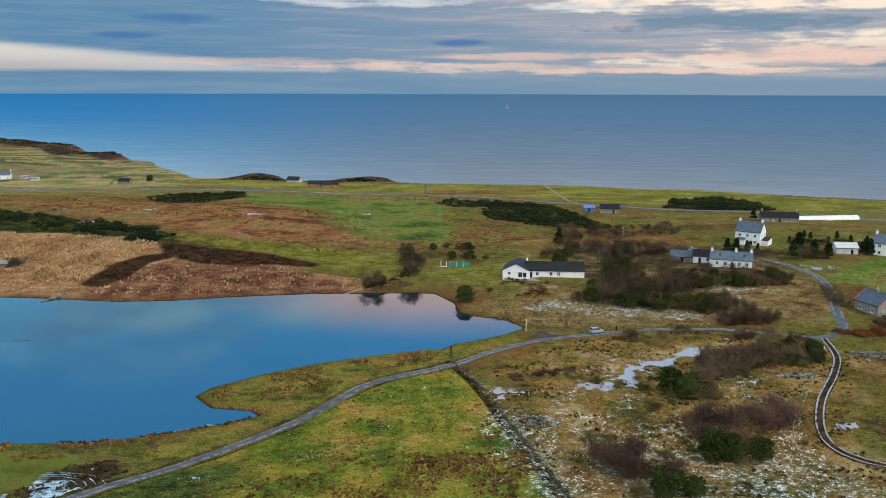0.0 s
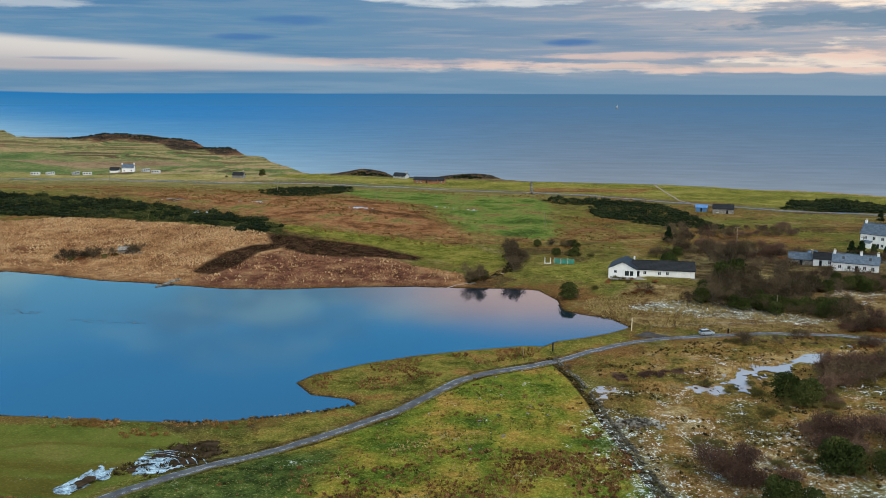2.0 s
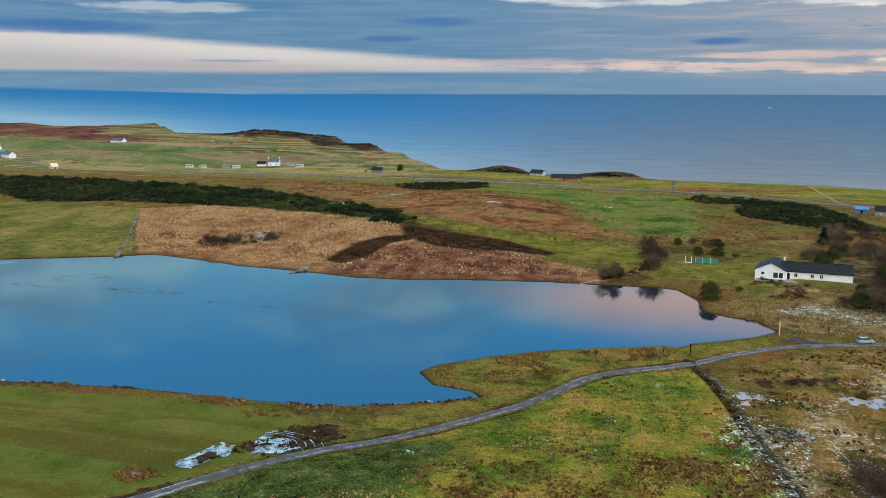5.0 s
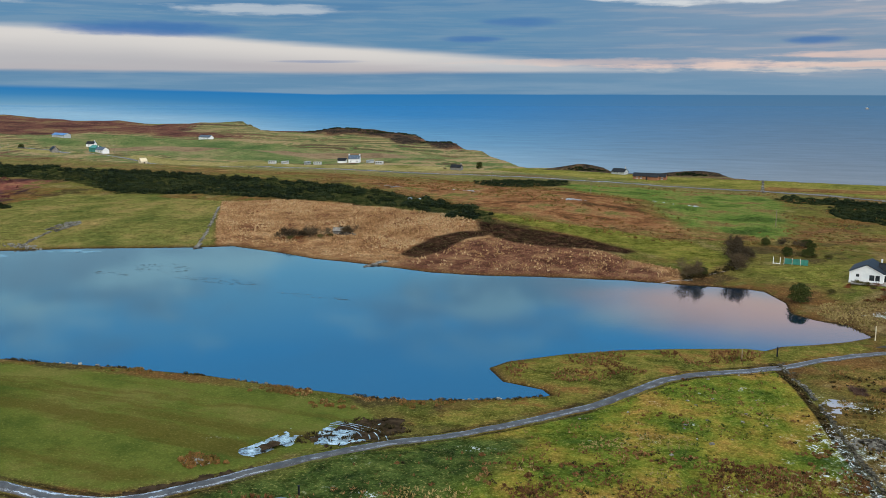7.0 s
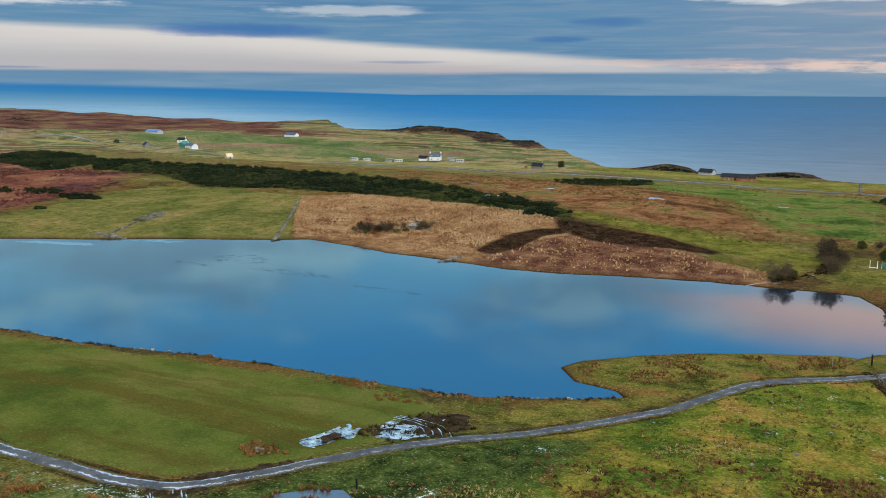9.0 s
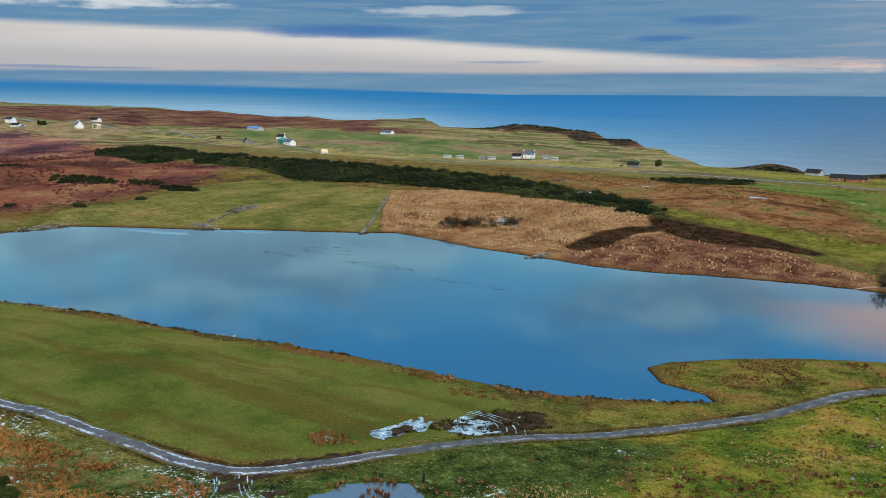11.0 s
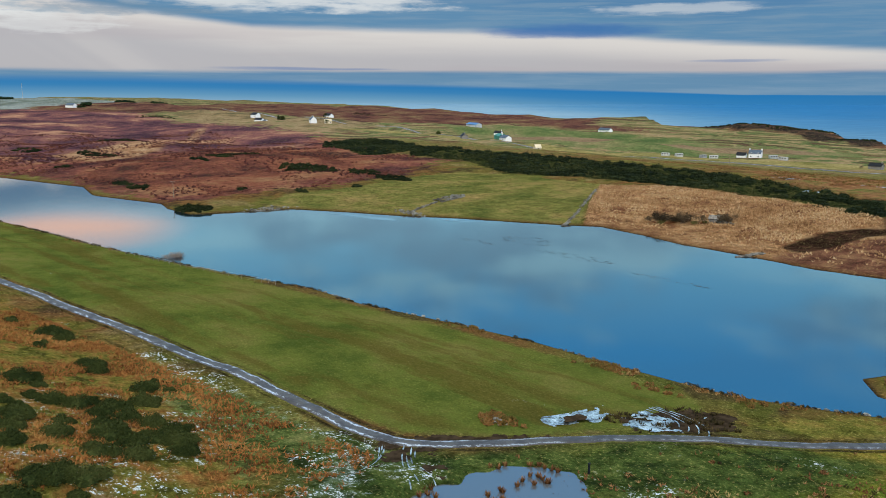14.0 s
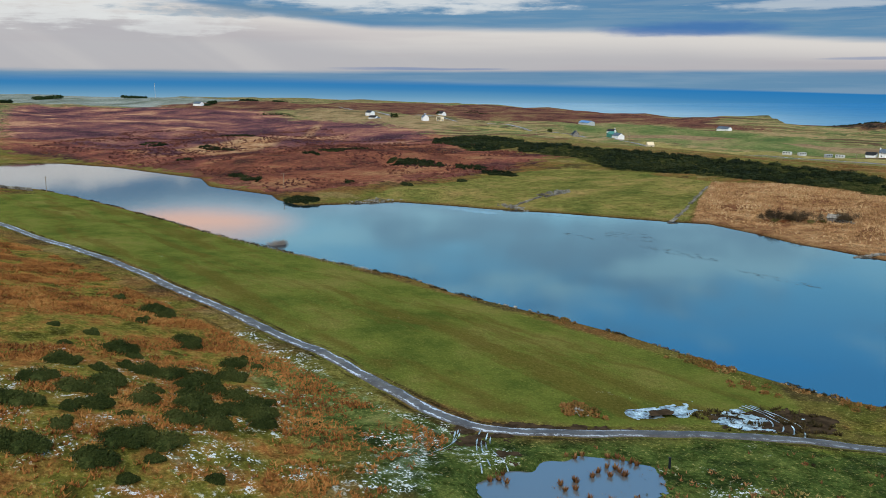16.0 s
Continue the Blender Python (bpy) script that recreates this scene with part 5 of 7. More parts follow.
def gorse_bush(size):
    """One cushion of several lumps, about size metres across and two fifths as high."""
    bush = new("gorse_bush")
    n = 13
    c = np.column_stack([rng.normal(size=(n, 2)) * size * np.array([0.24, 0.15]), np.zeros(n)])
    r = size * (0.13 + 0.12 * rng.rand(n)) * (1.15 - 0.5 * np.clip(np.abs(c[:, 0]) / (0.5 * size), 0, 1))
    c[:, 2] = r * 0.1
    soup("crown", np.concatenate([leaf_cloud(c, r, 520, 0.15, 0.9), domes(c, r * 0.9, 0.87)]), GORSE_LEAF, parent=bush)
    bm = bmesh.new()
    for k in range(3):
        tube(bm, (0.15 * k - 0.15, 0, -0.4), (0.4 * (k - 1), 0.2 * k - 0.2, 0.15 * size), 0.06, 0.03, 5)
    part("stem", bm, TIMBER, bush)
    return tagged(bush, "rounded dark green gorse bush on the hillside", "bush", "gorse bushes on the hillside")


kinds = [gorse_bush(s) for s in (2.5, 3.7, 5.1, 6.5)]
first = set(kinds)
BUSHES = ((-169.8, 83.5, 3), (-172, 82, 2), (-166, 84, 2), (-174, 85, 1), (-144.2, 81.1, 3), (-140, 80.6, 2), (-133.8, 67.4, 3), (-136.5, 67, 2), (-130.5, 69, 1), (-127.5, 56.8, 2),
          (-125, 58.5, 1), (-116.4, 52.4, 3), (-111.4, 56, 3), (-105.9, 49.1, 3), (-108, 46.5, 3), (-91.6, 47.6, 3), (-93.5, 45, 2), (-113.8, 60.5, 3), (-110, 59.2, 2), (-118.8, 70.6, 3),
          (-116.6, 74.9, 3), (-121.4, 67.6, 2), (-124, 66.3, 1), (-114.5, 72, 2), (-125.7, 82.6, 2), (-127.6, 85.6, 1), (-124, 86.8, 0), (-103.9, 69.2, 3), (-107.5, 70.5, 3), (-106.1, 63.2, 2),
          (-101.2, 74.4, 3), (-96, 75.8, 2), (-99, 76.5, 3), (-97.5, 65.8, 3), (-95.1, 69.2, 2), (-100.5, 70.6, 2), (-90.6, 56.9, 3), (-89.4, 61.2, 3), (-91.8, 59.2, 2), (-87.4, 53.4, 3))
BUSHES += ((-83, 55.8, 0), (-102.2, 54.2, 1), (-103.6, 57, 2), (-119.1, 79.7, 2), (-117, 81, 1), (-103.7, 77.7, 2), (-108, 76.6, 2), (-111.5, 74.5, 2), (-111, 66.5, 1), (-80.5, 64.5, 0),
           (-122, 62, 1), (-146, 66, 1), (-152, 61, 0), (-138, 60, 0), (-160, 78, 1), (-185, 80, 1), (-118, 63, 1), (-105, 81, 0), (-86, 59.5, 0), (-96, 52, 1), (-99.5, 60, 0))
for k, (x, y, kind) in enumerate(BUSHES):
    ob = kinds[kind]
    m = pose(x, y, ground_at(x, y) - 0.12, 0, 0, 34 + 25 * math.sin(k * 2.4))
    if ob in first:
        ob.matrix_world = m
        first.discard(ob)
    else:
        copy_thing(ob, m)

# ---- trees ----
BARK = plain("grey_brown_bark", (0.09, 0.065, 0.05), (0.2, 0.16, 0.13), 2.0, 0.9, 0, 10, 0.02)
TWIGS_PURPLE = leafy("bare_purple_twigs", [(0.035, 0.022, 0.018), (0.1, 0.058, 0.043), (0.18, 0.11, 0.076)], 0.08, vary=0.7)
TWIGS_BROWN = leafy("bare_brown_twigs", [(0.028, 0.022, 0.014), (0.08, 0.058, 0.034), (0.16, 0.115, 0.065)], 0.08, vary=0.7)
TWIGS_RUST = leafy("rust_brown_twigs", [(0.1, 0.035, 0.015), (0.2, 0.075, 0.03), (0.3, 0.12, 0.05)], 0.08, vary=0.7)
NEEDLES = leafy("dark_evergreen_leaves", [(0.008, 0.016, 0.008), (0.02, 0.035, 0.014), (0.04, 0.06, 0.022)], 0.1, vary=0.7)
TWIGS_GREY = leafy("pale_grey_twigs", [(0.1, 0.085, 0.075), (0.22, 0.19, 0.17), (0.34, 0.3, 0.27)], 0.08)
OLIVE = leafy("olive_willow_twigs", [(0.05, 0.045, 0.014), (0.11, 0.1, 0.03), (0.19, 0.16, 0.06)], 0.08, vary=0.7)


def bare_tree(name, high, wide, twig, count, label):
    """A leafless tree: forked stems, limbs, and a haze of fine twigs."""
    tree = new(name)
    bm, ends = bmesh.new(), []
    def grow(a, way, length, radius, depth):
        b = a + way * length
        tube(bm, a, b, radius, radius * 0.62, 5)
        if depth == 0:
            ends.append(b)
            return
        for _ in range(3 if depth > 1 else 2):
            turn = Vector(rng.normal(size=3)) * 0.55
            nxt = (way + turn + Vector((0, 0, 0.18))).normalized()
            nxt = Vector((nxt.x * wide / high * 1.6, nxt.y * wide / high * 1.6, max(0.12, nxt.z))).normalized()
            grow(b, nxt, length * (0.68 + 0.2 * rng.rand()), radius * 0.6, depth - 1)
        ends.append(b)
    for _ in range(3):
        grow(Vector((0, 0, -0.3)), Vector((*rng.normal(size=2) * 0.45, 1)).normalized(), high * 0.3, 0.012 * high + 0.03, 3)
    part("trunk", bm, BARK, tree)
    e = np.array([tuple(v) for v in ends])
    pick = e[rng.randint(0, len(e), count)] + rng.normal(size=(count, 3)) * np.array([wide * 0.09, wide * 0.09, high * 0.07])
    pick[:, 2] = np.clip(pick[:, 2], 0.15, None)
    way = rng.normal(size=(count, 3)) * np.array([0.8, 0.8, 0.5]) + np.array([0, 0, 0.75])
    way /= np.linalg.norm(way, axis=1)[:, None]
    across = np.cross(way, rng.normal(size=(count, 3)))
    across /= np.linalg.norm(across, axis=1)[:, None]
    size = high * 0.12 * (0.6 + 0.8 * rng.rand(count))[:, None]
    soup("crown", np.stack([pick - across * 0.04, pick + across * 0.04, pick + way * size], 1), twig, parent=tree)
    return tagged(tree, label, "tree")


def evergreen(name, high, wide, cone, label):
    tree = new(name)
    part("trunk", tube(bmesh.new(), (0, 0, -0.3), (0, 0, high * 0.9), 0.03 * high, 0.01 * high, 7), BARK, tree)
    n = 46
    h = rng.rand(n) ** 0.8
    reach = wide * 0.5 * ((1 - h) * 0.95 + 0.08 if cone else np.sqrt(np.clip(1 - (1.5 * h - 0.6) ** 2, 0.05, 1)))
    a = rng.rand(n) * 6.2832
    c = np.column_stack([np.cos(a) * reach * 0.7, np.sin(a) * reach * 0.7, high * (0.12 + 0.85 * h)])
    r = reach * 0.45 + high * 0.035
    soup("crown", leaf_cloud(c, r, 55, high * 0.06, 0.75), NEEDLES if cone else GORSE_LEAF, parent=tree)
    return tagged(tree, label, "tree")


SORTS = {
    "purple": [bare_tree("bare_tree", 5.0 + k, 6.5, TWIGS_PURPLE, 2000, "leafless purple-brown scrub birch beside the marsh") for k in (0, 1.4)],
    "brown": [bare_tree("bare_tree", 6.0 + k, 6.0, TWIGS_BROWN, 1700, "leafless dark brown garden tree near the houses") for k in (0, 1.5)],
    "tall": [bare_tree("bare_tree", 8.5 + k, 4.6, TWIGS_BROWN, 1500, "tall leafless tree near the houses") for k in (0, 1.5)],
    "rust": [bare_tree("hedge_shrub", 2.6, 4.0, TWIGS_RUST, 1600, "rust-brown leafless hedge shrub")],
    "olive": [bare_tree("willow_shrub", 3.4, 4.5, OLIVE, 1900, "olive-brown willow shrub in wet ground")],
    "bank": [bare_tree("bare_bush", 4.2, 6.5, TWIGS_GREY, 2600, "pale grey leafless bush on the loch's bank")],
    "heath": [bare_tree("low_shrub", 1.8, 3.2, TWIGS_PURPLE, 1100, "low purple-brown shrub in the marsh grass")],
    "dark": [evergreen("evergreen_tree", 5.5, 5.5, False, "dark evergreen tree with a rounded crown")],
    "cone": [evergreen("conifer", 7.5, 3.8, True, "dark conifer with a pointed crown")],
}
placed = set()


def plant(kind, x, y, size=1.0):
    ob = SORTS[kind][rng.randint(len(SORTS[kind]))]
    m = pose(x, y, ground_at(x, y) - 0.05, 0, 0, rng.rand() * 360)
    if ob not in placed:
        placed.add(ob)
        ob.matrix_world = m
    else:
        ob = copy_thing(ob, m)
    ob.scale = (size, size, size * (0.85 + 0.3 * rng.rand()))


def thicket(kinds, cx, cy, rx, ry, count, size=1.0):
    for _ in range(int(count * 1.05)):
        a, r = rng.rand() * 6.2832, math.sqrt(rng.rand())
        plant(kinds[rng.randint(len(kinds))], cx + rx * r * math.cos(a), cy + ry * r * math.sin(a), size * (0.75 + 0.6 * rng.rand()))


for row in ((("purple", "purple", "purple", "rust"), 35, 147, 7, 4, 11, 0.95), (("dark", "olive"), 39, 137, 6, 3, 5, 0.6), (("purple", "purple", "olive"), 57, 163, 9, 5, 13, 0.85),
            (("olive", "dark"), 54, 152, 6, 3, 6, 0.7), (("purple",), 68, 168, 5, 5, 8, 0.8), (("purple", "brown"), 70, 203, 6, 5, 10, 0.9), (("purple", "dark", "olive"), 58, 188, 8, 4, 10, 0.8),
            (("brown", "dark", "olive"), 88, 211, 10, 6, 22, 0.75), (("purple", "brown"), 78, 208, 5, 4, 6, 0.8), (("brown", "dark", "tall"), 56, 272, 12, 6, 22, 0.65),
            (("dark", "brown", "dark"), 76, 266, 13, 5, 26, 0.65), (("rust", "brown", "purple"), 91, 250, 9, 4, 18, 0.7), (("purple", "dark"), 108, 293, 12, 5, 20, 0.6),
            (("brown", "dark", "olive"), 82, 290, 16, 6, 20, 0.6), (("rust",), 121, 237, 8, 2.5, 18, 0.8), (("brown", "purple", "rust"), 84, 344, 14, 8, 22, 0.8),
            (("purple", "brown"), 64, 356, 14, 8, 20, 0.7), (("brown", "dark"), 62, 310, 5, 5, 8, 0.8), (("brown", "cone"), 120, 335, 10, 6, 10, 0.7)):
    thicket(*row)
for row in ((("tall", "brown"), 70, 282, 18, 9, 14, 0.75), (("tall", "tall", "dark"), 92, 294, 16, 8, 12, 0.55), (("tall", "brown", "purple"), 78, 325, 12, 10, 12, 0.7), (("tall",), 68, 330, 8, 12, 9, 0.75), (("tall", "brown"), 120, 296, 7, 6, 6, 0.5),
            (("olive", "brown", "heath"), 58, 232, 16, 2.5, 14, 0.5), (("tall", "dark"), 86, 214, 8, 4, 6, 0.6), (("heath", "olive"), 60, 176, 20, 10, 14, 0.6), (("heath", "olive"), 40, 158, 12, 8, 10, 0.6)):
    thicket(*row)
for row in ((("brown", "purple", "tall"), 68, 392, 14, 14, 16, 0.65), (("purple", "brown"), 96, 400, 16, 16, 18, 0.6), (("tall", "brown", "dark"), 56, 285, 6, 8, 12, 0.65), (("brown", "tall"), 74, 284, 10, 7, 14, 0.65),
            (("brown", "dark", "tall"), 88, 266, 9, 6, 14, 0.65), (("purple", "brown", "olive"), 108, 294, 13, 4, 16, 0.5), (("cone", "brown"), 166, 365, 20, 1.5, 18, 0.5), (("rust", "brown"), 29, 285, 5, 3, 8, 0.5), (("brown", "dark"), 46, 344, 5, 4, 8, 0.6),
            (("rust", "brown", "purple"), 91, 252, 9, 5, 16, 0.6), (("purple", "brown", "rust"), 88, 231.5, 8, 3, 11, 0.5), (("brown", "olive", "heath"), 72, 238, 7, 1.5, 9, 0.4)):
    thicket(*row)
for row in ((("cone", "brown"), 140, 332, 12, 2, 16, 0.7), (("rust", "heath"), 35, 296, 9, 2, 7, 0.45), (("rust", "rust", "olive"), 25, 300, 7, 3, 8, 0.5), (("heath",), 18, 199, 2, 1.5, 5, 0.9), (("heath",), 24, 202, 3, 1.5, 6, 0.9),
            (("heath",), 30, 205, 3, 1.5, 5, 0.8), (("brown", "tall"), -11.5, 318, 1.6, 5, 5, 0.7), (("brown", "tall"), -11, 332, 2, 8, 7, 0.75), (("brown", "olive"), -15, 350, 2, 9, 7, 0.5), (("olive", "brown"), -24, 301, 3, 2, 4, 0.75), (("dark", "brown"), 4, 362, 10, 3, 9, 0.45), (("dark", "olive"), 10, 340, 8, 3, 8, 0.5), (("brown",), 55, 378, 8, 4, 8, 0.6),
            (("rust", "brown", "olive"), -184, 313, 5, 3, 12, 0.6), (("rust", "brown", "olive", "heath"), -175, 318, 6, 4, 18, 0.65), (("brown", "rust"), -164, 325, 4, 3, 8, 0.55), (("dark",), 44, 322, 5, 2, 5, 0.8), (("brown", "purple"), 98, 308, 7, 3, 7, 0.4), (("rust", "brown"), 130, 247, 2, 3, 5, 0.7), (("brown",), 128, 275, 2, 8, 8, 0.5),
            (("cone",), 175, 342, 8, 3, 8, 0.7), (("olive", "heath"), 44, 196, 12, 5, 12, 0.5)):
    thicket(*row)
for kind, x, y, size in (("dark", 7.4, 278.5, 1.0), ("olive", 16, 290, 0.6), ("cone", 51.5, 377, 0.9), ("cone", 143, 340, 1.3), ("cone", 161, 442, 0.8), ("dark", -238, 696, 0.9), ("cone", -1010, 640, 1.2), ("dark", -1000, 640, 1.3),
                         ("dark", -1090, 770, 1.2), ("bank", -250, 144.5, 1.0), ("dark", -22, 305, 0.5), ("dark", -760, 705, 1.0), ("brown", -262, 678, 0.5), ("dark", -925, 660, 1.0)):
    plant(kind, x, y, size)

# ---- pools, ice and ruts ----
def ice_material():
    mat, nt, shader = surface("white_pool_ice", 0.35)
    pos = node(nt, "ShaderNodeNewGeometry").outputs["Position"]
    patch = calc(nt, "ADD", calc(nt, "MULTIPLY", grain(nt, pos, 0.55, 5.0, 0.65), 0.6), calc(nt, "MULTIPLY", grain(nt, pos, 2.5, 4.0, 0.6), 0.4))
    nt.links.new(ramp(nt, patch, [(0.42, (0.04, 0.035, 0.026)), (0.47, (0.16, 0.22, 0.26)), (0.55, (0.34, 0.46, 0.52)), (0.66, (0.72, 0.8, 0.86))]), shader.inputs["Base Color"])
    relief(nt, shader, patch, 0.3, 0.05)
    return mat


ICE = ice_material()
MUD = plain("dark_churned_mud", (0.02, 0.014, 0.009), (0.065, 0.045, 0.028), 0.7, 0.95, 0, 4, 0.06, 0.0)
MUD.node_tree.nodes["Principled BSDF"].inputs["Specular IOR Level"].default_value = 0.0
# the pale pinkish sky reflection is put into the body colour of both waters
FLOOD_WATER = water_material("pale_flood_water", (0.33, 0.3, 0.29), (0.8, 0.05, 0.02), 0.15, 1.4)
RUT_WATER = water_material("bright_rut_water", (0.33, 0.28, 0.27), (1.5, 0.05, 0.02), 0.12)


def sheet(name, outline, level, step, material, label, category, ragged=1.2, seed=30, drape=0.0, margin=2.0, islands=0.0):
    """A thin level sheet inside a ragged outline; drape lays it on the ground instead."""
    p = np.array(outline)
    xs, ys = np.arange(p[:, 0].min() - margin, p[:, 0].max() + margin, step), np.arange(p[:, 1].min() - margin, p[:, 1].max() + margin, step)
    gx, gy = np.meshgrid(xs, ys)
    keep = (sdf(outline, gx.ravel(), gy.ravel()) + ragged * 2 * (wave(gx.ravel(), gy.ravel(), 1.7, seed) - 0.5) + ragged * (wave(gx.ravel(), gy.ravel(), 0.6, seed + 1) - 0.5) > 0).reshape(gx.shape)
    if islands:
        keep &= (wave(gx, gy, 3.4, seed + 2) * 0.65 + wave(gx, gy, 1.1, seed + 3) * 0.35) < islands
    z = height(gx.ravel(), gy.ravel()).reshape(gx.shape) + drape if drape else np.full(gx.shape, level)
    mesh = grid_mesh(name, xs, ys, z, keep)
    mesh.materials.append(material)
    return tagged(new(name, mesh), label, category, kind="structure")


def swell(outline, by):
    c = np.mean(outline, 0)
    return [tuple(c + (np.array(p) - c) * by) for p in outline]


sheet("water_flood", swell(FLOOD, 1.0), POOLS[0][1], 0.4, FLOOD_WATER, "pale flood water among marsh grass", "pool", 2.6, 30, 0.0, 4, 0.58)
sheet("water_pool", swell(POOL_NEAR, 1.15), POOLS[1][1], 0.6, POOL_WATER, "grey pool with rush tufts beside the road", "pool", 1.4, 32, 0.0, 2.0)
sheet("ice_pool", swell(POOL_ICE, 1.15), POOLS[2][1], 0.2, ICE, "white frozen puddle in the pasture", "ice", 1.9, 34, 0.0, 2.0, 0.6)
sheet("mud_mound", [(-77.8, 129), (-77.5, 132.2), (-75.6, 132.8), (-74.8, 130.3), (-76, 128.3)], 0, 0.2, MUD, "dark mud patch in the frozen puddle", "mud", 0.9, 36, 0.42)
sheet("mud_ruts", [(-73, 135.5), (-70.5, 142), (-68.5, 149.5), (-61.5, 152), (-58.5, 146), (-61, 139.5), (-66.6, 133.4)], 0, 0.3, MUD, "churned dark mud with frozen wheel ruts", "mud", 1.2, 38, 0.05)
sheet("mud_verge", [(-86, 106.5), (-80, 113), (-74, 121), (-72, 120), (-78, 111.5), (-84, 105.8)], 0, 0.3, MUD, "bare muddy road verge", "mud", 0.9, 40, 0.05)


LAYBY = [(24, 236), (28, 241.5), (34, 236.5), (42, 238.8), (36, 234)]
TARMAC_DARK = plain("dark_muddy_tarmac", (0.03, 0.025, 0.022), (0.07, 0.06, 0.055), 0.6, 0.8, 0, 4, 0.03, 0.0)


def rut(name, line, width, lift, material, label, gaps=0.35, seed=50):
    """A strip of ice or water in a wheel rut, broken where the ground shows."""
    p = smooth_line(line, 0.3)
    d = np.gradient(p, axis=0)
    d /= np.linalg.norm(d, axis=1)[:, None] + 1e-9
    side = np.stack([d[:, 1], -d[:, 0]], 1)
    w = width * np.clip(ease(wave(p[:, 0], p[:, 1], 1.5, seed), gaps, gaps + 0.3), 0.02, 1)
    a, b = p - side * w[:, None] / 2, p + side * w[:, None] / 2
    z = height(p[:, 0], p[:, 1]) + lift
    verts = np.concatenate([np.column_stack([a, z]), np.column_stack([b, z])])
    n = len(p)
    faces = [(i, i + n, i + n + 1, i + 1) for i in range(n - 1) if max(w[i], w[i + 1]) > width * 0.1]
    return tagged(link_mesh(name, verts, faces, material), label, "ice", kind="structure")


sheet("mud_junction", [(-88, 103.4), (-84.5, 102.8), (-82.2, 104), (-78, 103), (-73, 100), (-74, 96.5), (-79, 97.5), (-82, 98.5), (-86, 100.5)], 0, 0.3, MUD, "churned dark mud where a track leaves the road", "mud", 2.4, 42, 0.05, 2.0, 0.5)
# wheel tracks that leave the road, curve down past the pool and spread
FAN = [[(-84.6 + 0.8 * k, 103.4), (-82.6 + 0.75 * k, 101.2), (-80.2 + 0.8 * k, 99.2 + 0.2 * k), (-75.5 + 0.5 * k, 96.4 + 0.8 * k), (-72.5 + 0.5 * k, 94.6 + 1.2 * k)] for k in range(4)]
FAN += [[(-87 + 0.4 * k, 101.8 - 0.8 * k), (-84 + 0.5 * k, 99.6 - 0.8 * k), (-81.5 + 0.5 * k, 96 - 0.9 * k), (-80 + 0.3 * k, 91.5 - k)] for k in range(3)]
for k in range(6):
    r = 2.2 + 1.0 * k
    arc = [(-69.5 + r * 1.5 * math.sin(a), 139 + r * math.cos(a) * 0.9 + 0.6) for a in np.linspace(-0.5 + 0.05 * k, 1.9 - 0.07 * k, 9)]
    rut("ice_rut", arc, 0.22, 0.11, ICE, "curved white ice in a wheel rut", 0.3, 50 + k)
for k, line in enumerate((*FAN, 
                          [(-72.5, 134.5), (-69.5, 137), (-67, 139.5)], [(-72, 135.8), (-69.5, 139), (-68, 142.5)])):
    rut("ice_rut", line, 0.2, 0.13, ICE, "thin white ice in a wheel rut", 0.36, 60 + k)

sheet("ice_ruts", POOL_RUTS, 0, 0.2, ICE, "patches of white ice among muddy ruts", "ice", 2.0, 44, 0.09, 1.5, 0.37)
sheet("mud_layby", LAYBY, 0, 0.5, TARMAC_DARK, "muddy passing place beside the road", "passing place", 0.6, 46, 0.1)
tuft = scatter([(-74, 133), (-72, 142), (-69, 150), (-61, 153), (-57, 146), (-60, 139), (-66, 132)], 500, lambda x, y: ease(wave(x, y, 2.5, 47), 0.45, 0.65))
soup("dark_rushes", blades(tuft, 0.5, 0.5, 0.12, 8), DARK_RUSH, "dark rush tufts among muddy ruts", "rushes", "stuff")
ribbon("track", FARM_TRACK, 2.8, 0.08, MUD, "dark muddy farm track", "track")
for off in (-0.75, 0.75):
    p = smooth_line(FARM_TRACK, 2.0)
    d = np.gradient(p, axis=0)
    d /= np.linalg.norm(d, axis=1)[:, None]
    line = p + np.stack([d[:, 1], -d[:, 0]], 1) * off
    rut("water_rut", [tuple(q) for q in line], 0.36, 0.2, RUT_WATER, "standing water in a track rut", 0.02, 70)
for bend in ([(-34, 291.5), (-30, 294), (-26, 297)], [(-20, 305.5), (-17, 308), (-14.5, 312)]):
    ribbon("stream", bend, 0.5, 0.03, RUT_WATER, "narrow bright burn running to the loch", "stream", step=0.8)
gully = smooth_line([(-26, 297), (-20, 305.5), (-14.5, 312), (-12.5, 321), (-14, 338), (-16, 348)], 0.5)
gully = gully + rng.normal(size=gully.shape) * 1.0
soup("burn_rushes", leaf_cloud(np.column_stack([gully, height(gully[:, 0], gully[:, 1])]), 0.35 + 0.5 * rng.rand(len(gully)), 26, 0.3, 0.9), DARK_RUSH, "dark rushes and brambles along the burn", "rushes", "stuff")
ribbon("path", [(84, 512), (80, 545), (80, 600), (80, 676)], 1.8, 0.2, TIMBER, "pale track between the coast fields", "track", step=4)

WEED = plain("floating_weed", (0.02, 0.03, 0.03), (0.07, 0.08, 0.07), 0.8, 0.5, 0, 0, 0, 0.0)
THIN_ICE = water_material("thin_loch_ice", (0.1, 0.2, 0.27), None, 0.1, 1.7)


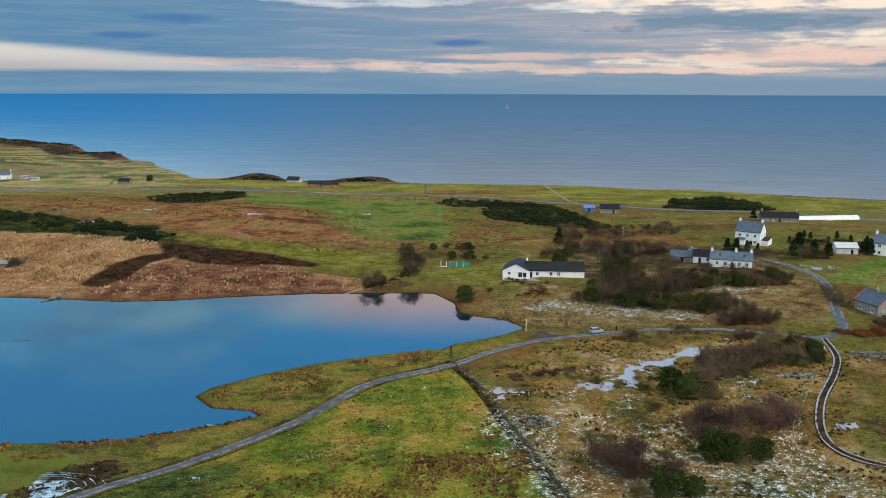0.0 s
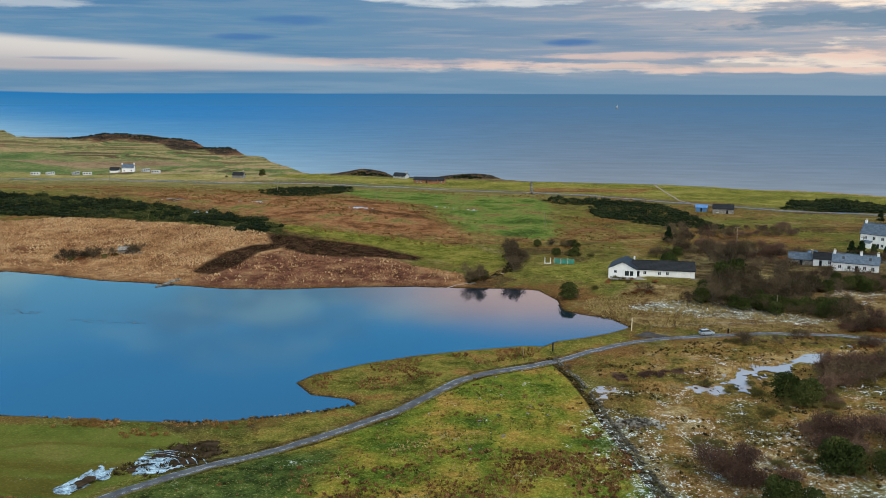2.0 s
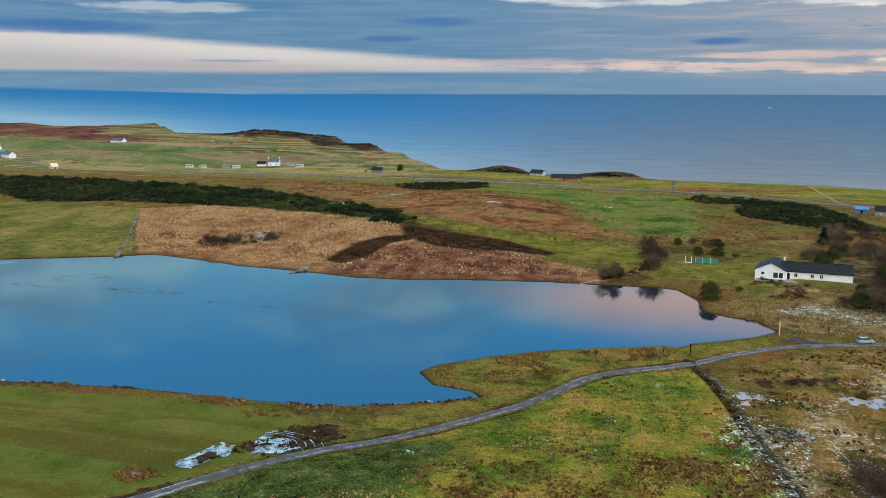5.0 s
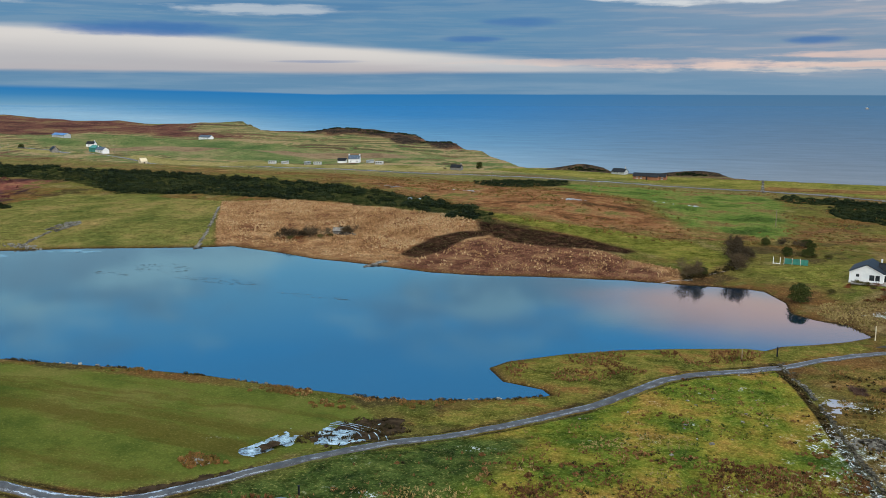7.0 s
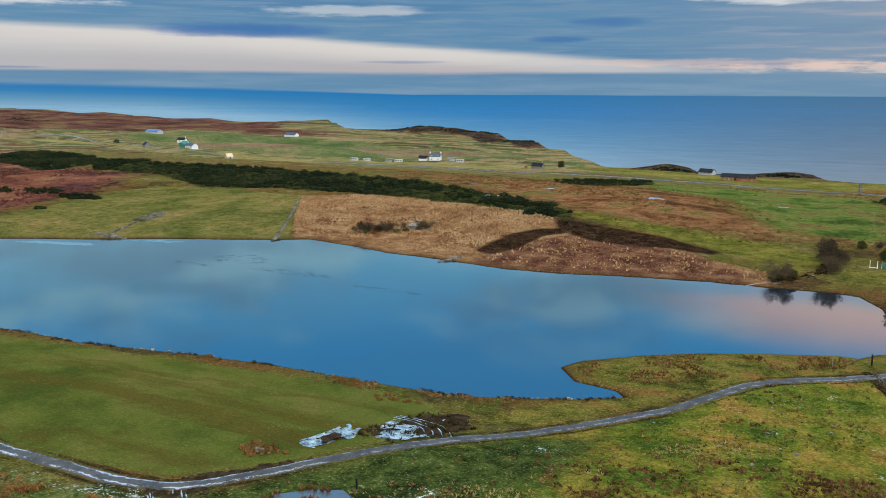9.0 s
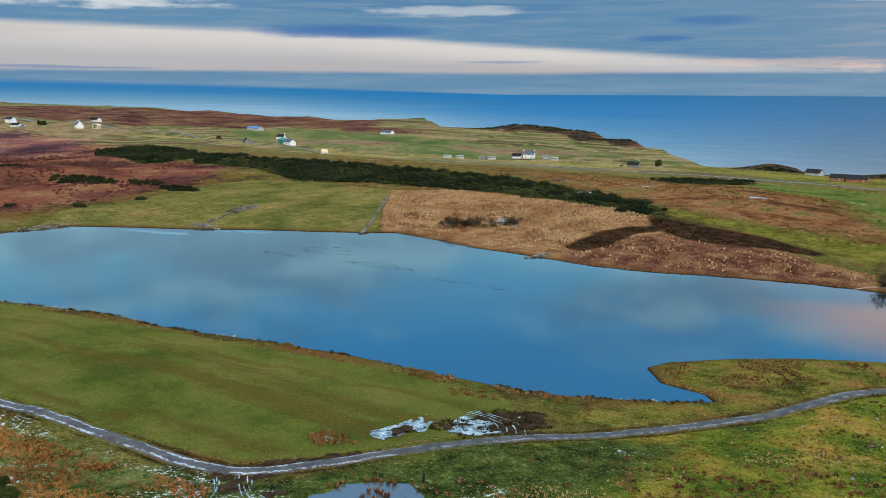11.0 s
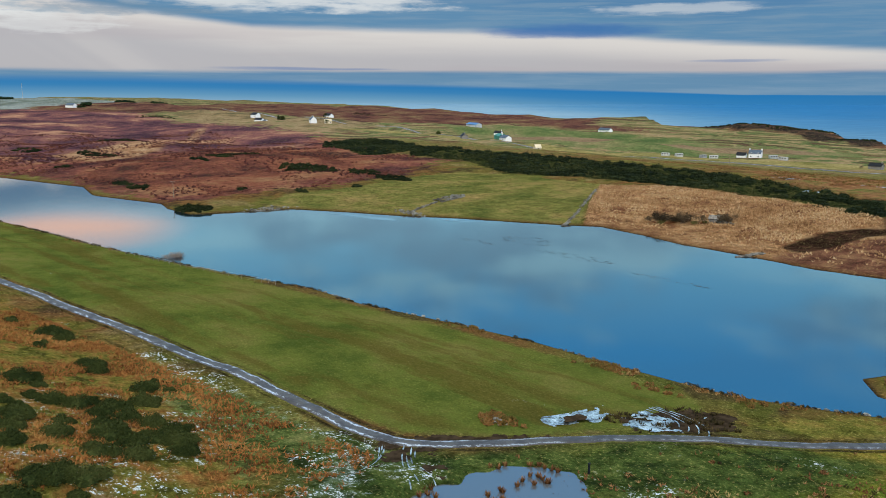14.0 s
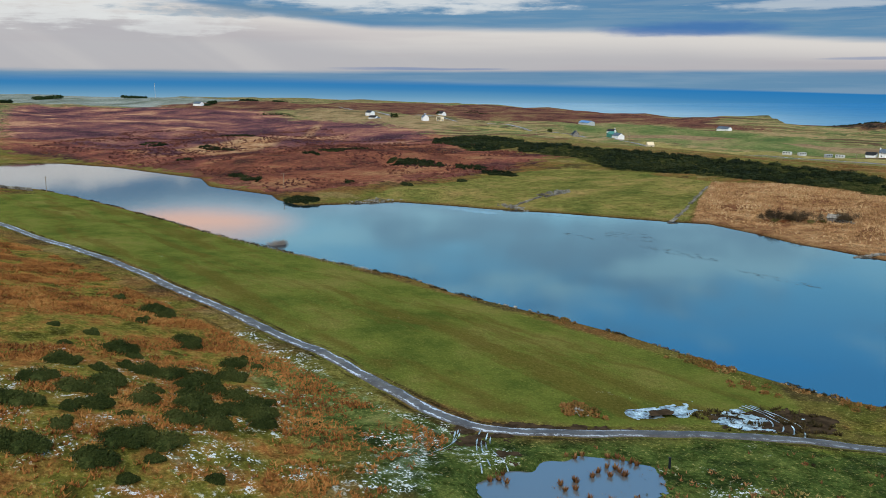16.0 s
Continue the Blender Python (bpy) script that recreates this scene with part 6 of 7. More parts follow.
def floating():
    tris = []
    for cx, cy, rx, ry, n in ((-198, 251, 11, 7, 120), (-169, 241, 15, 3, 110), (-127, 234, 12, 1.5, 45), (-208, 237, 7, 2, 30), (-251, 262, 4, 1.5, 20)):
        a = rng.rand(n) * 6.2832
        r = 0.15 + 0.95 * np.sqrt(rng.rand(n))
        at = np.column_stack([cx + np.cos(a) * rx * r, cy + np.sin(a) * ry * r, np.full(n, 0.02)])
        s = rng.rand(n, 3, 2) - 0.5
        off = np.concatenate([s * np.array([2.6, 0.7]), np.zeros((n, 3, 1))], 2)
        tris.append(at[:, None] + off)
    soup("floating_weed", np.concatenate(tris), WEED, "dark weed drifting on the loch", "weed", "stuff")


floating()
for cx, cy, n in ((-91, 158, 36), (-78.5, 154, 12), (-128, 157.5, 10), (-63, 161, 10)):
    clump = np.column_stack([cx + rng.normal(size=n) * 2.6, cy + rng.normal(size=n) * 1.2, np.zeros(n)])
    clump[:, 2] = height(clump[:, 0], clump[:, 1])
    soup("bank_scrub", leaf_cloud(clump, 0.3 + 0.5 * rng.rand(n), 60, 0.26, 0.8), MARSH_LEAF, "straw-brown scrub on the loch's bank", "scrub", "stuff")
ICE_FLOES = [[(-262, 258), (-254, 264), (-240, 268), (-244, 263)], [(-300, 236), (-292, 242), (-270, 248), (-262, 245), (-280, 240)]]
for k, floe in enumerate(ICE_FLOES):
    sheet("ice_floe", floe, 0.012, 0.6, THIN_ICE, "thin pale ice skin on the loch", "ice", 1.5, 80 + k)

# ---- stones and walls ----
def stones(places, low, high, flat=0.6):
    """Rough blocks: boxes with shifted corners, as triangles."""
    n = len(places)
    corner = np.array([(x, y, z) for z in (0, 1) for y in (-0.5, 0.5) for x in (-0.5, 0.5)], float)
    size = low + (high - low) * rng.rand(n)
    c = corner[None] * np.stack([size * (0.8 + 0.6 * rng.rand(n)), size, size * flat], 1)[:, None]
    c = c + (rng.rand(n, 8, 3) - 0.5) * size[:, None, None] * 0.35
    a = rng.rand(n) * 6.2832
    x = c[..., 0] * np.cos(a)[:, None] - c[..., 1] * np.sin(a)[:, None]
    y = c[..., 0] * np.sin(a)[:, None] + c[..., 1] * np.cos(a)[:, None]
    c = np.stack([x, y, c[..., 2]], -1) + places[:, None]
    tri = [(0, 2, 1), (1, 2, 3), (4, 5, 6), (5, 7, 6), (0, 1, 4), (1, 5, 4), (2, 6, 3), (3, 6, 7), (0, 4, 2), (2, 4, 6), (1, 3, 5), (3, 7, 5)]
    return c[:, np.array(tri)].reshape(-1, 3, 3)


FIELD_STONE = leafy("lichened_field_stone", [(0.035, 0.03, 0.024), (0.1, 0.09, 0.075), (0.22, 0.21, 0.18), (0.36, 0.36, 0.33)], 0.2)


def stone_wall(line, high, wide, label, broken=0.15, size=0.4, mat=None):
    p = smooth_line(line, size * 0.8)
    z = height(p[:, 0], p[:, 1])
    rows = []
    for k in range(max(1, int(high / (size * 0.62)))):
        keep = wave(p[:, 0], p[:, 1], 3.0, 90 + k) > broken + 0.12 * k
        q = p[keep] + rng.normal(size=(keep.sum(), 2)) * wide * 0.28
        rows.append(np.column_stack([q, z[keep] - 0.08 + k * size * 0.58]))
    fall = rng.rand(len(p)) < 0.25
    q = p[fall] + rng.normal(size=(fall.sum(), 2)) * wide
    rows.append(np.column_stack([q, height(q[:, 0], q[:, 1]) - 0.06]))
    return soup("stone_wall", stones(np.concatenate(rows), size * 0.75, size * 1.35), mat or FIELD_STONE, label, "stone wall", "stuff")


DARK_STONE = leafy("mossy_dark_stone", [(0.015, 0.014, 0.01), (0.045, 0.04, 0.028), (0.1, 0.09, 0.065), (0.26, 0.26, 0.24)], 0.3)
stone_wall(WALL, 0.8, 0.55, "tumbled grey field wall with lichen", 0.4, 0.36, DARK_STONE)
stone_wall([(-213, 289.5), (-228, 318), (-251, 356)], 0.8, 0.6, "pale stone wall between pasture and reeds", 0.3, 0.45)
stone_wall([(-281, 285), (-284.5, 302)], 2.4, 0.7, "ruined croft wall of grey stone", 0.22, 0.5)
stone_wall([(-287, 285), (-290, 301)], 1.8, 0.7, "broken back wall of a ruined croft", 0.35, 0.5)
for n in range(4):
    stone_wall([(-281.6 - 0.9 * n, 286 + 5 * n), (-287 - 0.9 * n, 286.5 + 5 * n)], 2.2, 0.6, "cross wall of a ruined croft", 0.3, 0.5)
stone_wall([(-283, 284), (-280, 272), (-275, 262)], 0.8, 0.6, "low tumbled wall running to the loch", 0.25, 0.5)
stone_wall([(-11, 572), (-13, 640), (-14, 688)], 0.8, 0.6, "field wall running to the cliff", 0.25, 0.5)
stone_wall([(-500, 84), (-468, 95), (-452, 104)], 1.6, 0.8, "dark stone wall at the loch's far bank", 0.05, 0.6)


def rubble(name, cx, cy, rx, ry, n, low, high, label, heap=0.3):
    q = rng.normal(size=(n, 2)) * 0.5
    z = height(cx + q[:, 0] * rx, cy + q[:, 1] * ry) - 0.08 + heap * np.exp(-(q ** 2).sum(1) * 2) * rng.rand(n)
    return soup(name, stones(np.column_stack([cx + q[:, 0] * rx, cy + q[:, 1] * ry, z]), low, high), FIELD_STONE, label, "stones", "stuff")


rubble("stone_heap", 19.5, 170.5, 4.5, 2.2, 110, 0.3, 0.8, "heap of grey lichened field stones", 1.0)
rubble("stone_heap", 86, 199.5, 4.5, 1.6, 90, 0.4, 0.9, "row of pale tumbled stones", 0.6)
rubble("stone_heap", 112, 217, 6, 3, 70, 0.4, 0.9, "scattered pale stones beside the track", 0.3)
rubble("stone_heap", -82.8, 120, 2.2, 1.4, 60, 0.2, 0.45, "small brown heap of stones and turf", 0.6)
sod = np.column_stack([-82.8 + rng.normal(size=70) * 1.5, 120.2 + rng.normal(size=70) * 1.1, np.zeros(70)])
sod[:, 2] = height(sod[:, 0], sod[:, 1])
soup("heap_grass", leaf_cloud(sod, 0.25 + 0.35 * rng.rand(70), 50, 0.28, 1.0), MARSH_LEAF, "straw-brown dead grass on a heap of turf", "grass", "stuff")
rubble("shore_stones", -275, 261, 9, 2.5, 120, 0.3, 0.8, "stony loch shore below the ruin", 0.1)
rubble("shore_stones", -325, 222, 5, 10, 130, 0.3, 0.8, "stony point on the loch shore", 0.1)
rubble("croft_stones", -166, 322, 5, 2, 40, 0.4, 0.9, "fallen stones of a small croft among shrubs", 1.2)
edge = smooth_line(LOCH[1:18], 1.1)
edge = edge[wave(edge[:, 0], edge[:, 1], 6, 95) > 0.45]
edge = edge + rng.normal(size=edge.shape) * 0.35
soup("shore_stones", stones(np.column_stack([edge, height(edge[:, 0], edge[:, 1]) - 0.05]), 0.25, 0.7), FIELD_STONE, "dark stones along the loch's bank", "stones", "stuff")
q = scatter(ROAD_FIELD, 420, lambda x, y: ease(wave(x, y, 15, 96), 0.4, 0.7))
soup("field_stones", stones(q - np.array([0, 0, 0.08]), 0.2, 0.6, 0.45), FIELD_STONE, "pale stones lying in the rough field", "stones", "stuff")


def jetty(x, y, turn, length, wide, label):
    ob = thing("stone_jetty", x, y, turn, label, "jetty", z=0.0)
    bm = bmesh.new()
    steps, rows = 10, []
    for i in range(steps + 1):
        s = i / steps
        w, h = wide * (1 - 0.75 * s) * (0.9 + 0.2 * rng.rand()), 0.9 - 0.85 * s + 0.1 * rng.rand()
        rows.append([bm.verts.new((s * length, -w, -0.8)), bm.verts.new((s * length, -w * 0.7, h)), bm.verts.new((s * length, w * 0.7, h)), bm.verts.new((s * length, w, -0.8))])
    for a, b in zip(rows, rows[1:]):
        for k in range(3):
            bm.faces.new((a[k], b[k], b[k + 1], a[k + 1]))
    bm.faces.new(rows[0][::-1])
    bm.faces.new(rows[-1])
    part("deck", bm, STONE, ob)
    n = 90
    s = rng.rand(n)
    at = np.column_stack([s * length, (rng.rand(n) - 0.5) * 2 * wide * (1 - 0.7 * s), 0.75 - 0.85 * s])
    soup("cobbles", stones(at, 0.3, 0.7, 0.4), FIELD_STONE, kind="stuff", parent=ob)


jetty(-129.5, 288, -118, 10, 1.6, "low stone jetty sloping into the loch")
jetty(-213, 291, -75, 6, 0.8, "end of a stone wall running into water")
jetty(-25, 296.5, 215, 5, 0.8, "small spit of stones at the burn's mouth")

# ---- buildings ----
BRICK = plain("brown_brick_wall", (0.24, 0.1, 0.055), (0.36, 0.17, 0.09), 0.8, 0.85, 0, 8, 0.01)
RED_TRIM = plain("red_painted_bargeboard", (0.35, 0.03, 0.03), (0.5, 0.06, 0.05), 1.0, 0.5)
PINK_STONE = plain("grey_pink_rubble_wall", (0.18, 0.16, 0.16), (0.34, 0.31, 0.3), 2.2, 0.9, 0, 5, 0.04)
BLUE_SHEET = plain("blue_sheet_metal", (0.05, 0.16, 0.4), (0.1, 0.26, 0.52), 0.6, 0.45, 0.0, 4, 0.02)
GREEN_SHEET = plain("green_sheet_metal", (0.02, 0.16, 0.12), (0.05, 0.26, 0.2), 0.6, 0.5, 0.0, 4, 0.02)
GREY_SHEET = plain("pale_grey_sheet_metal", (0.4, 0.42, 0.42), (0.55, 0.57, 0.57), 0.6, 0.5, 0.0, 4, 0.02)
CREAM = plain("cream_harled_wall", (0.6, 0.5, 0.33), (0.72, 0.62, 0.45), 0.8, 0.85, 0, 20, 0.01)
FILM = plain("white_tunnel_film", (0.7, 0.72, 0.74), (0.85, 0.87, 0.88), 0.4, 0.4, 0, 2, 0.03)


def gable_body(bm, length, width, eave, ridge, y0=0.0):
    """Walls with gable ends, long along x, open below."""
    h, w = length / 2, width / 2
    pts = [(-w, -0.6), (w, -0.6), (w, eave), (0, ridge), (-w, eave)]
    a = [bm.verts.new((-h, y + y0, z)) for y, z in pts]
    b = [bm.verts.new((h, y + y0, z)) for y, z in pts]
    bm.faces.new(a[::-1])
    bm.faces.new(b)
    for k in range(5):
        bm.faces.new((a[k], a[(k + 1) % 5], b[(k + 1) % 5], b[k]))
    return bm


def roof_slope(length, width, eave, ridge, sign, over=0.3, thick=0.14):
    """One pitched slab with courses of slate stepped down it."""
    bm, h, w = bmesh.new(), length / 2 + over, width / 2
    drop = over * (ridge - eave) / w
    rows, line = 8, []
    for k in range(rows):
        for s, lift in ((k / rows, 0.0), ((k + 1) / rows, 0.04)):
            line.append((sign * (w + over) * s, ridge + thick + lift - (ridge - eave + drop) * s))
    line += [(sign * (w + over), ridge - (ridge - eave + drop)), (0.0, ridge)]
    a = [bm.verts.new((-h, y, z)) for y, z in line]
    b = [bm.verts.new((h, y, z)) for y, z in line]
    for k in range(len(line)):
        m = (k + 1) % len(line)
        bm.faces.new((a[k], a[m], b[m], b[k]))
    bm.faces.new(a)
    bm.faces.new(b[::-1])
    bmesh.ops.recalc_face_normals(bm, faces=bm.faces)
    return bm


def window_on(house, x, y, z, wide, high, face, frame_mat=None):
    """A window on a wall: face is the outward direction, one of -y, +y, -x, +x."""
    frame_mat = frame_mat or PAINT_WHITE
    def slab(bm, u0, u1, z0, z1, d0, d1):
        d0, d1 = sorted((d0, d1))
        if face[1] == "y":
            s = -1 if face[0] == "-" else 1
            e = sorted((y + s * d0, y + s * d1))
            return add_box(bm, x + u0, x + u1, e[0], e[1], z + z0, z + z1)
        s = -1 if face[0] == "-" else 1
        e = sorted((x + s * d0, x + s * d1))
        return add_box(bm, e[0], e[1], y + u0, y + u1, z + z0, z + z1)
    bm, w, h = bmesh.new(), wide / 2, high / 2
    for u0, u1, z0, z1 in ((-w, w, h - 0.08, h), (-w, w, -h, -h + 0.08), (-w, -w + 0.08, -h + 0.08, h - 0.08), (w - 0.08, w, -h + 0.08, h - 0.08), (-0.04, 0.04, -h + 0.08, h - 0.08)):
        slab(bm, u0, u1, z0, z1, -0.05, 0.06)
    win = part("window", bm, frame_mat, house)
    part("pane", slab(bmesh.new(), -w + 0.05, w - 0.05, -h + 0.05, h - 0.05, -0.05, 0.02), GLASS, win)
    part("sill", slab(bmesh.new(), -w - 0.1, w + 0.1, -h - 0.1, -h, -0.05, 0.16), frame_mat, win)


def house(name, x, y, turn, length, width, eave, ridge, wall, roof, label, category="house", chimneys=(), fronts=(), gables=(), door=None, skylights=(), storeys=1, trim=None):
    ob = thing(name, x, y, turn, label, category, sink=0.15)
    part("wall", gable_body(bmesh.new(), length, width, eave, ridge), wall, ob)
    for sign in (-1, 1):
        part("roof", roof_slope(length, width, eave, ridge, sign), roof, ob)
    part("ridge_tiles", box(-length / 2 - 0.3, length / 2 + 0.3, -0.14, 0.14, ridge + 0.08, ridge + 0.24, bevel=0.04), roof, ob)
    for sign in (-1, 1):
        part("gutter", box(-length / 2 - 0.3, length / 2 + 0.3, sign * (width / 2 + 0.34) - 0.06, sign * (width / 2 + 0.34) + 0.06, eave - 0.24, eave - 0.12), SLATE, ob)
    for cx in chimneys:
        stack = part("chimney", box(cx - 0.45, cx + 0.45, -0.4, 0.4, ridge - 0.8, ridge + 1.1, bevel=0.04), wall, ob)
        part("cope", box(cx - 0.52, cx + 0.52, -0.47, 0.47, ridge + 1.1, ridge + 1.22), STONE, stack)
        for k in (-0.2, 0.2):
            part("chimney_pot", tube(bmesh.new(), (cx + k, 0, ridge + 1.2), (cx + k, 0, ridge + 1.6), 0.13, 0.11, 8), CREAM, stack)
    for level in range(storeys):
        for wx in fronts:
            window_on(ob, wx, -width / 2, 1.45 + 2.7 * level, 1.1, 1.3, "-y")
            window_on(ob, wx, width / 2, 1.45 + 2.7 * level, 1.1, 1.3, "+y")
        for side, wy in gables:
            window_on(ob, side * length / 2, wy, 1.45 + 2.7 * level, 0.9, 1.2, "+x" if side > 0 else "-x")
    if door is not None:
        d = part("door", box(door - 0.48, door + 0.48, -width / 2 - 0.06, -width / 2 + 0.05, 0.0, 2.05), SLATE, ob)
        part("handle", tube(bmesh.new(), (door + 0.36, -width / 2 - 0.06, 1.0), (door + 0.36, -width / 2 - 0.13, 1.0), 0.03, 0.03, 6), GREY_SHEET, d)
    for sx in skylights:
        bm = box(-0.4, 0.4, -0.6, 0.6, 0.0, 0.1, bevel=0.02)
        ang = -math.atan2(ridge - eave, width / 2)
        bmesh.ops.transform(bm, matrix=Matrix.Translation((sx, -width / 4, (ridge + eave) / 2 + 0.16)) @ Matrix.Rotation(-ang, 4, "X"), verts=bm.verts)
        part("skylight", bm, GLASS, ob)
    if trim:
        for end in (-1, 1):
            for sign in (-1, 1):
                bm = bmesh.new()
                tube(bm, (end * (length / 2 + 0.34), 0, ridge + 0.1), (end * (length / 2 + 0.34), sign * (width / 2 + 0.32), eave - 0.12), 0.16, 0.16, 4)
                part("bargeboard", bm, trim, ob)
    return ob


def lean_to(ob, x0, x1, y0, y1, low, high, wall, roof, name="porch"):
    """A small flat-sided wing with a sloping roof, falling towards y0."""
    bm = bmesh.new()
    p = [(x0, y0), (x1, y0), (x1, y1), (x0, y1)]
    a = [bm.verts.new((u, v, -0.5)) for u, v in p]
    b = [bm.verts.new((u, v, low if v == y0 else high)) for u, v in p]
    bm.faces.new(b)
    for k in range(4):
        bm.faces.new((a[k], a[(k + 1) % 4], b[(k + 1) % 4], b[k]))
    wing = part(name, bm, wall, ob)
    bm = bmesh.new()
    q = [(x0 - 0.2, y0 - 0.25), (x1 + 0.2, y0 - 0.25), (x1 + 0.2, y1), (x0 - 0.2, y1)]
    v = [bm.verts.new((u, w, (low if w < y1 else high) + 0.02 + t)) for t in (0, 0.12) for u, w in q]
    for f in ((3, 2, 1, 0), (4, 5, 6, 7), (0, 1, 5, 4), (1, 2, 6, 5), (2, 3, 7, 6), (3, 0, 4, 7)):
        bm.faces.new([v[i] for i in f])
    part("porch_roof", bm, roof, wing)


# the white bungalow above the loch: long range, garage door, gabled wing towards the water
ob = house("bungalow", 41, 309.5, -3, 21, 8.5, 2.7, 5.0, HARLING, SLATE, "long white bungalow with a dark slate roof", fronts=(-6.5, -1.5, 1.2), gables=((1, 0),), door=-8.8)
part("garage_door", box(4.3, 8.9, -4.32, -4.2, 0.0, 2.2), PAINT_WHITE, ob, "wide white garage door")
part("vent", tube(bmesh.new(), (-10, 1.5, 4.8), (-10, 1.5, 6.2), 0.3, 0.25, 8), PAINT_WHITE, ob)
wing_bm = gable_body(bmesh.new(), 12, 9.6, 3.0, 5.4)
turn_m = Matrix.Translation((-13.5, -0.5, 0)) @ Matrix.Rotation(radians(82), 4, "Z")
bmesh.ops.transform(wing_bm, matrix=turn_m, verts=wing_bm.verts)
wing = part("wing", wing_bm, HARLING, ob)
for sign in (-1, 1):
    bm = roof_slope(12, 9.6, 3.0, 5.4, sign)
    bmesh.ops.transform(bm, matrix=turn_m, verts=bm.verts)
    part("wing_roof", bm, SLATE, ob)
for u, z, w, h in ((-2.4, 1.9, 0.9, 0.8), (1.6, 1.5, 1.4, 1.7), (3.2, 1.5, 1.2, 1.7)):
    bm = box(-6.06, -5.9, -u - w / 2, -u + w / 2, z - h / 2, z + h / 2)
    bmesh.ops.transform(bm, matrix=turn_m, verts=bm.verts)
    part("window", bm, GLASS, ob, "dark window in the gable")

part("terrace", box(-18.5, 1.0, -9.5, -4.3, -0.3, 0.06), STONE, ob)
part("parking", box(3.0, 12.5, -10.0, -4.3, -0.3, 0.05), TARMAC, ob)
ob = house("white_house", 132, 364, -37, 10.5, 8.2, 5.8, 9.6, HARLING, BLUE_SLATE, "tall white harled house with two chimneys", chimneys=(-4.7, 4.7), fronts=(-3.2, 0, 3.2), gables=((1, -1.8), (1, 1.8)), door=1.6, storeys=2)
lean_to(ob, 5.25, 8.2, -2.5, 3, 2.3, 3.2, HARLING, SLATE)
lean_to(ob, -3.4, -0.6, -6.4, -4.1, 2.3, 3.0, HARLING, BLUE_SLATE)
ob = house("farmhouse", 109, 319, -19, 15, 6.2, 3.0, 5.6, HARLING, BLUE_SLATE, "low white farmhouse with a blue-grey slate roof", chimneys=(-7, 1.6, 7), fronts=(-5, -2, 3, 5.6), gables=((1, 0),), door=0.4, skylights=(-4, 4.6))
house("steading", 101.5, 328, -19, 8, 5, 2.6, 4.6, HARLING, SLATE, "white farm steading behind the farmhouse", "farm building", fronts=(1.5,), door=-1.5)
house("byre", 94, 332, -14, 8.5, 5, 2.4, 4.4, STONE, BLUE_SLATE, "stone byre with a blue slate roof", "farm building", chimneys=(3.6,), door=0)
house("white_hut", 99.5, 337, 10, 3, 2.6, 2.6, 3.6, HARLING, BLUE_SHEET, "small white hut with a blue roof", "hut", door=0)
ob = house("stone_cottage", 136.5, 263, 106, 10, 7.6, 3.4, 6.4, PINK_STONE, BLUE_SLATE, "grey stone cottage with red bargeboards", "cottage", chimneys=(0,), fronts=(-2.5, 2.5), gables=((-1, -1.2), (-1, 1.8)), trim=RED_TRIM)
house("cliff_house", -121, 698, -18, 11, 7, 2.2, 4.4, GREY_SHEET, SLATE, "pale grey cottage with a dark roof by the cliffs", "cottage", chimneys=(4.8,), fronts=(-3, 0, 3), gables=((1, 0),))
ob = house("brick_house", -93, 668, -2, 24, 8, 2.6, 4.6, BRICK, SLATE, "long low brown brick house", fronts=(-9, -6, 6, 9.5), door=-2)
lean_to(ob, 1, 7, -8, -4, 2.4, 4.0, BRICK, SLATE)
house("blue_shed", 83, 484, -10, 6, 4.5, 2.4, 3.6, BLUE_SHEET, BLUE_SHEET, "small bright blue metal shed", "shed", door=0)
house("stone_barn", 93, 476, -8, 10.5, 5.5, 2.8, 4.8, STONE, SLATE, "grey stone barn with a slate roof", "barn", door=2, fronts=(-3,))
house("long_house", 172, 436, -12, 18, 6.5, 2.8, 5.0, STONE, SLATE, "long dark cottage with small white windows", "cottage", chimneys=(-8.4, 8.4), fronts=(-6, -3, 3, 6), door=0)
house("grey_shed", 163, 343, -8, 8.5, 6, 2.8, 4.4, GREY_SHEET, GREY_SHEET, "pale grey sheet metal shed", "shed", door=2)
house("dark_shed", 170.5, 344, 20, 6, 5.5, 2.4, 4.6, TIMBER, SLATE, "dark timber shed with a slate roof", "shed", door=0)
house("white_cottage", 179, 341, -30, 9, 7.5, 5.2, 8.6, HARLING, BLUE_SLATE, "two-storey white house behind conifers", chimneys=(-4, 4), fronts=(-2.5, 2.5), gables=((-1, 0),), storeys=2)
house("cream_hut", -462, 548, 70, 5, 4, 2.6, 5.0, CREAM, CREAM, "tiny cream gabled hut on the moor", "hut", door=0)
house("white_croft", -945, 652, -25, 15, 8, 4.6, 8.5, HARLING, BLUE_SLATE, "white croft house with a blue-grey roof", chimneys=(-7, 7), fronts=(-4, 0, 4))
house("white_hall", -925, 662, 55, 9, 6.5, 3.0, 5.6, CREAM, CREAM, "pale gabled hall beside the croft", "hall", fronts=(-3, 3))
house("green_barn", -645, 692, -20, 13, 9, 4.5, 6.5, GREEN_SHEET, GREEN_SHEET, "green sheet metal barn", "barn", door=0)
house("blue_roof_house", -630, 684, -20, 15, 7, 3.2, 5.6, HARLING, BLUE_SLATE, "white house with a blue-grey roof beside a barn", chimneys=(-7,), fronts=(-4, 0, 4))
house("grey_croft", -655, 648, -30, 9, 6, 2.8, 5.6, STONE, SLATE, "grey stone croft with gable end", "cottage", chimneys=(4,))
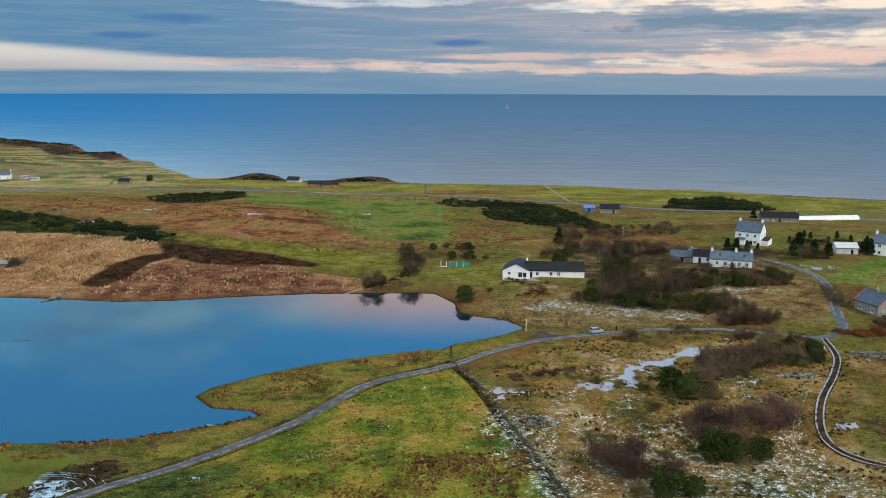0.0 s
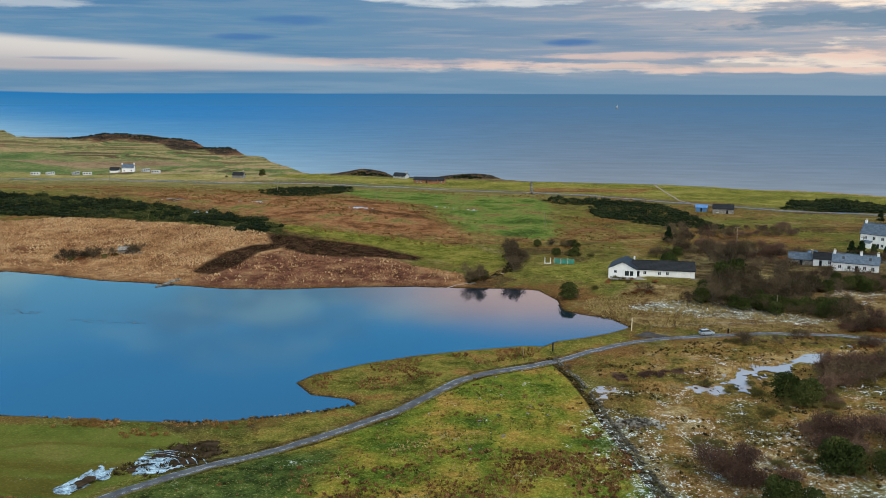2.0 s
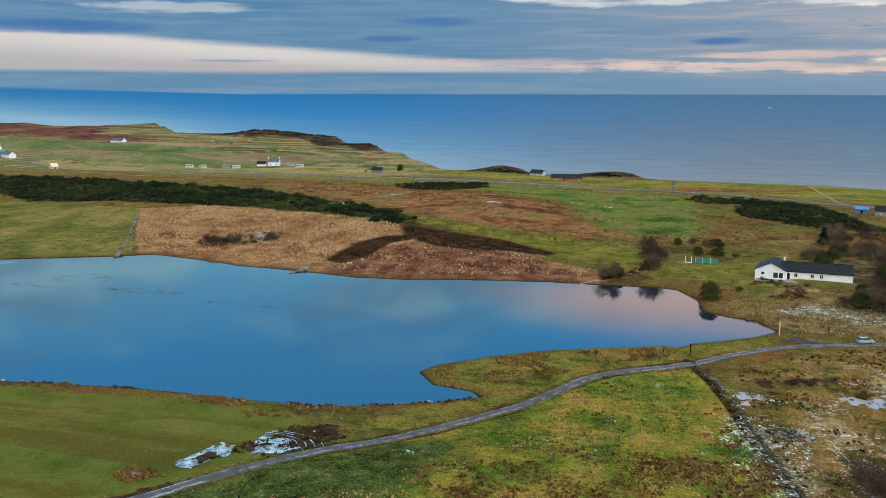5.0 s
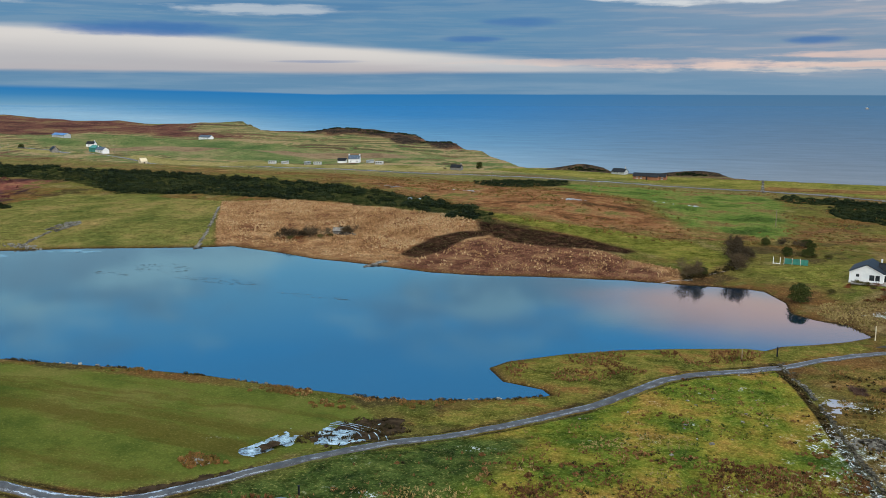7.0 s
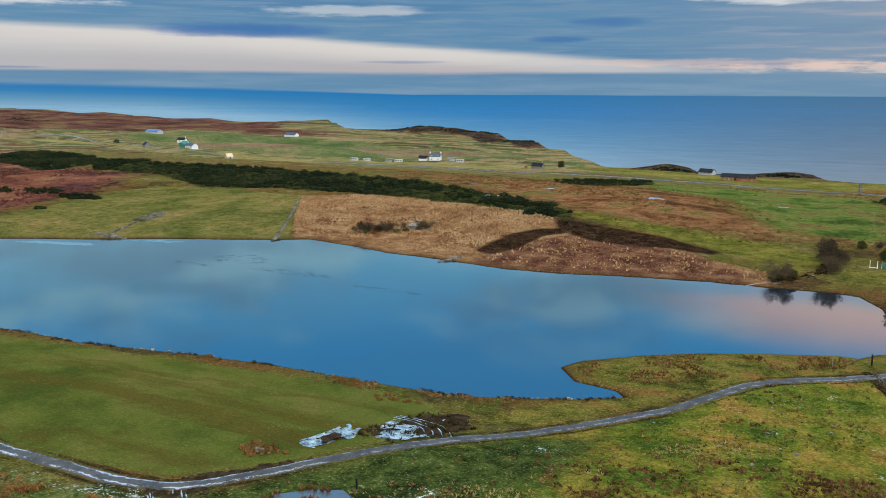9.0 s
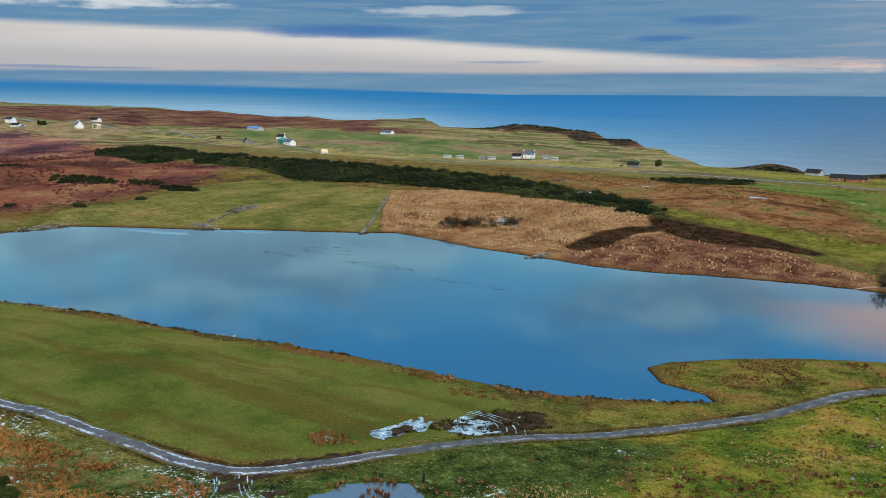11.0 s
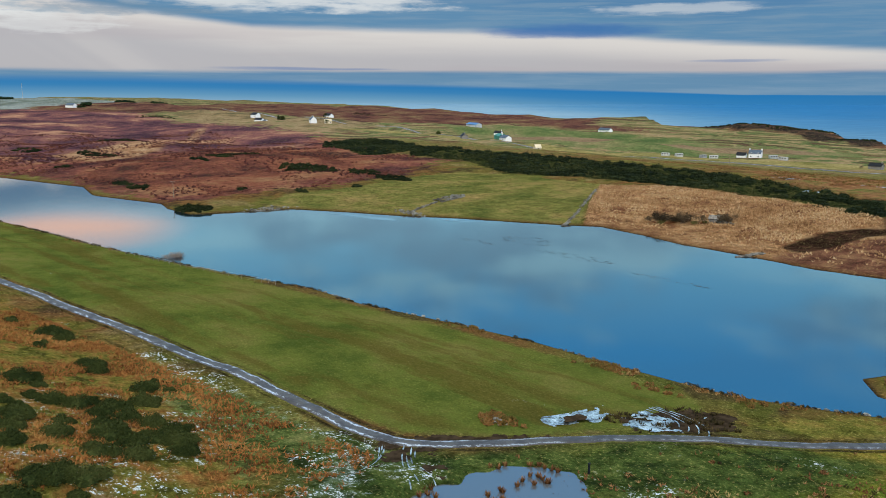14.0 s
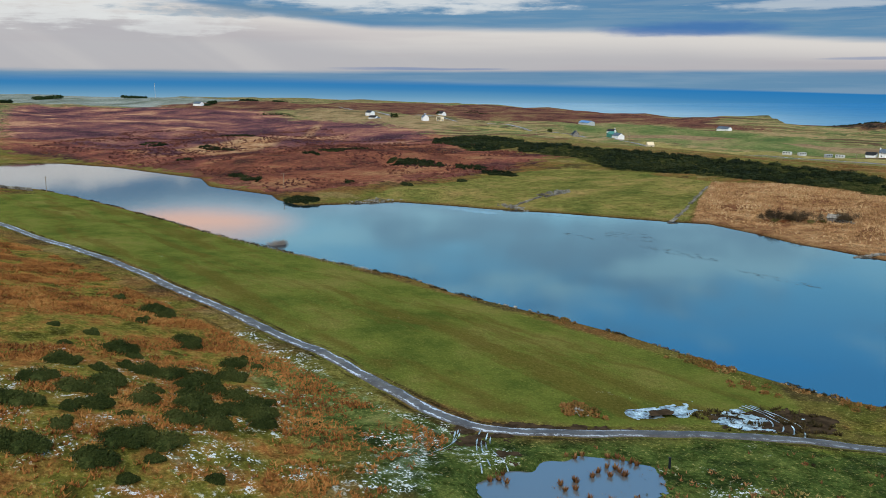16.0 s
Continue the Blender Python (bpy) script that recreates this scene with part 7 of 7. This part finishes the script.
house("blue_barn", -815, 815, -10, 24, 9, 3.5, 5.5, GREY_SHEET, BLUE_SHEET, "long low shed with a blue roof", "barn")
house("white_croft", -745, 790, 10, 10, 6, 3.0, 5.5, HARLING, SLATE, "small white croft with dark roof", chimneys=(4.5,), fronts=(-2, 2))
house("pale_croft", -702, 945, -10, 20, 7, 3.0, 5.6, HARLING, BLUE_SLATE, "long pale croft on the green fields", fronts=(-6, 0, 6))
house("white_farm", -368, 720, 15, 10, 6.5, 4.0, 6.8, HARLING, BLUE_SLATE, "white two-storey farmhouse near the coast road", chimneys=(-5, 5), fronts=(-3, 3), storeys=2)
lean_to(ob := house("white_wing", -379, 717, 15, 8, 5, 2.6, 4.4, HARLING, SLATE, "low white wing of the farm", "farm building"), -3, 3, -4, -2.5, 2.0, 2.6, HARLING, SLATE)
house("far_croft", -1187, 706, 0, 16, 8, 4.5, 7.5, HARLING, SLATE, "distant white croft below the hill", fronts=(-4, 4))
house("far_croft", -1060, 640, 20, 12, 7, 3.5, 6.0, HARLING, SLATE, "distant white croft among shrubs", fronts=(-3, 3))
house("far_croft", -1030, 632, -10, 10, 7, 3.5, 6.0, HARLING, BLUE_SLATE, "distant white croft with a blue roof", fronts=(-2, 2))
house("far_croft", -1085, 772, 0, 14, 8, 4.0, 7.0, HARLING, SLATE, "distant white croft with dark trees", fronts=(-3, 3))
house("far_croft", -1760, 625, 10, 28, 10, 5, 9, HARLING, BLUE_SLATE, "distant white farm on the moor", fronts=(-8, 0, 8))
house("ruined_gable", -168, 323, 20, 4, 3.5, 1.6, 2.6, STONE, STONE, "small grey croft ruin among shrubs", "ruin")
house("roadside_croft", -252, 679, 0, 9, 5.5, 2.6, 4.6, STONE, SLATE, "small grey croft by the main road", "cottage", chimneys=(4,))


CARAVAN_PAINT = plain("weathered_caravan_paint", (0.32, 0.34, 0.34), (0.5, 0.5, 0.48), 0.3, 0.5, 0, 0, 0, 0.7)


def caravan(x, y, turn):
    ob = thing("caravan", x, y, turn, "white static caravan near the coast road", "caravan", "caravans by the farm")
    part("body", box(-3.6, 3.6, -1.4, 1.4, 0.4, 2.7, bevel=0.18), CARAVAN_PAINT, ob)
    for wx in (-2.2, 0, 2.2):
        part("window", box(wx - 0.6, wx + 0.6, -1.43, -1.38, 1.4, 2.3), GLASS, ob)
    for wx in (-1.2, 1.2):
        part("wheel", tube(bmesh.new(), (wx, -1.2, 0.35), (wx, 1.2, 0.35), 0.36, 0.36, 12), SLATE, ob)
    part("skirt", box(-3.4, 3.4, -1.3, 1.3, -0.2, 0.4), GREY_SHEET, ob)


for x, y, turn in ((-421, 686, 70), (-428, 676, 10), (-406, 700, 80), (-392, 694, 20), (-350, 716, 60), (-334, 702, 0)):
    caravan(x, y, turn)


def tunnel(x, y, turn, length, radius):
    ob = thing("polytunnel", x, y, turn, "long white plastic polytunnel beside the main road", "polytunnel")
    bm, n, m = bmesh.new(), 22, 12
    rings = []
    for i in range(n + 1):
        sag = 0.06 * math.cos(i * math.pi)
        rings.append([bm.verts.new((length * (i / n - 0.5), radius * math.cos(math.pi * k / m), (radius * 0.75 + sag) * math.sin(math.pi * k / m))) for k in range(m + 1)])
    for a, b in zip(rings, rings[1:]):
        for k in range(m):
            bm.faces.new((a[k], b[k], b[k + 1], a[k + 1]))
    bm.faces.new(rings[0])
    bm.faces.new(rings[-1][::-1])
    part("cover", bm, FILM, ob)
    for i in range(0, 12):
        s = length * (i / 11 - 0.5)
        bm = bmesh.new()
        for k in range(m):
            tube(bm, (s, radius * 1.01 * math.cos(math.pi * k / m), radius * 0.77 * math.sin(math.pi * k / m)), (s, radius * 1.01 * math.cos(math.pi * (k + 1) / m), radius * 0.77 * math.sin(math.pi * (k + 1) / m)), 0.05, 0.05, 4)
        part("hoop", bm, GREY_SHEET, ob)


tunnel(203, 452, 8, 36, 3.0)

# ---- poles, fences, posts ----
def pole(x, y, high, arms, label, turn=0.0):
    ob = thing("power_pole", x, y, turn, label, "pole", "power poles over the moor", sink=0.4)
    part("shaft", tube(bmesh.new(), (0, 0, 0), (0, 0, high + 0.4), 0.17, 0.11, 8), TIMBER, ob)
    for k in range(arms):
        z = high - 0.1 - 0.6 * k
        arm = part("crossarm", box(-1.0, 1.0, -0.06, 0.06, z, z + 0.14), TIMBER, ob)
        for u in (-0.9, 0, 0.9):
            part("insulator", tube(bmesh.new(), (u, 0, z + 0.14), (u, 0, z + 0.36), 0.06, 0.04, 6), GREY_SHEET, arm)


for x, y, h, arms, turn in ((77.7, 366, 8.5, 1, 20), (-1.4, 411, 7.5, 0, 0), (-94, 464, 7, 0, 0), (-170, 526, 7, 1, 10), (-386, 207, 8, 1, 60), (-443, 109, 7.5, 1, 30), (69, 265, 5.5, 0, 0), (-300, 560, 7.5, 1, 0),
                            (-620, 690, 8, 1, 0), (-560, 640, 8, 1, 0), (120, 345, 7.5, 1, 0), (-660, 600, 8, 1, 10)):
    pole(x, y, h, arms, "weathered wooden power pole with crossarm" if arms else "plain weathered wooden pole", turn)


def post(x, y, high, wide, label, mat=None):
    ob = thing("post", x, y, rng.rand() * 40, label, "post", sink=0.2)
    part("shaft", box(-wide / 2, wide / 2, -wide / 2, wide / 2, 0, high + 0.2, bevel=wide * 0.15), mat or TIMBER, ob)
    part("cap", box(-wide * 0.6, wide * 0.6, -wide * 0.6, wide * 0.6, high + 0.2, high + 0.26), mat or TIMBER, ob)


post(24.3, 242.6, 3.6, 0.22, "tall pale timber post at the loch's end", CREAM)
post(-5.2, 213.8, 2.6, 0.18, "pale timber post beside the road")
post(2.2, 220, 2.4, 0.3, "dark timber post by the culvert", SLATE)
post(50.5, 241.8, 1.3, 0.35, "short dark post at the road's edge", SLATE)
post(101, 219, 1.5, 0.25, "pale gate post by the farm track", CREAM)
post(99, 217.5, 1.3, 0.25, "pale gate post by the farm track", CREAM)
post(-61.5, 115.5, 1.4, 0.25, "dark post at the pool's edge", SLATE)


def fence(line, gap, high, label, wires=2):
    p = smooth_line(line, gap)
    ob = thing("fence", p[0][0], p[0][1], 0, label, "fence", z=0.0)
    z = height(p[:, 0], p[:, 1])
    mesh = None
    for i in range(len(p)):
        if mesh is None:
            mesh = part("fence_post", box(-0.06, 0.06, -0.06, 0.06, -0.3, high, bevel=0.015), TIMBER, ob).data
            first_post = ob.children[0]
            first_post.location = (0, 0, z[0])
        else:
            o = new("fence_post", mesh)
            o.parent = ob
            o.location = (p[i][0] - p[0][0], p[i][1] - p[0][1], z[i])
    for k in range(wires):
        bm = bmesh.new()
        zz = high * (0.5 + 0.42 * k)
        for i in range(len(p) - 1):
            tube(bm, (*(p[i] - p[0]), z[i] + zz), (*(p[i + 1] - p[0]), z[i + 1] + zz), 0.012, 0.012, 3)
        part("wire", bm, GREY_SHEET, ob)


fence([(-310, 129.5), (-266, 133.5), (-241, 137.2), (-216, 142.3), (-193, 147.3)], 2.6, 1.15, "post and wire fence along the loch's bank")
fence([(30, 245), (48, 249.5), (66, 252)], 3.0, 1.0, "post and wire fence on the road bank")
fence([(45, 208), (49, 210), (53, 212)], 0.9, 1.2, "row of dark posts standing in flood water", 0)


fence([(84, 188), (79, 179), (71.4, 166.4), (68.3, 155.9), (63.6, 137), (60, 122)], 2.8, 1.1, "straggling post and wire fence in the marsh")
sheet("water_puddle", [(80.5, 166), (81.5, 168.8), (85.5, 169.2), (85, 166.6), (82.5, 165)], 0, 0.3, RUT_WATER, "pale puddle beside the farm track", "puddle", 0.5, 48, 0.06)
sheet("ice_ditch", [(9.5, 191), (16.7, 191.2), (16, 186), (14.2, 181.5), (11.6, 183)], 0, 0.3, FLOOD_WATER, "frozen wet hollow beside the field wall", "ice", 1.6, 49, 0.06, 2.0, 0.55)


def windbreak(x, y, turn):
    ob = thing("net_windbreak", x, y, turn, "green net panels on white posts in the garden", "windbreak")
    for k in range(3):
        u = k * 2.6
        part("net", box(u + 0.3, u + 2.6, -0.03, 0.03, 0.3, 2.2), GREEN_SHEET, ob, "green netting panel")
        part("net_post", tube(bmesh.new(), (u + 0.15, 0, -0.3), (u + 0.15, 0, 2.5), 0.06, 0.05, 6), PAINT_WHITE, ob)
    part("goal_frame", box(-3.4, -3.2, -0.1, 0.1, -0.2, 2.4), PAINT_WHITE, ob)
    part("goal_frame", box(-1.2, -1.0, -0.1, 0.1, -0.2, 2.4), PAINT_WHITE, ob)
    part("goal_base", box(-3.4, -1.0, -0.1, 0.1, 0.1, 0.3), PAINT_WHITE, ob)


windbreak(2.5, 325, -8)


def mast(x, y, high):
    ob = thing("radio_mast", x, y, 0, "thin lattice radio mast on the far moor", "mast")
    for k in range(3):
        a = 2.0944 * k
        part("leg", tube(bmesh.new(), (1.1 * math.cos(a), 1.1 * math.sin(a), -1), (0.5 * math.cos(a), 0.5 * math.sin(a), high), 0.22, 0.18, 5), GREY_SHEET, ob)
    bm = bmesh.new()
    for i in range(24):
        z = high * i / 24
        for k in range(3):
            a, b = 2.0944 * k, 2.0944 * (k + 1)
            tube(bm, (math.cos(a), math.sin(a), z), (math.cos(b), math.sin(b), z + high / 24), 0.08, 0.08, 3)
    part("lattice", bm, GREY_SHEET, ob)


mast(-2680, 800, 46)


def car(x, y, turn):
    """A small hatchback: lofted body, glass, lamps and four wheels."""
    ob = thing("car", x, y, turn, "silver hatchback parked on the narrow road", "car", sink=-0.2)
    bm = bmesh.new()
    rows = []
    for u, w, low, high in ((-2.05, 0.7, 0.4, 0.75), (-1.95, 0.84, 0.25, 0.98), (-1.0, 0.87, 0.22, 1.0), (0.6, 0.87, 0.22, 0.98), (1.5, 0.84, 0.22, 0.86), (1.98, 0.74, 0.28, 0.7), (2.08, 0.6, 0.38, 0.6)):
        rows.append([bm.verts.new(p) for p in ((u, -w, low), (u, -w, (low + high) / 2), (u, -w * 0.92, high), (u, w * 0.92, high), (u, w, (low + high) / 2), (u, w, low))])
    for a, b in zip(rows, rows[1:]):
        for k in range(6):
            bm.faces.new((a[k], b[k], b[(k + 1) % 6], a[(k + 1) % 6]))
    bm.faces.new(rows[0])
    bm.faces.new(rows[-1][::-1])
    bmesh.ops.recalc_face_normals(bm, faces=bm.faces)
    part("body", bm, CAR_PAINT, ob)
    bm = bmesh.new()
    a = [bm.verts.new(p) for p in ((-1.95, -0.76, 0.96), (1.15, -0.76, 0.96), (1.15, 0.76, 0.96), (-1.95, 0.76, 0.96))]
    b = [bm.verts.new(p) for p in ((-1.55, -0.6, 1.44), (0.35, -0.6, 1.44), (0.35, 0.6, 1.44), (-1.55, 0.6, 1.44))]
    for k in range(4):
        bm.faces.new((a[k], a[(k + 1) % 4], b[(k + 1) % 4], b[k]))
    bm.faces.new(b)
    part("cabin_glass", bm, GLASS, ob)
    part("roof", box(-1.6, 0.4, -0.62, 0.62, 1.43, 1.49, bevel=0.03), CAR_PAINT, ob)
    for u in (-1.3, 1.3):
        for v in (-0.8, 0.8):
            wheel = part("wheel", tube(bmesh.new(), (u, v - 0.1, 0.3), (u, v + 0.1, 0.3), 0.31, 0.31, 16), SLATE, ob)
            part("rim", tube(bmesh.new(), (u, v - 0.11, 0.3), (u, v + 0.11, 0.3), 0.19, 0.19, 12), GREY_SHEET, wheel)
    for v in (-0.55, 0.55):
        part("headlight", box(1.9, 2.06, v - 0.16, v + 0.16, 0.56, 0.7, bevel=0.02), PAINT_WHITE, ob)
        part("tail_light", box(-2.07, -1.96, v - 0.12, v + 0.12, 0.7, 0.88, bevel=0.02), RED_TRIM, ob)


CAR_PAINT = plain("silver_blue_car_paint", (0.35, 0.42, 0.5), (0.42, 0.5, 0.58), 0.5, 0.3, 0.4)
car(44.2, 238.9, 17)


def ship(x, y, turn):
    ob = thing("ship", x, y, turn, "small dark ship far out at sea", "ship", z=0.0)
    ob.location.z = SEA_LEVEL
    part("hull", box(-14, 14, -3, 3, -1, 4, bevel=0.8), TIMBER, ob)
    part("bridge", box(-10, -4, -2.5, 2.5, 4, 9, bevel=0.4), GREY_SHEET, ob)
    part("derrick", tube(bmesh.new(), (3, 0, 3), (3, 0, 22), 0.7, 0.3, 6), GREY_SHEET, ob)


ship(345, 4700, 60)

# far woods on the skyline
for cx, cy, rx, ry, n, high in ((-2219, 915, 45, 20, 60, 6), (-2300, 1050, 60, 20, 60, 5), (-2061, 300, 60, 20, 60, 6), (-2700, 500, 160, 30, 120, 8), (-3000, 820, 120, 30, 80, 8), (-1800, 668, 14, 8, 24, 6), (-1745, 640, 6, 6, 10, 6)):
    ring = [(cx + rx * math.cos(a / 8 * 6.2832), cy + ry * math.sin(a / 8 * 6.2832)) for a in range(8)]
    c = scatter(ring, n * 2)
    r = high * (0.4 + 0.4 * rng.rand(len(c)))
    c[:, 2] += r * 0.5
    soup("far_wood", np.concatenate([leaf_cloud(c, r, 60, high * 0.2, 1.0), domes(c, r, 1.0)]), NEEDLES, "dark distant wood on the skyline", "wood", "stuff")
pool_rush = scatter(POOL_NEAR, 120, lambda x, y: ease(wave(x, y, 3, 99), 0.45, 0.6))
pool_rush[:, 2] = POOLS[1][1] - 0.1
soup("pool_rushes", blades(pool_rush, 0.75, 0.45, 0.14, 26), RUSH_LEAF, "brown rush tufts standing in the pool", "rushes", "stuff")
for k, (x, y, rx, ry) in enumerate(((-195, 431, 7, 2.5), (-165, 398, 5, 1.5), (-154, 435, 7, 3), (-46, 461, 9, 2.2), (-60, 464, 5, 1.2), (139, 314, 7, 2.5), (-94, 425, 4, 1.5))):
    ring = [(x + rx * 0.75 * math.cos(a / 9 * 6.2832), y + ry * 0.75 * math.sin(a / 9 * 6.2832)) for a in range(9)]
    sheet("ice_patch", ring, 0, 0.5, ICE, "patch of snow and ice on the moor", "ice", 4.2, 110 + k, 0.12, 4, 0.42)
